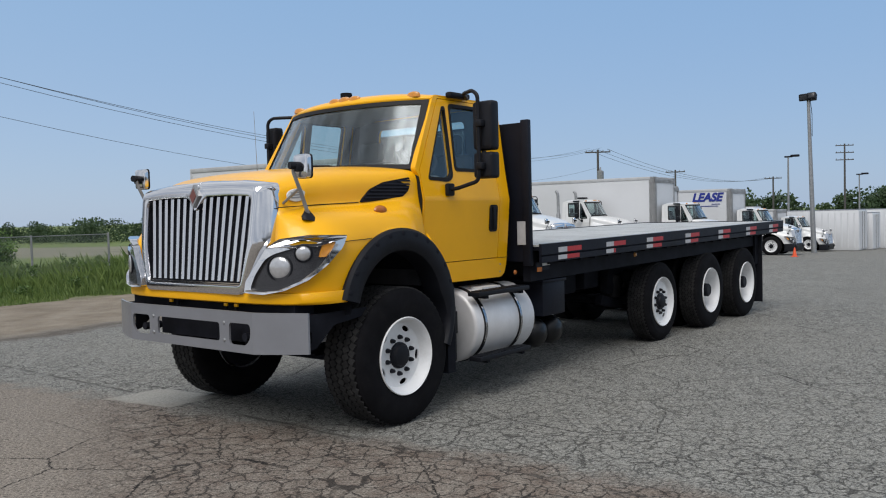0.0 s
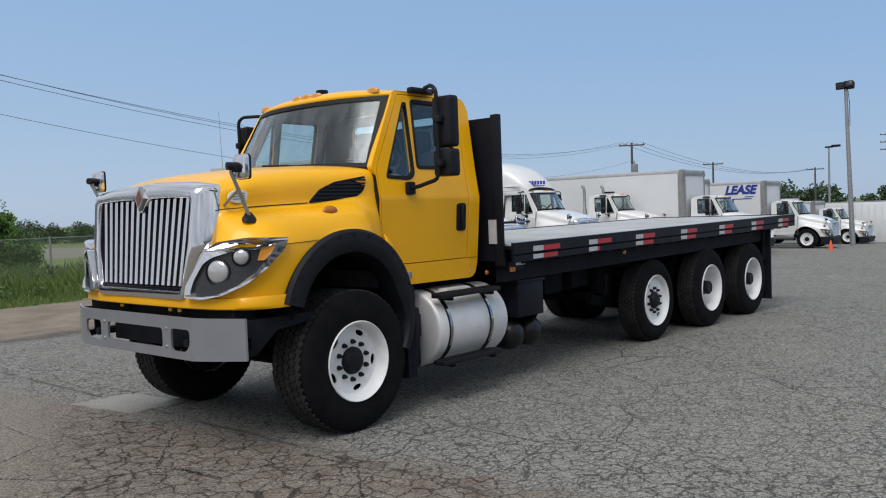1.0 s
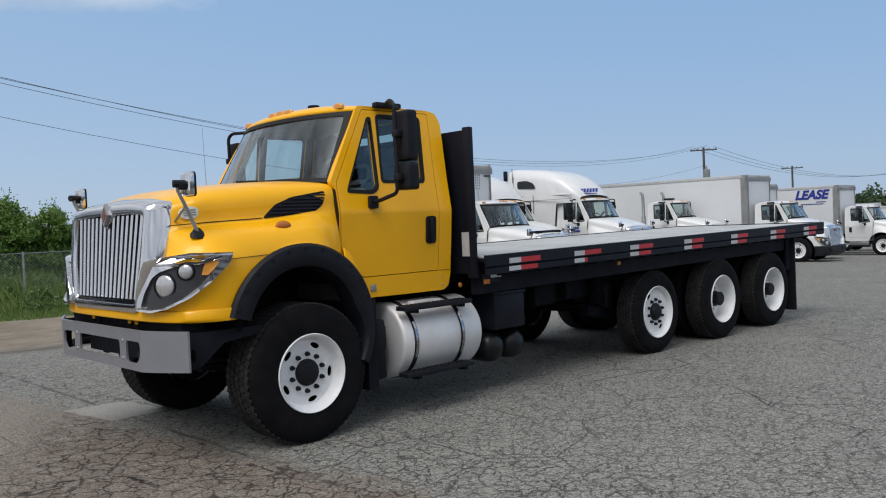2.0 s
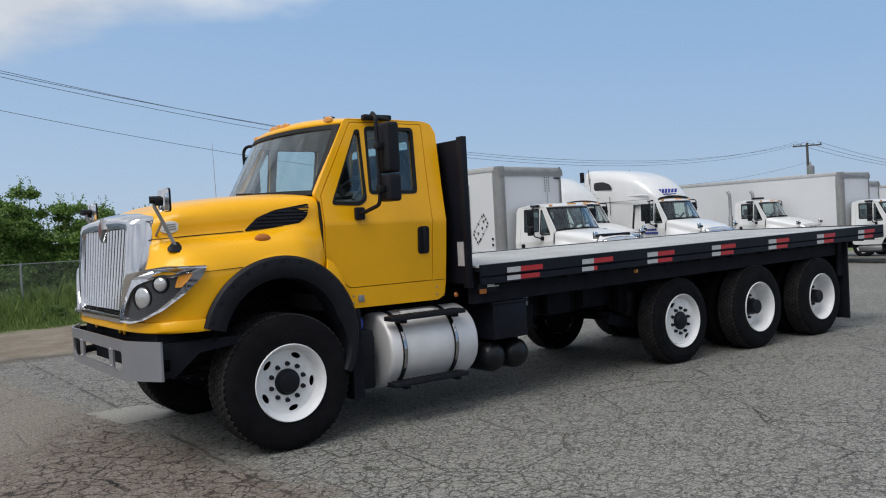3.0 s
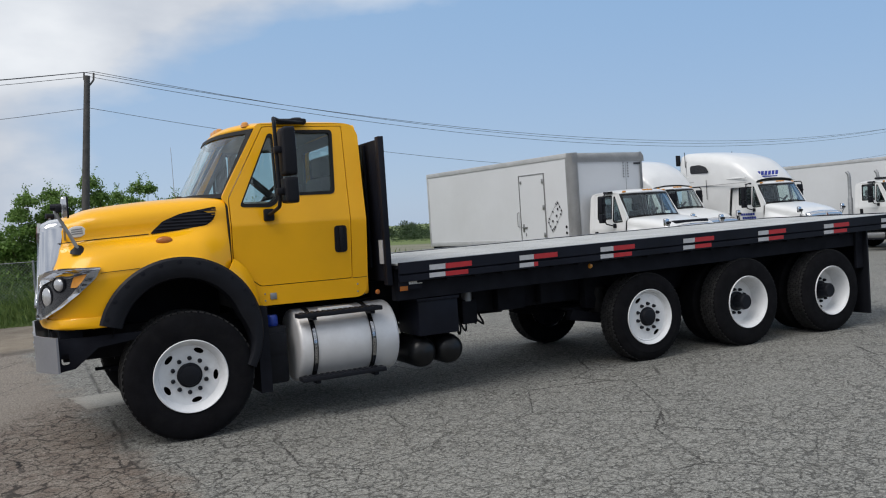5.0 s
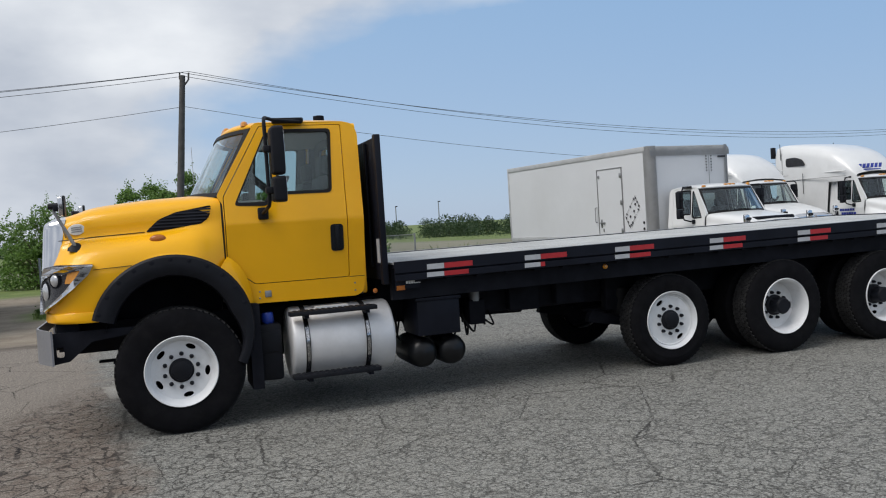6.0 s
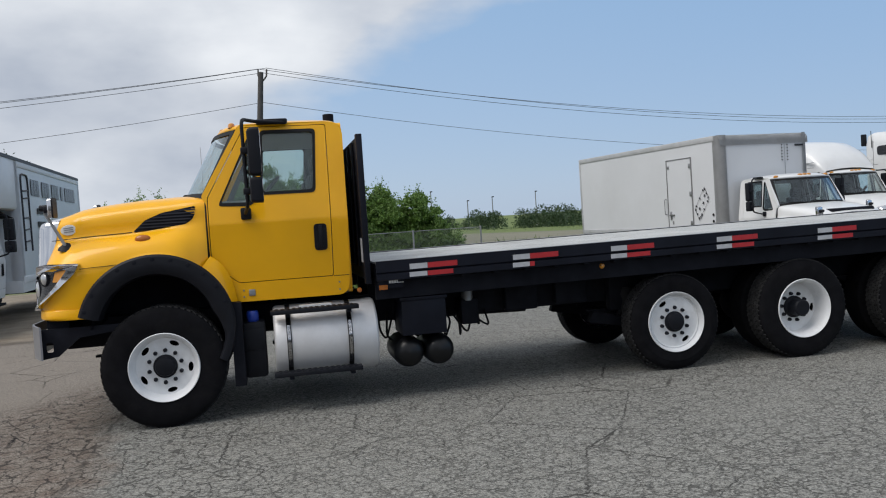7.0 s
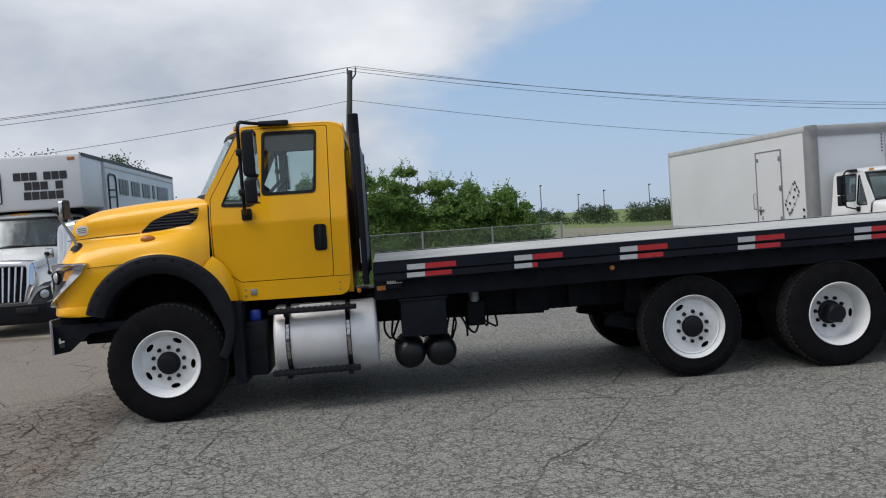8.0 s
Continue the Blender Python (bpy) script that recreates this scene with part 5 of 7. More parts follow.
    for s, spin in ((-1, Matrix.Identity(4)), (1, turn)):
        roll = Matrix.Rotation(-0.37 * s, 4, "Y")
        wheel("steer", root, Matrix.Translation((0, s * (1.185 - 0.205), 0.545)) @ spin @ roll)
        wheel("lift", root, Matrix.Translation((5.0, s * (1.085 - 0.145 + 0.025), 0.492)) @ spin @ Matrix.Rotation(0.87 * s, 4, "Y"))
        for x, z in ((6.43, 0.516), (7.88, 0.514)):
            wheel("drive", root, Matrix.Translation((x, s * (1.185 - 0.15), z)) @ spin @ Matrix.Rotation(x + 1.22, 4, "Y"))
            inner = new("inner_tyre", WHEELS["drive"][1])
            inner.parent, inner.matrix_basis = root, Matrix.Translation((x, s * (1.185 - 0.49), z))
    # fuel tank with straps and step
    for s in (-1, 1):
        bm = bmesh.new()
        lathe(bm, [(0.0, 0.0), (0.30, 0.0), (0.325, 0.008), (0.338, 0.03), (0.338, 0.94), (0.325, 0.962), (0.30, 0.97), (0.0, 0.97)], 40, "x")
        tank = P("fuel_tank", bm, "tank", "round aluminium fuel tank", root, pose(0.975, s * 0.815, 0.645), 0.8)
        for x in (0.135, 0.70):
            bm = bmesh.new()
            lathe(bm, [(0.339, -0.022), (0.346, -0.022), (0.346, 0.022), (0.339, 0.022)], 40, "x")
            part("tank_strap", bm, "gasket", tank, "rubber lined strap", pose(x, 0, 0))
            bm = bmesh.new()
            rows = [[(x - 0.015 + 0.03 * j, s * 0.351 * math.cos(a), 0.351 * math.sin(a)) for j in (0, 1)] for a in (math.radians(-40 + 9 * k) for k in range(11))]
            grid(bm, rows)
            bmesh.ops.solidify(bm, geom=bm.faces[:], thickness=0.003)
            part("strap_band", bm, "chrome", tank, "bright steel strap")
        for z, y in ((0.30, 0.36), (-0.275, 0.36)):
            bm = boxed(-0.02, 0.79, min(s * 0.26, s * 0.385), max(s * 0.26, s * 0.385), z - 0.02, z + 0.02, bevel=0.006)
            for i in range(14):
                box(bm, 0.02 + 0.053 * i, 0.05 + 0.053 * i, min(s * 0.27, s * 0.38), max(s * 0.27, s * 0.38), z + 0.018, z + 0.026)
            part("tank_step", bm, "plastic", tank, "black step over the tank")
            for x in (0.135, 0.70):
                part("step_bracket", boxed(x - 0.02, x + 0.02, min(s * 0.2, s * 0.36), max(s * 0.2, s * 0.36), z - 0.05, z - 0.015), "black", tank)
        part("tank_plate", boxed(0.25, 0.55, min(s * 0.10, s * 0.22), max(s * 0.10, s * 0.22), 0.29, 0.335), "sticker", tank, "pale label plate")
    # urea tank with blue cap
    bm = boxed(0.69, 0.90, -1.0, -0.55, 0.34, 0.86, bevel=0.03)
    box(bm, 0.70, 0.89, -1.012, -0.99, 0.60, 0.80, bevel=0.008)
    de = P("urea_tank", bm, "plastic", "black plastic urea tank")
    bm = bmesh.new()
    lathe(bm, [(0.0, 0.10), (0.045, 0.10), (0.055, 0.085), (0.058, 0.02), (0.05, 0.0)], 14, "z")
    part("tank_cap", bm, "blue_cap", de, "blue screw cap", pose(0.79, -0.90, 0.86))
    # tool box, air tanks, filters and lines behind the fuel tank
    bm = boxed(2.18, 2.61, -1.09, -0.60, 0.61, 0.96, bevel=0.008)
    box(bm, 2.165, 2.625, -1.105, -0.58, 0.945, 0.975, bevel=0.006)
    P("battery_box", bm, "rail_black", "black battery box")
    for x in (2.245, 2.545):
        bm = bmesh.new()
        prof = [(0.0, -0.34), (0.06, -0.335), (0.11, -0.31), (0.14, -0.27), (0.15, -0.22), (0.15, 0.22), (0.14, 0.27), (0.11, 0.31), (0.0, 0.34)]
        lathe(bm, prof, 24)
        P("air_tank", bm, "gloss_black", "black air tank with domed ends", root, pose(x, -0.72, 0.435))
    bm = bmesh.new()
    lathe(bm, [(0.0, 0.16), (0.05, 0.155), (0.058, 0.13), (0.058, 0.0), (0.0, -0.005)], 14, "z")
    P("air_dryer", bm, "steel", "brass coloured air dryer", root, pose(2.92, -0.70, 0.86))
    P("dryer_bracket", boxed(2.84, 3.02, -0.75, -0.48, 0.62, 0.88, bevel=0.02), "black")
    rng = random.Random(3)
    for i in range(12):
        x = 2.02 + 0.09 * i
        bm = bmesh.new()
        tube(bm, bend([(x, -0.55, 0.80), (x + rng.uniform(-0.05, 0.1), -0.72, 0.60 + rng.uniform(-0.05, 0.1)), (x + rng.uniform(0, 0.15), -0.66, 0.50 + rng.uniform(-0.06, 0.08)), (x + rng.uniform(0.05, 0.2), -0.5, 0.72)], 0.08, 3), 0.011, 6)
        P("air_line", bm, "gasket", "black air hose")
    # made-up black block on the far frame rail, added to darken the underside
    bm = boxed(2.30, 4.15, 0.52, 1.06, 0.62, 0.97, bevel=0.01)
    box(bm, 2.285, 4.165, 0.505, 1.075, 0.955, 0.985, bevel=0.006)
    P("tool_box", bm, "rail_black", "black block added to darken the far underside")
    # exhaust stack on the far side
    bm = bmesh.new()
    lathe(bm, [(0.05, 0.0), (0.10, 0.05), (0.10, 1.0), (0.065, 1.06), (0.065, 1.90), (0.055, 1.905), (0.055, 1.8)], 20, "z")
    P("exhaust_pipe", bm, "black", "dark steel exhaust stack", root, pose(1.80, 1.13, 1.14))
    bm = bmesh.new()
    tube(bm, [(0.31, 0.885, 1.96), (0.31, 0.90, 2.3), (0.31, 0.915, 2.70)], [0.004, 0.0026, 0.002], 5)
    P("antenna", bm, "steel", "thin grey whip antenna")
    # headboard
    zb = 1.30
    bm = boxed(1.856, 1.892, -1.16, 1.16, zb - 0.12, 2.52)
    ribs = []
    for y in (-0.78, -0.39, 0.0, 0.39, 0.78):
        ribs.append(boxed(1.832, 1.855, y - 0.03, y + 0.03, zb, 2.5, bevel=0.004))
    hb = P("headboard", bm, "rail_black", "tall black steel headboard")
    for rb in ribs:
        part("headboard_rib", rb, "rail_black", hb)
    for s in (-1, 1):
        bm = boxed(1.845, 1.903, min(s * 1.08, s * 1.165), max(s * 1.08, s * 1.165), zb - 0.16, 2.545, bevel=0.008)
        part("headboard_post", bm, "rail_black", hb)
    part("reflector", boxed(1.838, 1.8445, -1.120, -1.030, 1.345, 1.57), "white_tape", hb, "white reflective plate")
    # bed
    rake = lambda x: 0.0095 * (x - 2.0)
    X0, X1 = 1.945, 9.50
    long_box = lambda y0, y1, z0, z1, x0=X0, x1=X1: grid(bmesh.new(), [[(x, y, z + rake(x)) for y, z in ((y0, z0), (y1, z0), (y1, z1), (y0, z1))] for x in (x0, x1)], close_v=True, caps=True)
    deck = P("deck", long_box(-1.20, 1.20, 1.285, 1.318), "black", "flat aluminium plank deck")
    for k in range(10):
        y0 = -1.205 + 0.241 * k
        bm = bmesh.new()
        prof = [(y0 + 0.004, 1.320), (y0 + 0.004, 1.334), (y0 + 0.012, 1.338)]
        for j in range(1, 8):
            yy = y0 + 0.241 * j / 8
            prof += [(yy - 0.006, 1.338), (yy - 0.004, 1.334), (yy + 0.004, 1.334), (yy + 0.006, 1.338)]
        prof += [(y0 + 0.229, 1.338), (y0 + 0.237, 1.334), (y0 + 0.237, 1.320)]
        grid(bm, [[(x, y, z + rake(x)) for y, z in prof] for x in (X0 + 0.005, X1 - 0.005)], close_v=True, caps=True)
        part("deck_plank", bm, "deck", deck)
    for s in (-1, 1):
        prof = [(1.20, 1.345), (1.228, 1.345), (1.228, 1.240), (1.206, 1.232), (1.206, 1.228), (1.228, 1.222), (1.228, 1.165), (1.214, 1.160), (1.20, 1.168)]
        bm = bmesh.new()
        grid(bm, [[(x, s * y, z + rake(x)) for y, z in prof] for x in (X0, X1)], close_v=True, caps=True)
        rail = P("side_rail", bm, "rail_black", "black steel side rail with reflective tape", sharp=0.3)
        part("rail_cap", long_box(min(s * 1.196, s * 1.230), max(s * 1.196, s * 1.230), 1.3455, 1.350), "alu", rail, "bare aluminium edge")
        part("under_rail", long_box(min(s * 1.02, s * 1.10), max(s * 1.02, s * 1.10), 0.98, 1.285, X0, 8.6), "black", rail)
        for i, x in enumerate((2.26, 3.27, 4.28, 5.43, 6.59, 7.72, 8.80)):
            for z0, z1, dx, cut in ((1.250, 1.300, 0.0, 0.0), (1.178, 1.222, -0.005, 0.04 + (0.2 if i == 1 else 0.0))):
                for a, b, mt, lb in ((0.0, 0.17, "white_tape", "silver reflective tape"), (0.173, 0.46 - cut, "red_tape", "red reflective tape")):
                    bm = bmesh.new()
                    grid(bm, [[(xx, s * y, z + rake(xx)) for y, z in ((1.2285, z0), (1.231, z0), (1.231, z1), (1.2285, z1))] for xx in (x + a + dx, x + b + dx)], close_v=True, caps=True)
                    part("tape", bm, mt, rail, lb)
        for x in (4.23,):
            bm = bmesh.new()
            lathe(bm, [(0.0, 0.022), (0.02, 0.018), (0.028, 0.0)], 12)
            bmesh.ops.scale(bm, vec=(1, s, 1), verts=bm.verts[:])
            part("rail_lamp", bm, "amber", rail, "round amber lamp", pose(x, s * 1.10, 1.125))
        bm = bmesh.new()
        lathe(bm, [(0.0, 0.014), (0.018, 0.011), (0.024, 0.0)], 12)
        bmesh.ops.scale(bm, vec=(1, s, 1), verts=bm.verts[:])
        part("cab_lamp", bm, "orange", rail, "round amber lamp", pose(1.80, s * 1.02, 1.08))
    for k in range(24):
        x = 2.15 + 0.31 * k
        bm = boxed(x, x + 0.06, -1.19, 1.19, 1.14 + rake(x), 1.283 + rake(x))
        P("bed_crossmember", bm, "black")
    for s in (-1, 1):
        P("sill_beam", long_box(min(s * 0.40, s * 0.50), max(s * 0.40, s * 0.50), 0.975, 1.145), "black")
    plate = boxed(1.96, 2.20, -1.160, -1.150, 1.085, 1.165)
    pl = P("maker_plate", plate, "rail_black", "black plate with a red maker's mark")
    for i in range(6):
        part("letter_block", boxed(2.065 + 0.024 * i, 2.086 + 0.024 * i, -1.164, -1.159, 1.130, 1.158), "sticker", pl)
    part("reflector", boxed(1.97, 2.05, -1.166, -1.158, 1.075, 1.118), "orange", pl, "small orange reflector")
    # rear: end rail, mud flaps, hitch pin, hanging plates
    P("rear_rail", grid(bmesh.new(), [[(x, y, z + rake(9.5)) for x, z in ((9.50, 1.17), (9.53, 1.17), (9.53, 1.35), (9.50, 1.35))] for y in (-1.228, 1.228)], close_v=True, caps=True), "rail_black", "black end rail")
    for s in (-1, 1):
        bm = boxed(8.55, 8.575, min(s * 0.55, s * 1.19), max(s * 0.55, s * 1.19), 0.15, 1.22)
        P("mud_flap", bm, "plastic", "black rubber mud flap")
        P("fender_plate", boxed(8.42, 8.555, min(s * 1.10, s * 1.13), max(s * 1.10, s * 1.13), 0.75, 1.25), "black")
    bm = bmesh.new()
    tube(bm, [(8.55, -0.9, 0.62), (8.95, -0.9, 0.62)], 0.018, 8)
    P("hitch_pin", bm, "black")
    P("rear_crossbar", boxed(8.9, 9.0, -0.55, 0.55, 0.62, 0.80), "black", "black under-ride bar")
    for x, z0 in ((3.35, 0.70), (3.9, 0.72), (4.5, 0.60)):
        bm = boxed(x, x + 0.35, -0.62, -0.50, z0, 0.98, bevel=0.02)
        P("frame_bracket", bm, "black")
    for s in (-1, 1):
        for x in (4.72, 5.3):
            bm = bmesh.new()
            lathe(bm, [(0.0, 0.30), (0.10, 0.29), (0.12, 0.22), (0.10, 0.15), (0.12, 0.08), (0.10, 0.0), (0.0, 0.0)], 16, "z")
            P("air_spring", bm, "gasket", "black air spring", root, pose(x, s * 0.55, 0.55))
        bm = bmesh.new()
        slab(bm, rounded([(4.25, 0.50), (4.80, 0.40), (4.85, 0.48), (4.30, 0.62)], 0.03), [], lambda a, b, k: (a, s * (0.64 - 0.08 * k), b))
        P("trailing_arm", bm, "black", "black trailing arm of the lift axle")
        bm = bmesh.new()
        tube(bm, [(5.0, s * 0.78, 0.80), (5.0, s * 0.6, 0.80)], 0.09, 12)
        P("brake_chamber", bm, "black")
    return root


yellow_truck()

# ---- parked white lorries ----
ROW = "parked white trucks"


def droop(ob, slope, x0=0.436):
    """Let the nose of a lorry fall away forwards."""
    fall = lambda x: slope * max(0.0, x0 - x)
    if ob.matrix_basis == Matrix.Identity(4):
        for v in ob.data.vertices:
            v.co.z -= fall(v.co.x)
    else:
        ob.matrix_basis = Matrix.Translation((0, 0, -fall(ob.matrix_basis.translation.x))) @ ob.matrix_basis
        return
    for c in ob.children:
        droop(c, slope, x0)


def front_bumper(root, dz, mt="plastic"):
    bm = bmesh.new()
    pts = [(-1.16, 0.0), (-1.155, 0.5), (-1.12, 0.85), (-1.02, 1.08), (-0.80, 1.16), (-0.66, 1.165)]
    pts = [tuple(p) for p in smooth_rows(pts, 4)]
    full = [(x, -d) for x, d in pts[::-1]] + [(x, d) for x, d in pts[1:]]
    grid(bm, [[(x + o, y, z + dz) for o, z in ((0.10, 0.68), (0.02, 0.70), (0.0, 0.76), (0.0, 1.03), (0.03, 1.07), (0.15, 1.07))] for x, y in full])
    bp = part("bumper", bm, mt, root, "dark moulded bumper")
    for s in (-1, 1):
        bm = boxed(-1.175, -1.10, min(s * 0.45, s * 0.85), max(s * 0.45, s * 0.85), 0.86 + dz, 0.99 + dz, bevel=0.02)
        part("fog_lamp_recess", bm, "gasket", bp)


def conventional(name, label, at, dz=-0.38, paint="white", bumper="plastic", slope=0.17):
    root = thing(name, label, "truck", at, ROW)
    hood(root, paint, dz)
    cab(root, paint, dz)
    grille(root, dz, 11)
    front_bumper(root, dz + 0.08 - slope * 1.2, bumper)
    for s in (-1, 1):
        arm_mirror(root, s, dz)
        hood_mirror(root, s, dz)
        headlamp(root, s, dz, "alu")
    for ob in list(root.children):
        if ob.name.split(".")[0] in ("hood", "grille", "hood_mirror_stalk", "headlamp"):
            droop(ob, slope)
    part("engine", boxed(-0.80, 0.44, -0.60, 0.60, 0.45, 1.35, bevel=0.04), "black", root)
    turn = Matrix.Rotation(math.pi, 4, "Z")
    for s, spin in ((-1, Matrix.Identity(4)), (1, turn)):
        wheel("lift", root, Matrix.Translation((0, s * 0.98, 0.49)) @ spin)
        part("step", boxed(0.62, 1.6, min(s * 0.72, s * 1.0), max(s * 0.72, s * 1.0), 0.45, 0.50, bevel=0.01), "black", root)
        part("side_tank", boxed(0.66, 1.55, min(s * 0.5, s * 0.95), max(s * 0.5, s * 0.95), 0.50, 0.72, bevel=0.05), "alu" if s > 0 else "black", root)
        part("frame_rail", boxed(-0.9, 5.6, min(s * 0.38, s * 0.46), max(s * 0.38, s * 0.46), 0.62, 0.86), "black", root)
    return root


def rear_axle(root, x):
    turn = Matrix.Rotation(math.pi, 4, "Z")
    for s, spin in ((-1, Matrix.Identity(4)), (1, turn)):
        wheel("drive", root, Matrix.Translation((x, s * 1.03, 0.516)) @ spin)
    bm = bmesh.new()
    tube(bm, [(x, -0.9, 0.5), (x, 0.9, 0.5)], 0.08, 10)
    part("axle", bm, "black", root)


def van_body(root, x0, x1, w, z0, z1, mt="panel_white", trim="trim_grey"):
    """A dry-freight box with rounded corner posts, top rail, bottom rail."""
    h = w / 2
    body = part("box_body", box(boxed(x0 + 0.20, x1, -h + 0.012, h - 0.012, z0, z1 - 0.02), x0 + 0.02, x0 + 0.21, -h + 0.17, h - 0.17, z0, z1 - 0.18), mt, root, "smooth box body panels")
    for s in (-1, 1):
        bm = bmesh.new()
        arc = [(x0 + 0.16 - 0.16 * math.cos(a), s * (h - 0.16 + 0.16 * math.sin(a))) for a in (math.radians(5 * k * 2) for k in range(10))]
        arc = [(x0, s * (h - 0.20)), *arc, (x0 + 0.26, s * h)]
        grid(bm, [[(x, y, z) for x, y in arc] for z in (z0, z1)])
        bmesh.ops.solidify(bm, geom=bm.faces[:], thickness=0.02)
        part("corner_post", bm, trim, body, "grey corner post")
        part("top_rail", boxed(x0 + 0.2, x1, min(s * (h - 0.05), s * (h + 0.006)), max(s * (h - 0.05), s * (h + 0.006)), z1 - 0.13, z1 + 0.004, bevel=0.01), trim, body, "grey top rail")
        part("bottom_rail", boxed(x0 + 0.1, x1, min(s * (h - 0.05), s * (h + 0.004)), max(s * (h - 0.05), s * (h + 0.004)), z0 - 0.06, z0 + 0.08, bevel=0.01), trim, body)
        part("rear_post", boxed(x1 - 0.05, x1 + 0.03, min(s * (h - 0.10), s * (h + 0.004)), max(s * (h - 0.10), s * (h + 0.004)), z0, z1, bevel=0.01), trim, body)
    bm = bmesh.new()
    arc = [(x0 + 0.16 - 0.16 * math.cos(a), z1 - 0.16 + 0.16 * math.sin(a)) for a in (math.radians(10 * k) for k in range(10))]
    arc = [(x0 - 0.002, z1 - 0.26), *arc, (x0 + 0.30, z1 + 0.002)]
    grid(bm, [[(x, y, z) for x, z in arc] for y in np.linspace(-h + 0.02, h - 0.02, 3)])
    bmesh.ops.solidify(bm, geom=bm.faces[:], thickness=0.02)
    part("front_cap", bm, trim, body, "grey rounded front cap")
    part("box_floor", boxed(x0 + 0.05, x1, -h + 0.1, h - 0.1, z0 - 0.20, z0), "black", body)
    return body


def placard(body, m, w=0.30, hgt=0.42):
    """A slanting lozenge of short black marks and thin lines, left by a placard holder."""
    c = [Vector((-1.0, 0, -0.30)), Vector((0.42, 0, 1.0)), Vector((1.0, 0, 0.30)), Vector((-0.42, 0, -1.0))]
    c = [Vector((v.x * w, 0, v.z * hgt)) for v in c]
    for i in range(4):
        p, q = c[i], c[(i + 1) % 4]
        bm = bmesh.new()
        tube(bm, [p, q], 0.0035, 4)
        part("mark", bm, "trim_dark", body, "", m)
        for u in (0.12, 0.5, 0.88):
            o = p.lerp(q, u) * 0.94
            part("mark", boxed(-0.026, 0.026, -0.006, 0.004, -0.016, 0.016), "ink", body, "", m @ pose(o.x, 0, o.z, 0, 35 + 70 * (i % 2), 0))
    for x, z in ((-0.10, -0.12), (0.06, 0.02), (0.12, 0.20), (-0.02, -0.28)):
        part("mark", boxed(-0.022, 0.022, -0.006, 0.004, -0.030, 0.030), "ink", body, "", m @ pose(x, 0, z, 0, 20, 0))


def blocks(parent, count, wide, high, mt, place, thick):
    """A word as plain upright blocks, one for a letter."""
    for i in range(count):
        u0, u1 = wide * i, wide * (i + 0.90)
        bm = bmesh.new()
        t = Vector(thick)
        lo = [Vector(place(u, v)) for u, v in rounded([(u0, 0.0), (u1, 0.0), (u1, high), (u0, high)], high * 0.07, 2)]
        grid(bm, [lo, [p + t for p in lo]], close_v=True, caps=True)
        part("letter_block", bm, mt, parent)


def stand(x, y, turn, size=1.0):
    return pose(x, y, ground_z(x, y), 0, 0, turn) @ Matrix.Diagonal((size, size, size, 1.0))


# the nearest box lorry, with a side door
def side_door_truck():
    root = conventional("box_truck", "white box truck with a narrow side door", stand(14.49, 10.45, 97, 1.085), -0.57, slope=0.10)
    body = van_body(root, 1.9, 8.95, 2.70, 0.95, 3.27)
    y = 1.35
    bm = bmesh.new()
    slab(bm, [(3.05, 0.98), (4.15, 0.98), (4.15, 2.84), (3.05, 2.84)], [[(3.075, 1.005), (4.125, 1.005), (4.125, 2.815), (3.075, 2.815)]], lambda a, b, k: (a, y - 0.02 + 0.035 * k, b))
    d = part("side_door", boxed(3.08, 4.12, y - 0.02, y + 0.004, 1.01, 2.81), "panel_white", body, "white side door panel")
    part("door_surround", bm, "alu", d, "grey door surround")
    for z in (1.15, 1.90, 2.62):
        part("hinge", boxed(3.06, 3.15, y + 0.004, y + 0.03, z - 0.06, z + 0.06, bevel=0.008), "alu", d)
    part("hinge", boxed(4.02, 4.09, y + 0.004, y + 0.025, 2.60, 2.68, bevel=0.006), "alu", d)
    part("latch", boxed(3.86, 4.06, y + 0.004, y + 0.045, 1.355, 1.395, bevel=0.01), "alu", d, "steel door latch")
    part("latch_plate", boxed(3.98, 4.05, y + 0.004, y + 0.02, 1.25, 1.47, bevel=0.006), "alu", d)
    part("lock", boxed(3.91, 3.95, y + 0.004, y + 0.02, 1.13, 1.22, bevel=0.006), "alu", d)
    bm = bmesh.new()
    tube(bm, bend([(4.22, y, 1.40), (4.22, y + 0.06, 1.40), (4.22, y + 0.06, 1.80), (4.22, y, 1.80)], 0.03, 3), 0.012, 6)
    part("grab_handle", bm, "steel", body, "steel grab handle")
    placard(body, pose(2.68, y + 0.006, 1.63, 0, 0, 180))
    # a seam with rows of bolts, and a second placard holder, on the front wall
    part("seam", boxed(1.893, 1.899, -0.605, -0.595, 2.05, 2.98), "alu", body)
    for i in range(6):
        for dy in (-0.085, 0.085):
            part("bolt", boxed(1.890, 1.899, -0.60 + dy - 0.016, -0.60 + dy + 0.016, 2.58 + 0.075 * i, 2.61 + 0.075 * i), "ink", body)
    for z in (1.18, 1.34):
        bm = bmesh.new()
        lathe(bm, [(0.0, 0.008), (0.035, 0.006), (0.038, 0.0)], 12)
        part("side_reflector", bm, "gasket", body, "", pose(2.25, y, z))
    part("maker_plate", boxed(1.893, 1.899, -1.18, -0.92, 2.93, 2.975), "ink", body)
    rear_axle(root, 6.4)


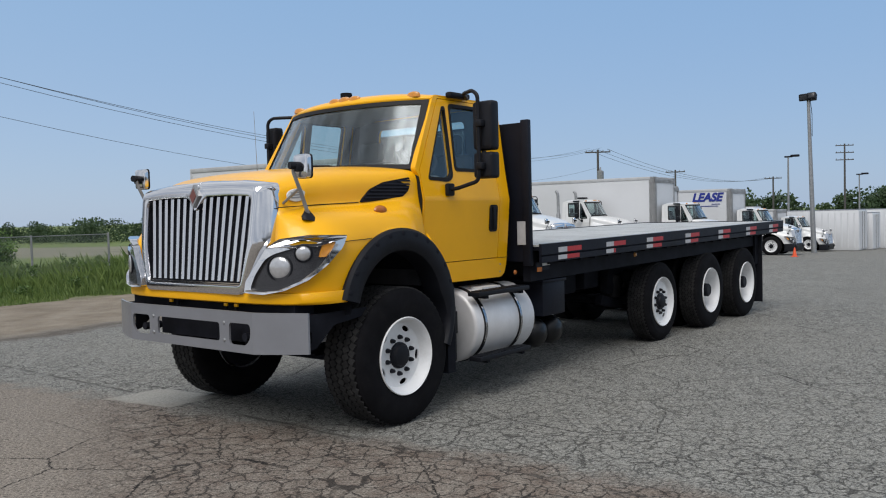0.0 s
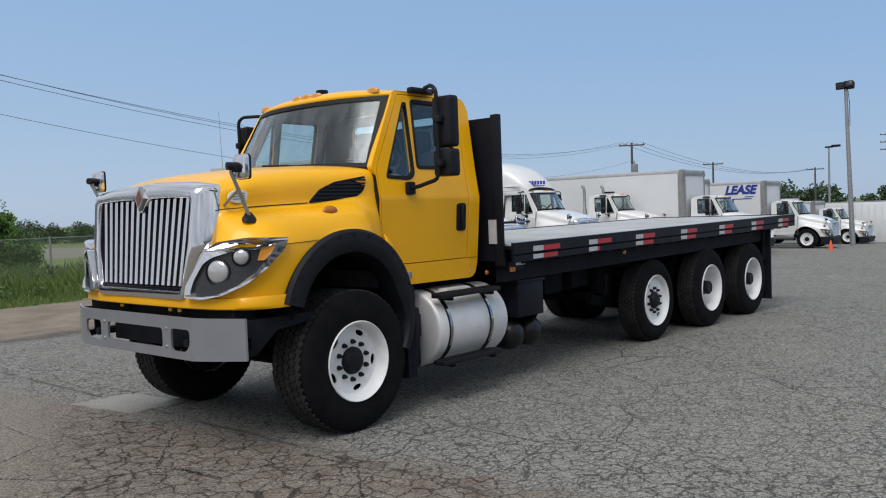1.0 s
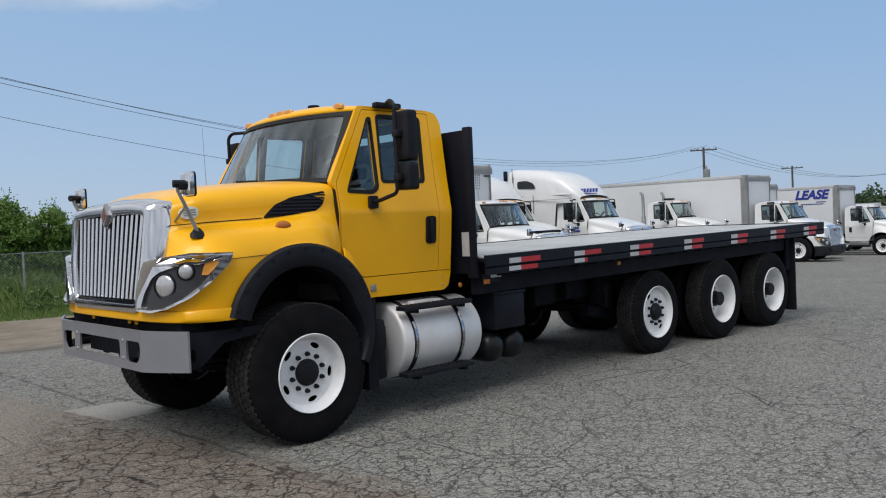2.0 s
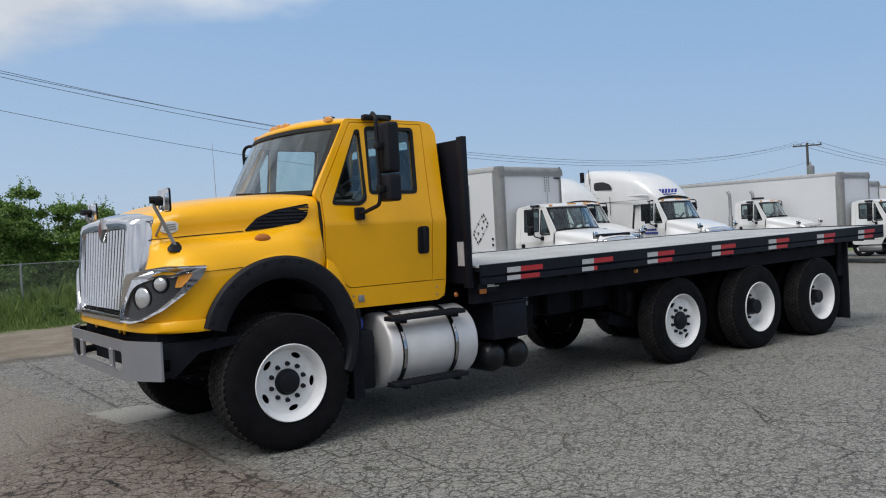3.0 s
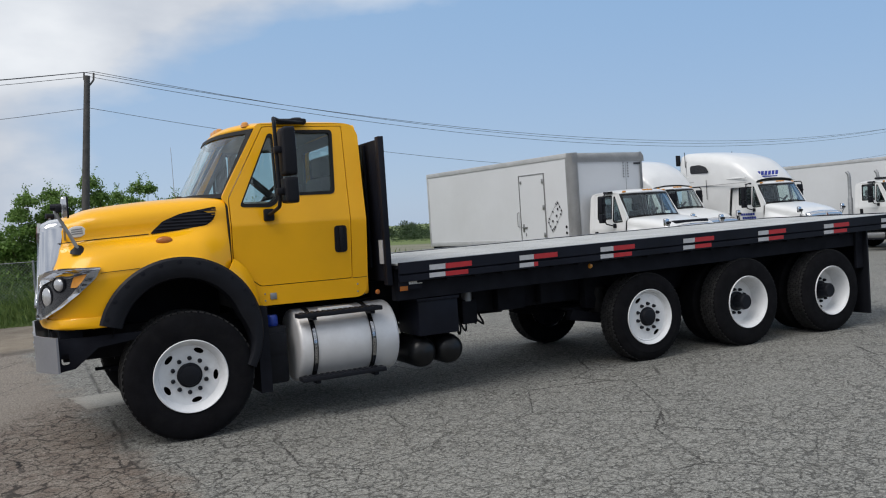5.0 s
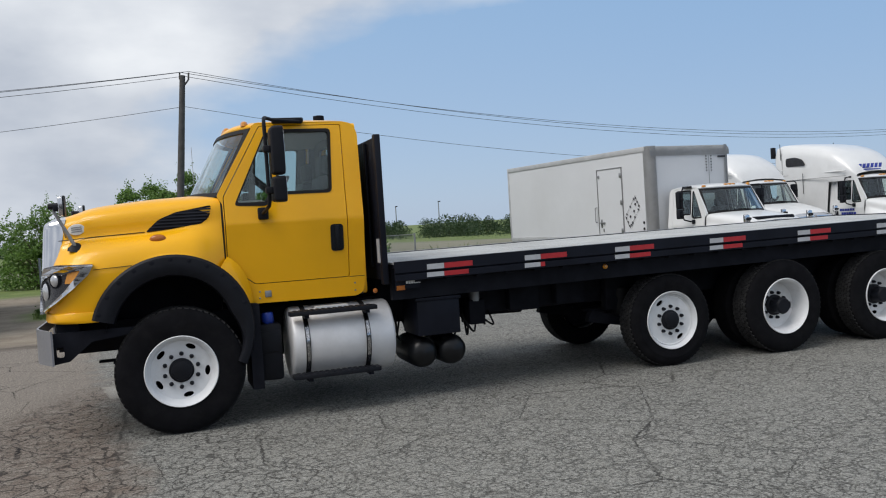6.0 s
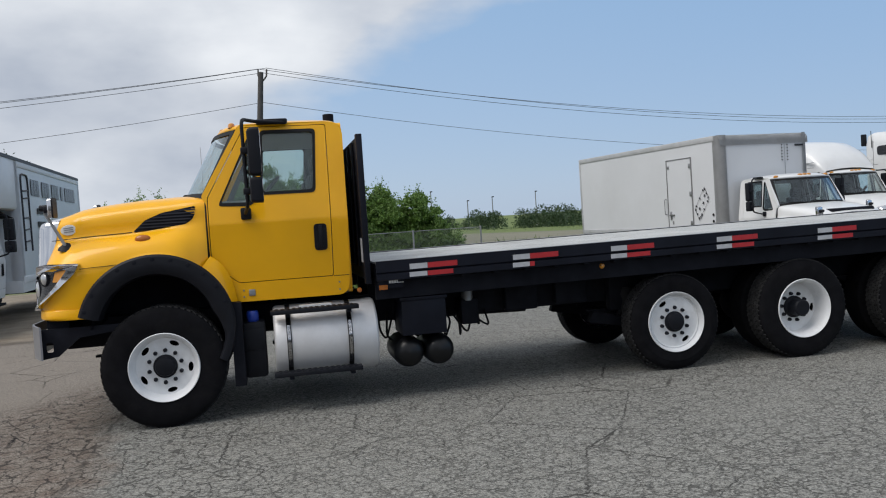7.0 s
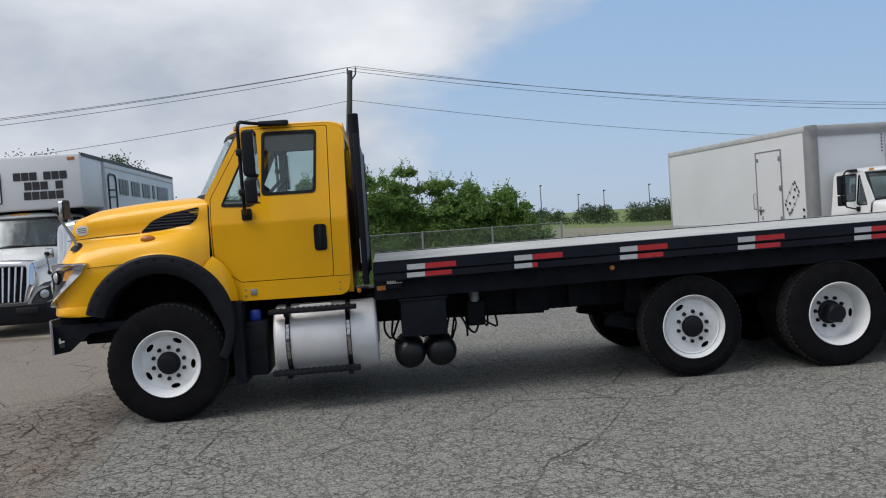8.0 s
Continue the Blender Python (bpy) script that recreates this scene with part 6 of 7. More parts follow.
def plain_box_truck(at, x1, z1, label, text=None, dz=-0.38):
    root = conventional("box_truck", label, at, dz)
    body = van_body(root, 1.9, x1, 2.58, 1.05, z1)
    rear_axle(root, x1 * 0.62)
    if text:
        m = Matrix(((-1, 0, 0, 3.20), (0, 0, 1, 1.292), (0, 1, 0, z1 - 0.62), (0, 0, 0, 1)))
        lettering("lettering", text, 0.60, "blue_ink", body, m, 0.004, 1.0, 0.28)
        for i, (a, b) in enumerate(((2.5, 2.95), (2.6, 3.8))):
            part("text_bar", boxed(a, b, 1.290, 1.296, z1 - 0.80 - 0.10 * i, z1 - 0.765 - 0.10 * i), "blue_ink", body)
    return root


def sleeper_tractor(label, at, dz, crown, marks=True):
    """A conventional tractor with a sleeper; crown lists the fairing's (x, top height, half width)."""
    root = conventional("sleeper_tractor", label, at, dz)
    low = 2.62 + dz
    bm = bmesh.new()
    rows = []
    for x, zt, h in smooth_rows(crown, 4):
        lo = low if x < 1.72 else 1.0
        zt = max(zt, lo + 0.06)
        prof = [(h, lo), (h, (lo + zt) / 2), (h * 0.99, zt - 0.35 * min(1.0, zt - lo)), (h * 0.93, zt - 0.12 * min(1.0, (zt - lo) * 2)), (h * 0.75, zt - 0.03), (h * 0.4, zt), (0.0, zt + 0.01)]
        rows.append([(x, -y, z) for y, z in prof] + [(x, y, z) for y, z in prof[-2::-1]])
    grid(bm, rows)
    bm.faces.new([v for v in bm.verts[-13:]])
    sl = part("sleeper", bm, "white", root, "white sleeper box with roof fairing", sharp=0.9)
    xr, zr = crown[-1][0], crown[-2][1]
    for s in (-1, 1):
        bm = bmesh.new()
        slab(bm, rounded([(2.50, zr - 0.76), (3.34, zr - 0.74), (3.34, zr - 0.47), (2.92, zr - 0.46), (2.62, zr - 0.56)], 0.09), [], lambda a, b, k: (a, s * (1.137 + 0.008 * k), b))
        part("sleeper_window", bm, "lamp_dark", sl, "dark sleeper window")
        part("side_seam", boxed(0.95, xr - 0.02, min(s * 1.12, s * 1.146), max(s * 1.12, s * 1.146), 2.555, 2.568), "alu", sl)
        part("rear_seam", boxed(xr - 0.32, xr - 0.31, min(s * 1.12, s * 1.145), max(s * 1.12, s * 1.145), 1.1, zr - 0.3), "alu", sl)
        part("fairing_dent", boxed(1.05, 1.85, min(s * 1.02, s * 1.062), max(s * 1.02, s * 1.062), 2.70, 2.74, bevel=0.015), "white", sl)
        bm = bmesh.new()
        tube(bm, [(xr - 0.28, s * 1.15, zr - 0.5), (xr - 0.27, s * 1.15, zr + 0.02)], 0.012, 5)
        tube(bm, [(2.62, s * 1.16, 2.1), (2.62, s * 1.16, 2.75)], 0.010, 5)
        part("antenna", bm, "gasket", root)
        part("wind_deflector", boxed(xr + 0.02, xr + 0.10, min(s * 1.05, s * 1.22), max(s * 1.05, s * 1.22), zr - 0.42, zr - 0.05, bevel=0.02), "plastic", sl)
        if marks:
            for i, (a, b) in enumerate(((0.80, 1.36), (0.75, 1.30))):
                for j in range(6):
                    part("text_bar", boxed(a + (b - a) * j / 6, a + (b - a) * (j + 0.82) / 6, min(s * 1.018, s * 1.024), max(s * 1.018, s * 1.024), 1.50 - 0.11 * i, 1.57 - 0.11 * i), "blue_ink", root)
    if marks:
        # the owner's mark on the brow, as slanting blocks over a swoosh
        m = Matrix.Translation((0.86, 0.42, 2.78)) @ Matrix.Rotation(math.radians(-118), 4, "Z") @ Matrix.Rotation(math.radians(66), 4, "X")
        for i in range(8):
            u0, u1 = -0.46 + 0.115 * i, -0.375 + 0.115 * i
            bm = bmesh.new()
            lo = [(u0, -0.03, 0.02), (u1, -0.03, 0.02), (u1 + 0.04, 0.11, 0.02), (u0 + 0.04, 0.11, 0.02)]
            grid(bm, [lo, [(x, y, z + 0.012) for x, y, z in lo]], close_v=True, caps=True)
            part("text_bar", bm, "blue_ink", sl, "", m)
        part("text_bar", boxed(-0.30, 0.40, -0.10, -0.07, 0.02, 0.032), "blue_ink", sl, "", m)
    rear_axle(root, 4.6)
    rear_axle(root, 5.95)


def day_tractor(at, label):
    root = conventional("day_cab_tractor", label, at, -0.106)
    for s in (-1, 1):
        bm = bmesh.new()
        lathe(bm, [(0.09, 0.0), (0.09, 1.1), (0.065, 1.15), (0.065, 1.92)], 16, "z")
        st = part("exhaust_stack", bm, "steel", root, "tall steel exhaust stack", pose(1.92, s * 0.98, 0.95))
        bm = bmesh.new()
        tube(bm, [(0, 0, 1.90), (0.02, 0, 2.03), (0.10, 0, 2.13)], 0.062, 12)
        part("stack_tip", bm, "steel", st)
    part("air_horn", boxed(0.95, 1.25, -0.05, 0.45, 2.70, 2.78, bevel=0.03), "plastic", root)
    rear_axle(root, 4.2)
    rear_axle(root, 5.5)
    return root


side_door_truck()
sleeper_tractor("white sleeper tractor with a lower roof behind a box truck", stand(18.57, 13.77, 95, 1.07), -0.315, [(0.80, 2.50, 0.86), (1.0, 2.82, 0.94), (1.4, 3.12, 1.02), (1.9, 3.32, 1.08), (2.6, 3.40, 1.12), (3.5, 3.41, 1.14), (3.70, 3.30, 1.12)], False)
sleeper_tractor("white sleeper tractor with a tall domed roof", stand(21.96, 12.53, 92.1, 1.06), -0.204, [(0.80, 2.66, 0.86), (0.95, 2.88, 0.92), (1.15, 3.07, 0.97), (1.55, 3.35, 1.03), (2.2, 3.57, 1.09), (2.9, 3.68, 1.13), (3.5, 3.74, 1.14), (3.75, 3.75, 1.14), (3.82, 3.66, 1.12)])
day_tractor(stand(30.07, 13.87, 96.3, 1.06), "white day cab tractor with upright exhaust stacks")
plain_box_truck(stand(33.08, 10.26, 94.0, 1.085), 12.0, 3.61, "white truck with a long plain box body", None, -0.295)
plain_box_truck(stand(36.7, 11.6, 94.0, 1.085), 9.5, 3.42, "white box truck behind a longer box truck", None, -0.32)
plain_box_truck(stand(43.5, 10.4, 92.7, 1.085), 9.5, 3.49, "white rental box truck with dark blue lettering", "LEASE", -0.336)
plain_box_truck(stand(53.0, 11.0, 92.0, 1.0), 8.0, 2.80, "small white box truck parked behind a light pole", None, -0.45)


def moving_truck():
    root = conventional("moving_truck", "white moving truck with black marks and attic box", stand(-5.57, 10.0, 92, 1.06), -0.45, slope=0.07)
    body = van_body(root, 1.9, 9.2, 2.56, 0.9, 3.40, "van_grey", "panel_white")
    # attic over the cab
    at = part("attic", boxed(0.50, 1.95, -1.28, 1.28, 2.36, 3.45, bevel=0.07), "panel_white", root, "white attic box over the cab")
    bm = bmesh.new()
    grid(bm, [[(x, y, z) for y in (-1.2, 1.2)] for x, z in ((0.62, 2.37), (1.1, 2.28), (1.9, 2.20))])
    bmesh.ops.solidify(bm, geom=bm.faces[:], thickness=0.02)
    part("attic_floor", bm, "gasket", at, "dark underside")
    part("drip_rail", boxed(0.6, 9.2, -1.295, -1.27, 3.39, 3.46), "ink", at, "black roof edge")
    for y in (-1.1, 1.1):
        part("clearance_lamp", boxed(0.485, 0.51, y - 0.07, y + 0.07, 3.32, 3.38, bevel=0.008), "orange", at, "red clearance lamp")
    # the words as one plain block for each letter
    for z, words in ((2.95, ((0.0, 3), (0.58, 3))), (2.755, ((0.20, 3), (0.80, 1))), (2.56, ((0.18, 5),))):
        for y0, count in words:
            blocks(at, count, 0.155, 0.160, "ink", lambda u, v, y0=y0, z=z: (0.490, 0.03 - y0 - u, z + v), (0.012, 0, 0))
    # outline drawing beside the words, as a plain shape
    bm = bmesh.new()
    tube(bm, bend([(0.492, 0.28, 2.52), (0.492, 0.28, 3.15), (0.492, 0.52, 3.15), (0.492, 0.52, 2.52), (0.492, 0.28, 2.52)], 0.06, 3), 0.014, 5)
    part("outline_mark", bm, "ink", at, "black outline mark")
    for x0, count in ((3.25, 3), (4.35, 3), (5.45, 3), (6.55, 1), (7.10, 5)):
        blocks(body, count, 0.27, 0.36, "lamp_dark", lambda u, v, x0=x0: (x0 + u, -1.288, 2.72 + v), (0, 0.012, 0))
    bm = bmesh.new()
    tube(bm, bend([(2.35, -1.285, 1.5), (2.35, -1.285, 3.14), (2.95, -1.285, 3.14), (2.95, -1.285, 1.5)], 0.15, 4), 0.02, 5)
    for z in (1.7, 1.95, 2.2, 2.62, 2.78):
        tube(bm, [(2.42, -1.285, z), (2.88, -1.285, z + 0.03)], 0.018, 5)
    part("outline_mark", bm, "ink", body, "black outline mark")
    for i in range(3):
        part("text_bar", boxed(3.7, 5.9 - 0.4 * i, -1.29, -1.283, 2.32 - 0.30 * i, 2.45 - 0.30 * i), "ink", body)
    rear_axle(root, 6.1)
    part("skirt", boxed(1.9, 5.2, -1.27, 1.27, 0.65, 0.9), "panel_white", root)


moving_truck()

# ---- far vehicles and containers beside the light pole ----


def container(x, y, turn, l, w, h, label):
    root = thing("storage_container", label, "container", stand(x, y, turn), "storage containers")
    body = part("container_body", boxed(-l / 2, l / 2, -w / 2, w / 2, 0.05, h, bevel=0.02), "panel_white", root)
    for k in range(int(l / 0.4)):
        for s in (-1, 1):
            part("rib", boxed(-l / 2 + 0.2 + 0.4 * k, -l / 2 + 0.3 + 0.4 * k, min(s * w / 2, s * (w / 2 + 0.02)), max(s * w / 2, s * (w / 2 + 0.02)), 0.2, h - 0.15), "panel_white", body)
    for k in range(2):
        part("end_door", boxed(-l / 2 - 0.03, -l / 2, -w / 2 + 0.04 + k * w / 2, -0.04 + k * w / 2, 0.15, h - 0.1), "panel_white", root)
        part("lock_bar", boxed(-l / 2 - 0.06, -l / 2 - 0.03, -0.35 + 0.6 * k, -0.31 + 0.6 * k, 0.15, h - 0.1), "steel", root)
    part("roof_edge", boxed(-l / 2, l / 2, -w / 2 - 0.01, w / 2 + 0.01, h, h + 0.04), "alu", root)


container(56.3, 11.2, 90, 5.0, 2.4, 2.72, "white storage container with plain ribbed sides")
container(59.4, 11.0, 90, 5.0, 2.4, 2.55, "white storage container with closed end doors")
container(64.5, 10.6, 90, 5.0, 2.4, 2.9, "white storage container at the end of the lot")
container(63.5, 22.6, 97, 9.0, 2.5, 3.3, "long white trailer body behind the containers")


def van(x, y, turn, paint, label):
    """A pickup-sized utility vehicle seen far off."""
    root = thing("utility_van", label, "van", stand(x, y, turn), "far vans")
    sec = [(-2.4, 0.55, 0.95), (-2.35, 0.5, 1.05), (-1.45, 0.5, 1.18), (-0.75, 0.5, 1.85), (0.2, 0.5, 1.98), (2.3, 0.5, 1.98), (2.4, 0.55, 1.9)]
    bm = bmesh.new()
    rows = []
    for xx, z0, z1 in sec:
        rows.append([(xx, -0.92, z0), (xx, -0.95, (z0 + z1) / 2), (xx, -0.80, z1 - 0.04), (xx, -0.6, z1), (xx, 0.6, z1), (xx, 0.80, z1 - 0.04), (xx, 0.95, (z0 + z1) / 2), (xx, 0.92, z0)])
    grid(bm, rows, close_v=True, caps=True)
    part("body", bm, paint, root)
    bm = bmesh.new()
    grid(bm, [[(-1.40, y, 1.24), (-0.82, y, 1.80)] for y in (-0.75, 0.75)])
    part("windscreen", bm, "dark_glass", root, "", pose(-0.03, 0, 0.02))
    for s in (-1, 1):
        part("side_window", boxed(-0.7, 0.3, min(s * 0.85, s * 0.93), max(s * 0.85, s * 0.93), 1.30, 1.75, bevel=0.02), "gasket", root)
        for xx in (-1.55, 1.5):
            bm = bmesh.new()
            lathe(bm, [(0.0, -0.12), (0.2, -0.12), (0.22, -0.10), (0.34, -0.10), (0.36, -0.06), (0.36, 0.1), (0.0, 0.1)], 20)
            part("wheel", bm, "rubber", root, "", pose(xx, s * 0.86, 0.36))
    part("bumper", boxed(-2.46, -2.36, -0.9, 0.9, 0.42, 0.68, bevel=0.03), "plastic", root)


van(48.0, 13.6, 93, "grey_van", "silver utility van beside a storage container")


def cone(x, y):
    root = thing("traffic_cone", "orange traffic cone on the asphalt", "cone", stand(x, y, 0))
    bm = bmesh.new()
    lathe(bm, [(0.12, 0.03), (0.025, 0.48), (0.0, 0.48)], 14, "z")
    part("cone_body", bm, "cone", root)
    part("cone_base", boxed(-0.15, 0.15, -0.15, 0.15, 0.0, 0.03, bevel=0.006), "cone", root)


cone(39.7, 8.36)

# ---- poles and wires ----


def utility_pole(x, y, top, label, cross=True, arms=1, lean=0.0):
    z0 = ground_z(x, y)
    root = thing("utility_pole", label, "utility pole", pose(x, y, z0, 0, lean, 0))
    h = top - z0
    bm = bmesh.new()
    tube(bm, [(0, 0, 0), (0, 0, h * 0.5), (0, 0, h)], [0.16, 0.135, 0.105], 12)
    part("pole", bm, "wood", root, "weathered wooden pole")
    for k in range(arms):
        z = h - 0.25 - 1.0 * k
        if cross:
            arm = part("crossarm", boxed(-0.06, 0.06, -1.2, 1.2, z - 0.06, z + 0.06, bevel=0.01), "wood", root, "", pose(0, 0, 0, 0, 0, 30))
            for yy in (-1.1, -0.5, 0.5, 1.1):
                bm = bmesh.new()
                lathe(bm, [(0.03, 0.0), (0.05, 0.06), (0.04, 0.14), (0.0, 0.16)], 8, "z")
                part("insulator", bm, "steel", arm, "", pose(0, yy, z + 0.06))
    return root


left_pole = utility_pole(0.59, 25.6, 7.85, "weathered wooden utility pole with short insulator brackets", cross=False, lean=4.8)
bm = bmesh.new()
tube(bm, [(0, 0, 7.4), (0.16, 0, 7.62), (0.22, 0, 7.72), (0.22, 0, 7.98)], 0.035, 6)
tube(bm, [(0, 0, 7.55), (-0.10, 0, 7.72), (-0.10, 0, 7.95)], 0.03, 6)
part("bracket", bm, "wood", left_pole)
right_pole = utility_pole(68.0, 34.6, 7.6, "wooden utility pole with crossarm and transformer")
bm = bmesh.new()
lathe(bm, [(0.0, 0.0), (0.3, 0.0), (0.32, 0.1), (0.32, 1.0), (0.1, 1.1), (0.05, 1.4), (0.0, 1.4)], 16, "z")
part("transformer", bm, "steel", right_pole, "grey transformer can", pose(-0.3, -0.4, 6.2))
utility_pole(96.2, 38.8, 6.6, "distant wooden utility pole with crossarm")
utility_pole(119.3, 33.9, 6.0, "distant wooden utility pole with crossarm")
utility_pole(121.7, 24.9, 10.2, "tall distant utility pole with three crossarms", arms=3)


def wire_run(name, a, b, sag, r=0.012):
    bm = bmesh.new()
    a, b = Vector(a), Vector(b)
    tube(bm, [a.lerp(b, t) - Vector((0, 0, 4 * sag * t * (1 - t))) for t in (k / 28 for k in range(29))], r, 5)
    ob = part(name, bm, "wire")
    return tagged(ob, "thin dark overhead cable strung between wooden poles", "cable", "overhead cables")


for dx, z, sg in ((-0.10, 7.95, 2.45), (0.22, 7.98, 2.55), (0.05, 7.80, 2.58)):
    wire_run("overhead_cable", (1.25 + dx, 25.6, z), (68.0, 34.6 + dx * 4, z - 0.2), sg, 0.010)
    wire_run("overhead_cable", (1.25 + dx, 25.6, z), (-62.0, 17.5, z + 0.2), sg - 0.1, 0.010)
wire_run("overhead_cable", (1.25, 25.55, 6.65), (68.0, 34.5, 5.9), 2.6, 0.009)
wire_run("overhead_cable", (1.25, 25.55, 6.65), (-62.0, 17.4, 6.4), 2.5, 0.009)
for dy in (-1.0, 0.0, 1.0):
    wire_run("overhead_cable", (68.0, 34.6 + dy, 7.6), (119.3, 33.9 + dy, 5.9), 1.6, 0.016)


def street_lamp(x, y, top, label, double=False, r=0.10, lean=0.0):
    z0 = ground_z(x, y)
    h = top - z0
    root = thing("street_lamp", label, "street lamp", pose(x, y, z0, lean))
    bm = bmesh.new()
    tube(bm, [(0, 0, 0), (0, 0, h)], [r * 1.3, r * 0.75], 12)
    part("post", bm, "steel", root, "grey lamp post")
    if double:
        # flat road lamp on a short arm
        bm = boxed(-0.20, 0.20, -1.05, -0.25, h + 0.02, h + 0.24, bevel=0.05)
        part("lamp_head", bm, "plastic", root, "dark flat lamp head")
        part("arm", boxed(-0.06, 0.06, -0.4, 0.35, h - 0.02, h + 0.14, bevel=0.02), "plastic", root)
        return
    for y, tilt in ((-0.20, 18), (0.22, -10)):
        bm = boxed(-0.22, 0.20, -0.26, 0.26, -0.02, 0.40, bevel=0.06)
        hd = part("lamp_head", bm, "plastic", root, "dark floodlight head", pose(-0.05, y, h - 0.02, 0, tilt, 10 * y))
        part("lamp_glass", boxed(-0.235, -0.221, -0.20, 0.20, 0.05, 0.32, bevel=0.005), "lamp_dark", hd)
    bm = bmesh.new()
    tube(bm, [(0.0, -r * 0.9, h), (0.0, -r * 1.5, h - 0.9), (0.0, -r * 1.2, h - 2.2)], 0.02, 5)
    part("lamp_cable", bm, "gasket", root, "loose dark cable")


street_lamp(48.4, 9.72, 8.02, "tall grey leaning floodlight pole at the lot edge", r=0.12, lean=-1.6)
street_lamp(81.5, 20.8, 6.5, "distant grey lamp post", True)
street_lamp(110.4, 20.6, 5.4, "distant grey lamp post", True)

for x, y, top in ((36.5, 170.0, 7.4), (47.0, 180.0, 5.2), (53.5, 182.0, 5.8), (65.5, 186.0, 6.6)):
    street_lamp(x, y, top, "thin far-off lamp post beyond the field", True, 0.13)

# ---- chain-link fence ----


def chain_fence(x0, x1, y, h=1.36):
    root = thing("chain_fence", "galvanised chain-link fence along the grass verge", "fence", pose(x0, y, 0))
    L = x1 - x0
    n = int(L / 2.1)
    post = None
    for k in range(n + 1):
        xx = L * k / n
        bm = bmesh.new()
        zz = ground_z(x0 + xx, y)
        tube(bm, [(xx, 0, zz - 0.1), (xx, 0, zz + h + 0.04)], 0.03, 8)
        part("post", bm, "steel", root)
    bm = bmesh.new()
    tube(bm, [(0, 0, h), (L / 2, 0, h), (L, 0, ground_z(x1, y) + h)], 0.011, 6)
    part("top_rail", bm, "steel", root)
    vs, fs = [], []
    step, t = 0.085, 0.0032
    k = -int(h / step)
    while k * step < L:
        for s in (1, -1):
            a = k * step
            p, q = ((a, 0.02), (a + h, h)) if s > 0 else ((a + h, 0.02), (a, h))
            lo, hi = max(0.0, min(p[0], q[0])), min(L, max(p[0], q[0]))
            if hi - lo > 0.02:
                f = lambda x: p[1] + (q[1] - p[1]) * (x - p[0]) / (q[0] - p[0])
                b = len(vs)
                for x in (lo, hi):
                    zz = f(x) + ground_z(x0 + x, y)
                    vs += [(x, -0.002 * s, zz - t), (x, -0.002 * s, zz + t), (x, 0.004 - 0.002 * s, zz)]
                fs += [(b, b + 1, b + 4, b + 3), (b + 1, b + 2, b + 5, b + 4), (b + 2, b, b + 3, b + 5)]
        k += 1
    me = bpy.data.meshes.new("chain_mesh")
    me.from_pydata(vs, [], fs)
    me.materials.append(M["steel"])
    ob = new("chain_mesh", me)
    ob.parent = root
    tagged(ob, "diamond wire mesh", kind="stuff")


chain_fence(-3.2, 7.6, 17.8)

# ---- plants ----


def leaf_cloud(name, spots, mt, parent=None, label="", kind="", seed=1, aspect=0.55):
    """Many small leaves: spots is an array of rows x, y, z, size."""
    rng = np.random.default_rng(seed)
    P = np.asarray(spots, float)
    n = len(P)
    a = rng.normal(size=(n, 3))
    a /= np.linalg.norm(a, axis=1)[:, None]
    b = rng.normal(size=(n, 3))
    b -= a * (a * b).sum(1)[:, None]
    b /= np.linalg.norm(b, axis=1)[:, None]
    s = P[:, 3:4]
    c = P[:, :3]
    V = np.stack([c - a * s, c + b * s * aspect, c + a * s, c - b * s * aspect], 1).reshape(-1, 3)
    F = np.arange(n * 4).reshape(n, 4)
    me = bpy.data.meshes.new(name)
    me.from_pydata(V.tolist(), [], F.tolist())
    me.materials.append(M[mt])
    ob = new(name, me)
    if parent:
        ob.parent = parent
    if label or kind:
        tagged(ob, label, kind=kind)
    return ob


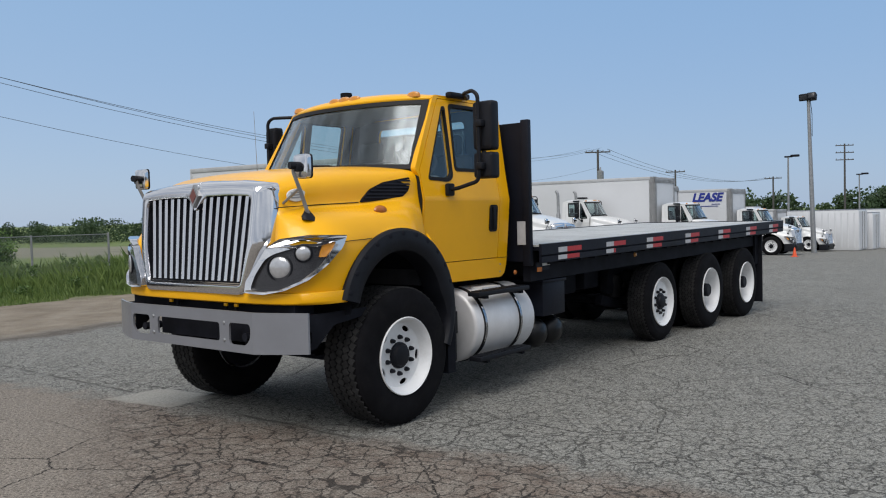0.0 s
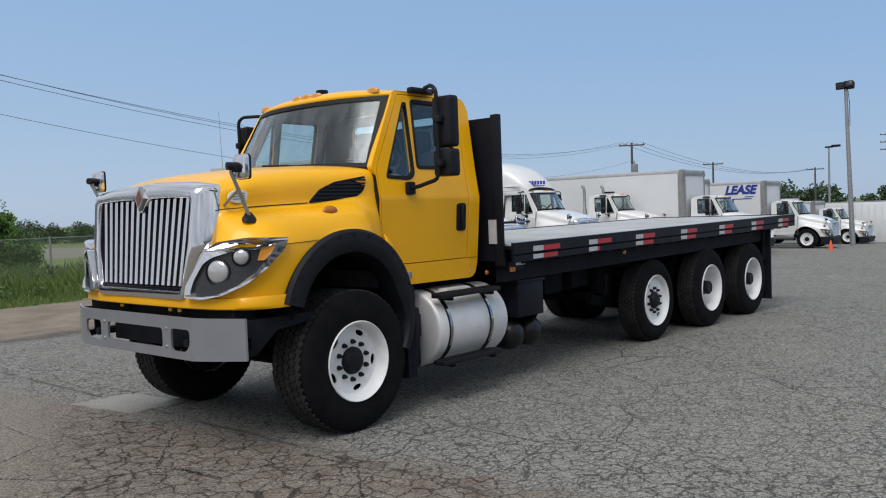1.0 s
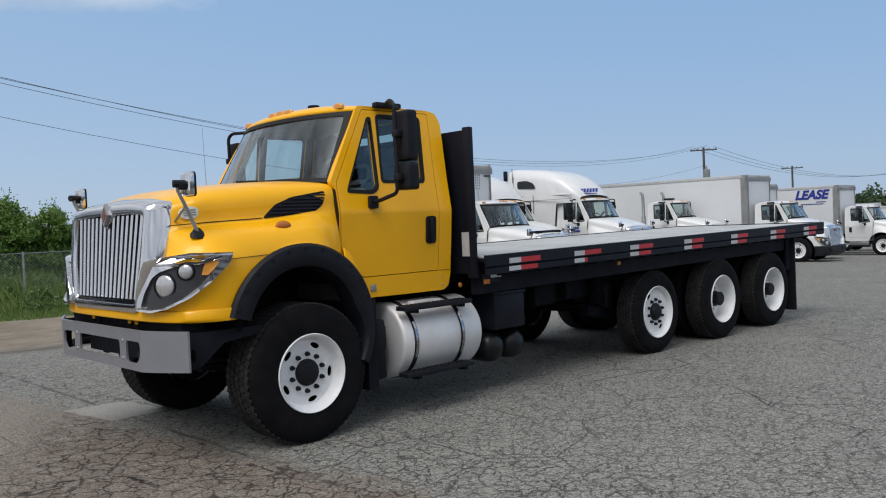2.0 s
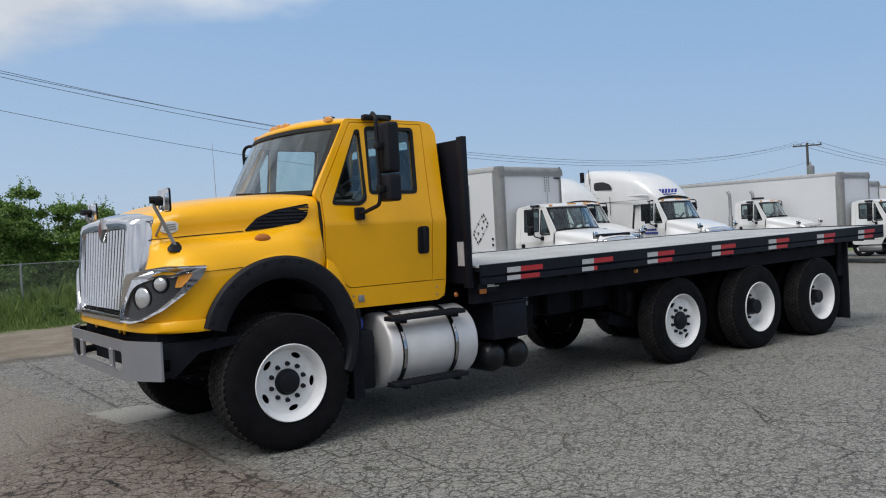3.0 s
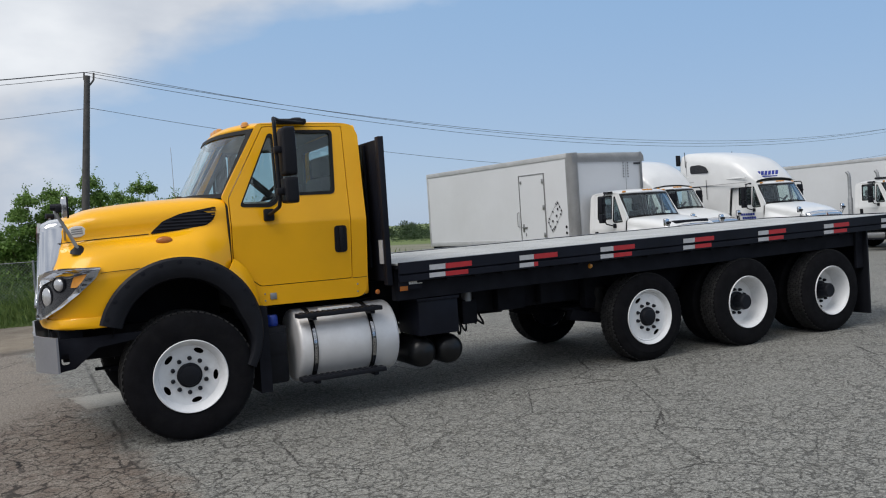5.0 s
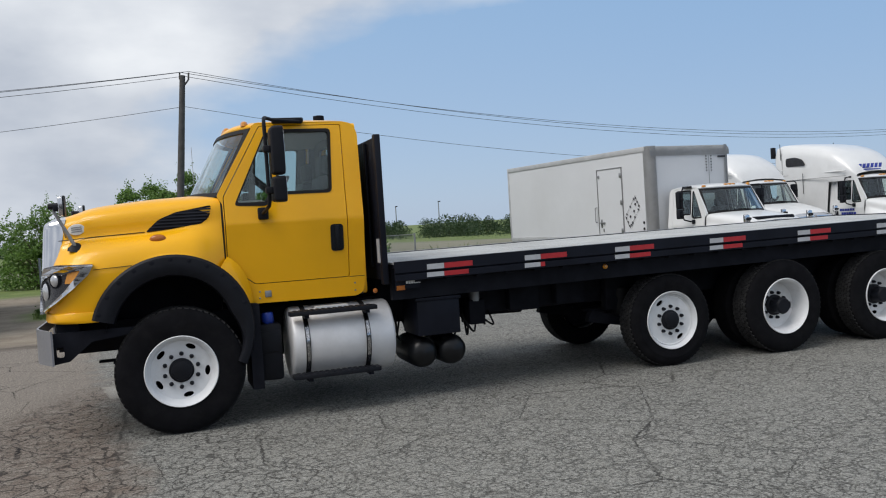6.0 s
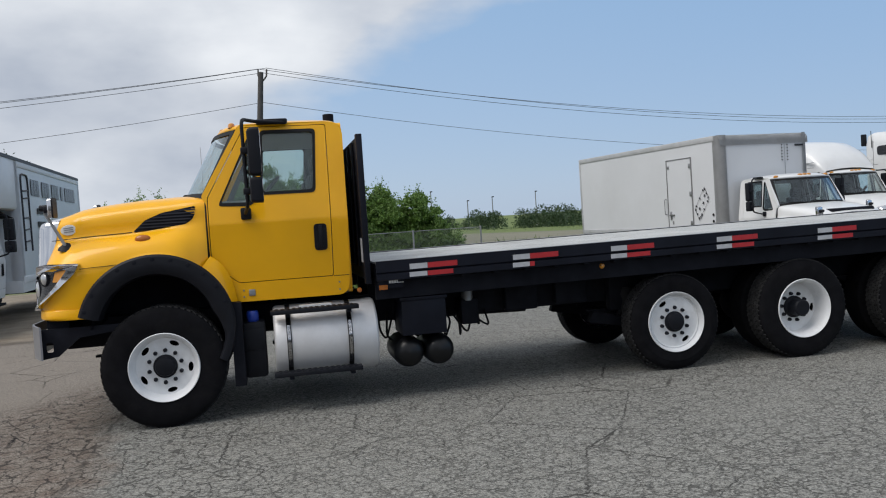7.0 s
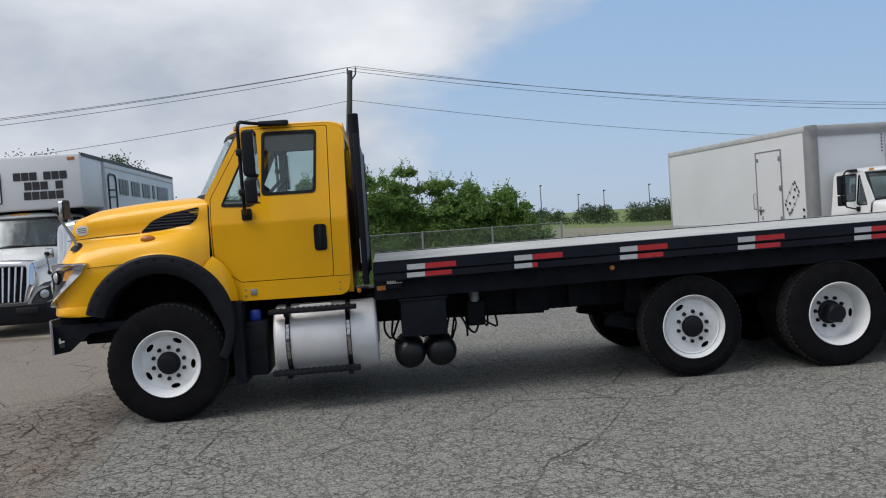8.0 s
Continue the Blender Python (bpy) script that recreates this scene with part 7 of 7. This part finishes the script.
def shrub(x, y, h, r, seed, leaves, label, size=0.058):
    """A dense bush: stems from the ground, rounded boughs of leaves with gaps between, loose shoots on top."""
    rng = np.random.default_rng(seed)
    root = thing("shrub", label, "shrub", pose(x, y, ground_z(x, y)), "shrubs by the fence")
    bm = bmesh.new()
    boughs = []
    for k in range(int(22 + r * 16)):
        a, q = rng.uniform(0, 2 * math.pi), math.sqrt(rng.uniform(0.0, 1.0))
        rim = math.sqrt(max(0.05, 1 - q ** 2.4))
        top = h * rng.uniform(0.10, 0.98) ** 0.7 * (0.30 + 0.70 * rim) * 0.93
        c = np.array((r * q * math.cos(a), r * q * math.sin(a) * 0.8, top))
        tube(bm, [(c[0] * 0.25, c[1] * 0.25, 0), (c[0] * 0.6 + rng.normal() * 0.1, c[1] * 0.6 + rng.normal() * 0.1, top * 0.55), tuple(c)], [0.035, 0.022, 0.008], 5)
        boughs.append((c, rng.uniform(0.34, 0.62) * min(1.0, 0.55 + r * 0.25)))
    tagged(part("stem", bm, "bark", root, "thin brown stems"), kind="stuff")
    spots = []
    per = int(leaves * 0.72 / len(boughs))
    for c, br in boughs:
        # most leaves lie near the outside of a bough, on twigs
        twigs = rng.normal(size=(max(6, per // 14), 3))
        twigs /= np.linalg.norm(twigs, axis=1)[:, None]
        twigs[:, 2] = np.abs(twigs[:, 2]) * 0.9 - 0.15
        for d in twigs:
            reach = br * rng.uniform(0.75, 1.25)
            t = rng.uniform(0.35, 1.0, 14)[:, None]
            q = c + d * t * reach + rng.normal(size=(14, 3)) * 0.055
            spots += [(*v, size * g) for v, g in zip(q, rng.uniform(0.6, 1.25, 14))]
    for c, br in boughs:
        # loose shoots that break the outline
        for _ in range(2):
            lean = rng.normal(size=2) * 0.16
            n = int(rng.integers(9, 18))
            for t in np.linspace(0.0, 1.0, n):
                q = c + np.array((lean[0] * t, lean[1] * t, br * 0.7 + 0.42 * t)) + rng.normal(size=3) * 0.035
                spots.append((*q, size * (1.15 - 0.5 * t)))
    n = int(leaves * 0.28)
    ang, rad, zz = rng.uniform(0, 2 * math.pi, n), np.sqrt(rng.uniform(size=n)), rng.uniform(size=n)
    for a, q, z in zip(ang, rad, zz):
        spots.append((r * q * math.cos(a), r * q * math.sin(a) * 0.85, 0.05 + z * h * 0.62 * math.sqrt(max(0.06, 1 - q ** 2.4)), size * 1.25))
    spots = [(x, y, max(z, 0.06), g) for x, y, z, g in spots]
    leaf_cloud("crown", spots, "leaf", root, "dense green leaves with gaps", "stuff", seed)


shrub(-0.7, 28.4, 4.2, 1.6, 11, 46000, "tall dense green shrub behind the utility pole")
shrub(1.5, 28.2, 4.75, 1.8, 12, 58000, "tall leafy green shrub beside the utility pole")
shrub(3.1, 28.5, 4.35, 1.3, 13, 34000, "narrow leafy green shrub in the thicket")
shrub(5.3, 28.2, 3.75, 1.7, 16, 48000, "broad leafy green shrub in the thicket")
shrub(7.2, 28.0, 3.15, 1.35, 17, 32000, "rounded green shrub near the end of the thicket")
shrub(8.4, 27.6, 1.6, 0.8, 18, 8000, "low green bush at the end of the thicket")
shrub(-4.4, 31.0, 3.6, 2.0, 14, 18000, "green shrub half hidden behind the moving truck")


def far_trees(name, label, rows, seed, mt="far_leaf", leaf=0.030):
    """Woods on the skyline: uneven clumps of leaves; rows of x, y, height, width, leaves."""
    rng = np.random.default_rng(seed)
    spots = []
    for x, y, h, w, n in rows:
        z0 = ground_z(x, y)
        lobes = [(rng.normal() * w * 0.45, rng.normal() * w * 0.3, h * rng.uniform(0.25, 0.74), rng.uniform(0.16, 0.30) * h) for _ in range(9)]
        L = np.array(lobes)[rng.integers(0, len(lobes), n)]
        d = rng.normal(size=(n, 3))
        d *= (L[:, 3] * rng.uniform(0.5, 1.0, n) / np.linalg.norm(d, axis=1))[:, None]
        q = np.stack([L[:, 0] + d[:, 0] * 1.5, L[:, 1] + d[:, 1], np.maximum(0.05, L[:, 2] + d[:, 2])], 1)
        low = rng.uniform(size=n) < 0.33
        ang, rad = rng.uniform(0, 2 * math.pi, n), np.sqrt(rng.uniform(size=n)) * w
        q[low] = np.stack([rad * np.cos(ang), rad * np.sin(ang), h * 0.45 * rng.uniform(0.02, 1.0, n)], 1)[low]
        g = rng.uniform(0.7, 1.4, n) * leaf * (h + 1.0)
        spots.append(np.column_stack([x + q[:, 0], y + q[:, 1], z0 + q[:, 2], g]))
    spots = np.vstack(spots)
    ob = leaf_cloud(name, spots, mt, None, "", "", seed, 0.7)
    return tagged(ob, label, "trees", kind="stuff")


rng = np.random.default_rng(5)
far_trees("far_tree_line", "uneven line of low green trees beyond the field", [(x + rng.uniform(-2, 2), 150 + 0.1 * abs(x) + rng.uniform(-10, 16), rng.uniform(1.9, 3.3) * rng.choice((0.85, 1.0, 1.2)) - ground_z(x, 0), rng.uniform(3.0, 6.5), 1300) for x in np.arange(-70, 270, 2.2)], 21)
far_trees("field_brush", "patches of brush in the field", [(x + rng.uniform(-3, 3), 124 + rng.uniform(-10, 10), rng.uniform(0.5, 1.2), rng.uniform(2, 6), 160) for x in np.arange(-40, 200, 5.0)], 22)
far_trees("roadside_trees", "dark green trees behind the trailers", [(x + rng.uniform(-2, 2), y + rng.uniform(-3, 3), rng.uniform(5.6, 8.0), rng.uniform(3, 5), 2400) for x, y in ((118, 42), (123, 41), (128, 39), (133, 27), (138, 26), (144, 24), (150, 20), (156, 15), (130, 33), (160, 10))], 23)


def tree(x, y, h, seed, label):
    rng = np.random.default_rng(seed)
    root = thing("tree", label, "tree", pose(x, y, 0))
    bm = bmesh.new()
    tube(bm, [(0, 0, 0), (0.1, 0, h * 0.4), (0.0, 0.1, h * 0.8)], [0.22, 0.14, 0.05], 8)
    tips = []
    for k in range(16):
        a, z = rng.uniform(0, 6.28), h * rng.uniform(0.35, 0.75)
        l = h * rng.uniform(0.15, 0.32)
        tip = (l * math.cos(a), l * math.sin(a), z + l * 0.7)
        tube(bm, [(0.05, 0, z), tip], [0.06, 0.015], 5)
        tips.append(tip)
    part("trunk", bm, "bark", root)
    spots = []
    for t in tips + [(0, 0, h * 0.85)]:
        for _ in range(5):
            c = np.array(t) + rng.normal(size=3) * 0.40
            spots += [(*(c + rng.normal(size=3) * 0.30), 0.075 * rng.uniform(0.7, 1.3)) for _ in range(190)]
    leaf_cloud("crown", spots, "far_leaf", root, "loose dark green crown", "stuff", seed)


for i, (x, y, h) in enumerate(((-16.5, 42.0, 6.9), (-20.0, 44.0, 6.85), (-12.8, 43.0, 6.25))):
    tree(x, y, h, 40 + i, "distant tree with a dark loose crown")


def tall_grass():
    rng = np.random.default_rng(8)
    n = 42000
    x = rng.uniform(-3.0, 13.0, n)
    y = 13.5 + 9.5 * rng.uniform(size=n) ** 1.4
    edge = 13.5 + 0.35 * np.sin(x * 1.7) + 0.25 * np.sin(x * 4.1 + 1)
    keep = (y > edge) & (x < 11.8 + np.sin(y))
    x, y = x[keep], y[keep]
    patch = 0.5 + 0.5 * np.sin(x * 0.9 + 1.3 * np.sin(y * 0.7)) * np.sin(y * 1.1 + 0.6)
    grow = np.clip((y - 13.4) / 2.4, 0.12, 1.0)
    h = (0.16 + 0.75 * patch * rng.uniform(0.3, 1.0, len(x))) * grow * rng.uniform(0.5, 1.2, len(x))
    w = rng.uniform(0.008, 0.022, len(x))
    a = rng.uniform(0, 6.28, len(x))
    lx, ly = rng.normal(size=len(x)) * h * 0.25, rng.normal(size=len(x)) * h * 0.25
    z = np.array([ground_z(p, 0) for p in x])
    V = np.stack([np.stack([x - w * np.cos(a), y - w * np.sin(a), z], 1), np.stack([x + w * np.cos(a), y + w * np.sin(a), z], 1), np.stack([x + lx * 0.4 + w * 0.6, y + ly * 0.4, z + h * 0.6], 1), np.stack([x + lx, y + ly, z + h], 1)], 1).reshape(-1, 3)
    F = np.arange(len(x) * 4).reshape(-1, 4)
    me = bpy.data.meshes.new("tall_grass")
    me.from_pydata(V.tolist(), [], F.tolist())
    me.materials.append(M["grass"])
    tagged(new("tall_grass", me), "tall green grass and weeds along the fence", "grass", kind="stuff")


tall_grass()


def weeds():
    """Broad-leaved weeds in dark clumps among the grass."""
    rng = np.random.default_rng(9)
    spots = []
    for _ in range(150):
        x, y = rng.uniform(-3.0, 10.5), rng.uniform(14.8, 22.5)
        h, w = rng.uniform(0.25, 0.75) * (0.5 + 0.5 * min(1.0, (y - 14.5) / 3)), rng.uniform(0.15, 0.45)
        q = rng.normal(size=(130, 3)) * (w * 0.5, w * 0.5, 0.0)
        q[:, 2] = h * rng.uniform(size=130) ** 0.8
        q[:, :2] *= (1.15 - q[:, 2:3] / h * 0.7)
        z = ground_z(x, y)
        spots += [(x + v[0], y + v[1], z + 0.04 + v[2], rng.uniform(0.025, 0.055)) for v in q]
    ob = leaf_cloud("weeds", spots, "weed", None, "", "", 9, 0.45)
    tagged(ob, "dark green broad-leaved weeds in the tall grass", "weeds", kind="stuff")


weeds()


# ---- the low building across the lot, seen in the chrome ----
def warehouse():
    root = thing("warehouse", "low pale metal warehouse with dark dock doors across the lot", "building", pose(0, -46, 0))
    bm = boxed(-34, 22, -16, 0, 0, 6.2)
    part("wall", bm, "wall_pale", root)
    part("roof", boxed(-34.3, 22.3, -16.3, 0.3, 6.2, 6.5, bevel=0.05), "trim_grey", root)
    for k in range(9):
        x = -31 + 6.0 * k
        dr = part("dock_door", boxed(x, x + 3.0, 0.0, 0.12, 0.9, 4.4), "lamp_dark", root, "dark roll-up dock door")
        for i in range(6):
            part("door_slat", boxed(x + 0.05, x + 2.95, 0.121, 0.15, 0.95 + 0.57 * i, 1.49 + 0.57 * i), "lamp_dark", dr)


warehouse()
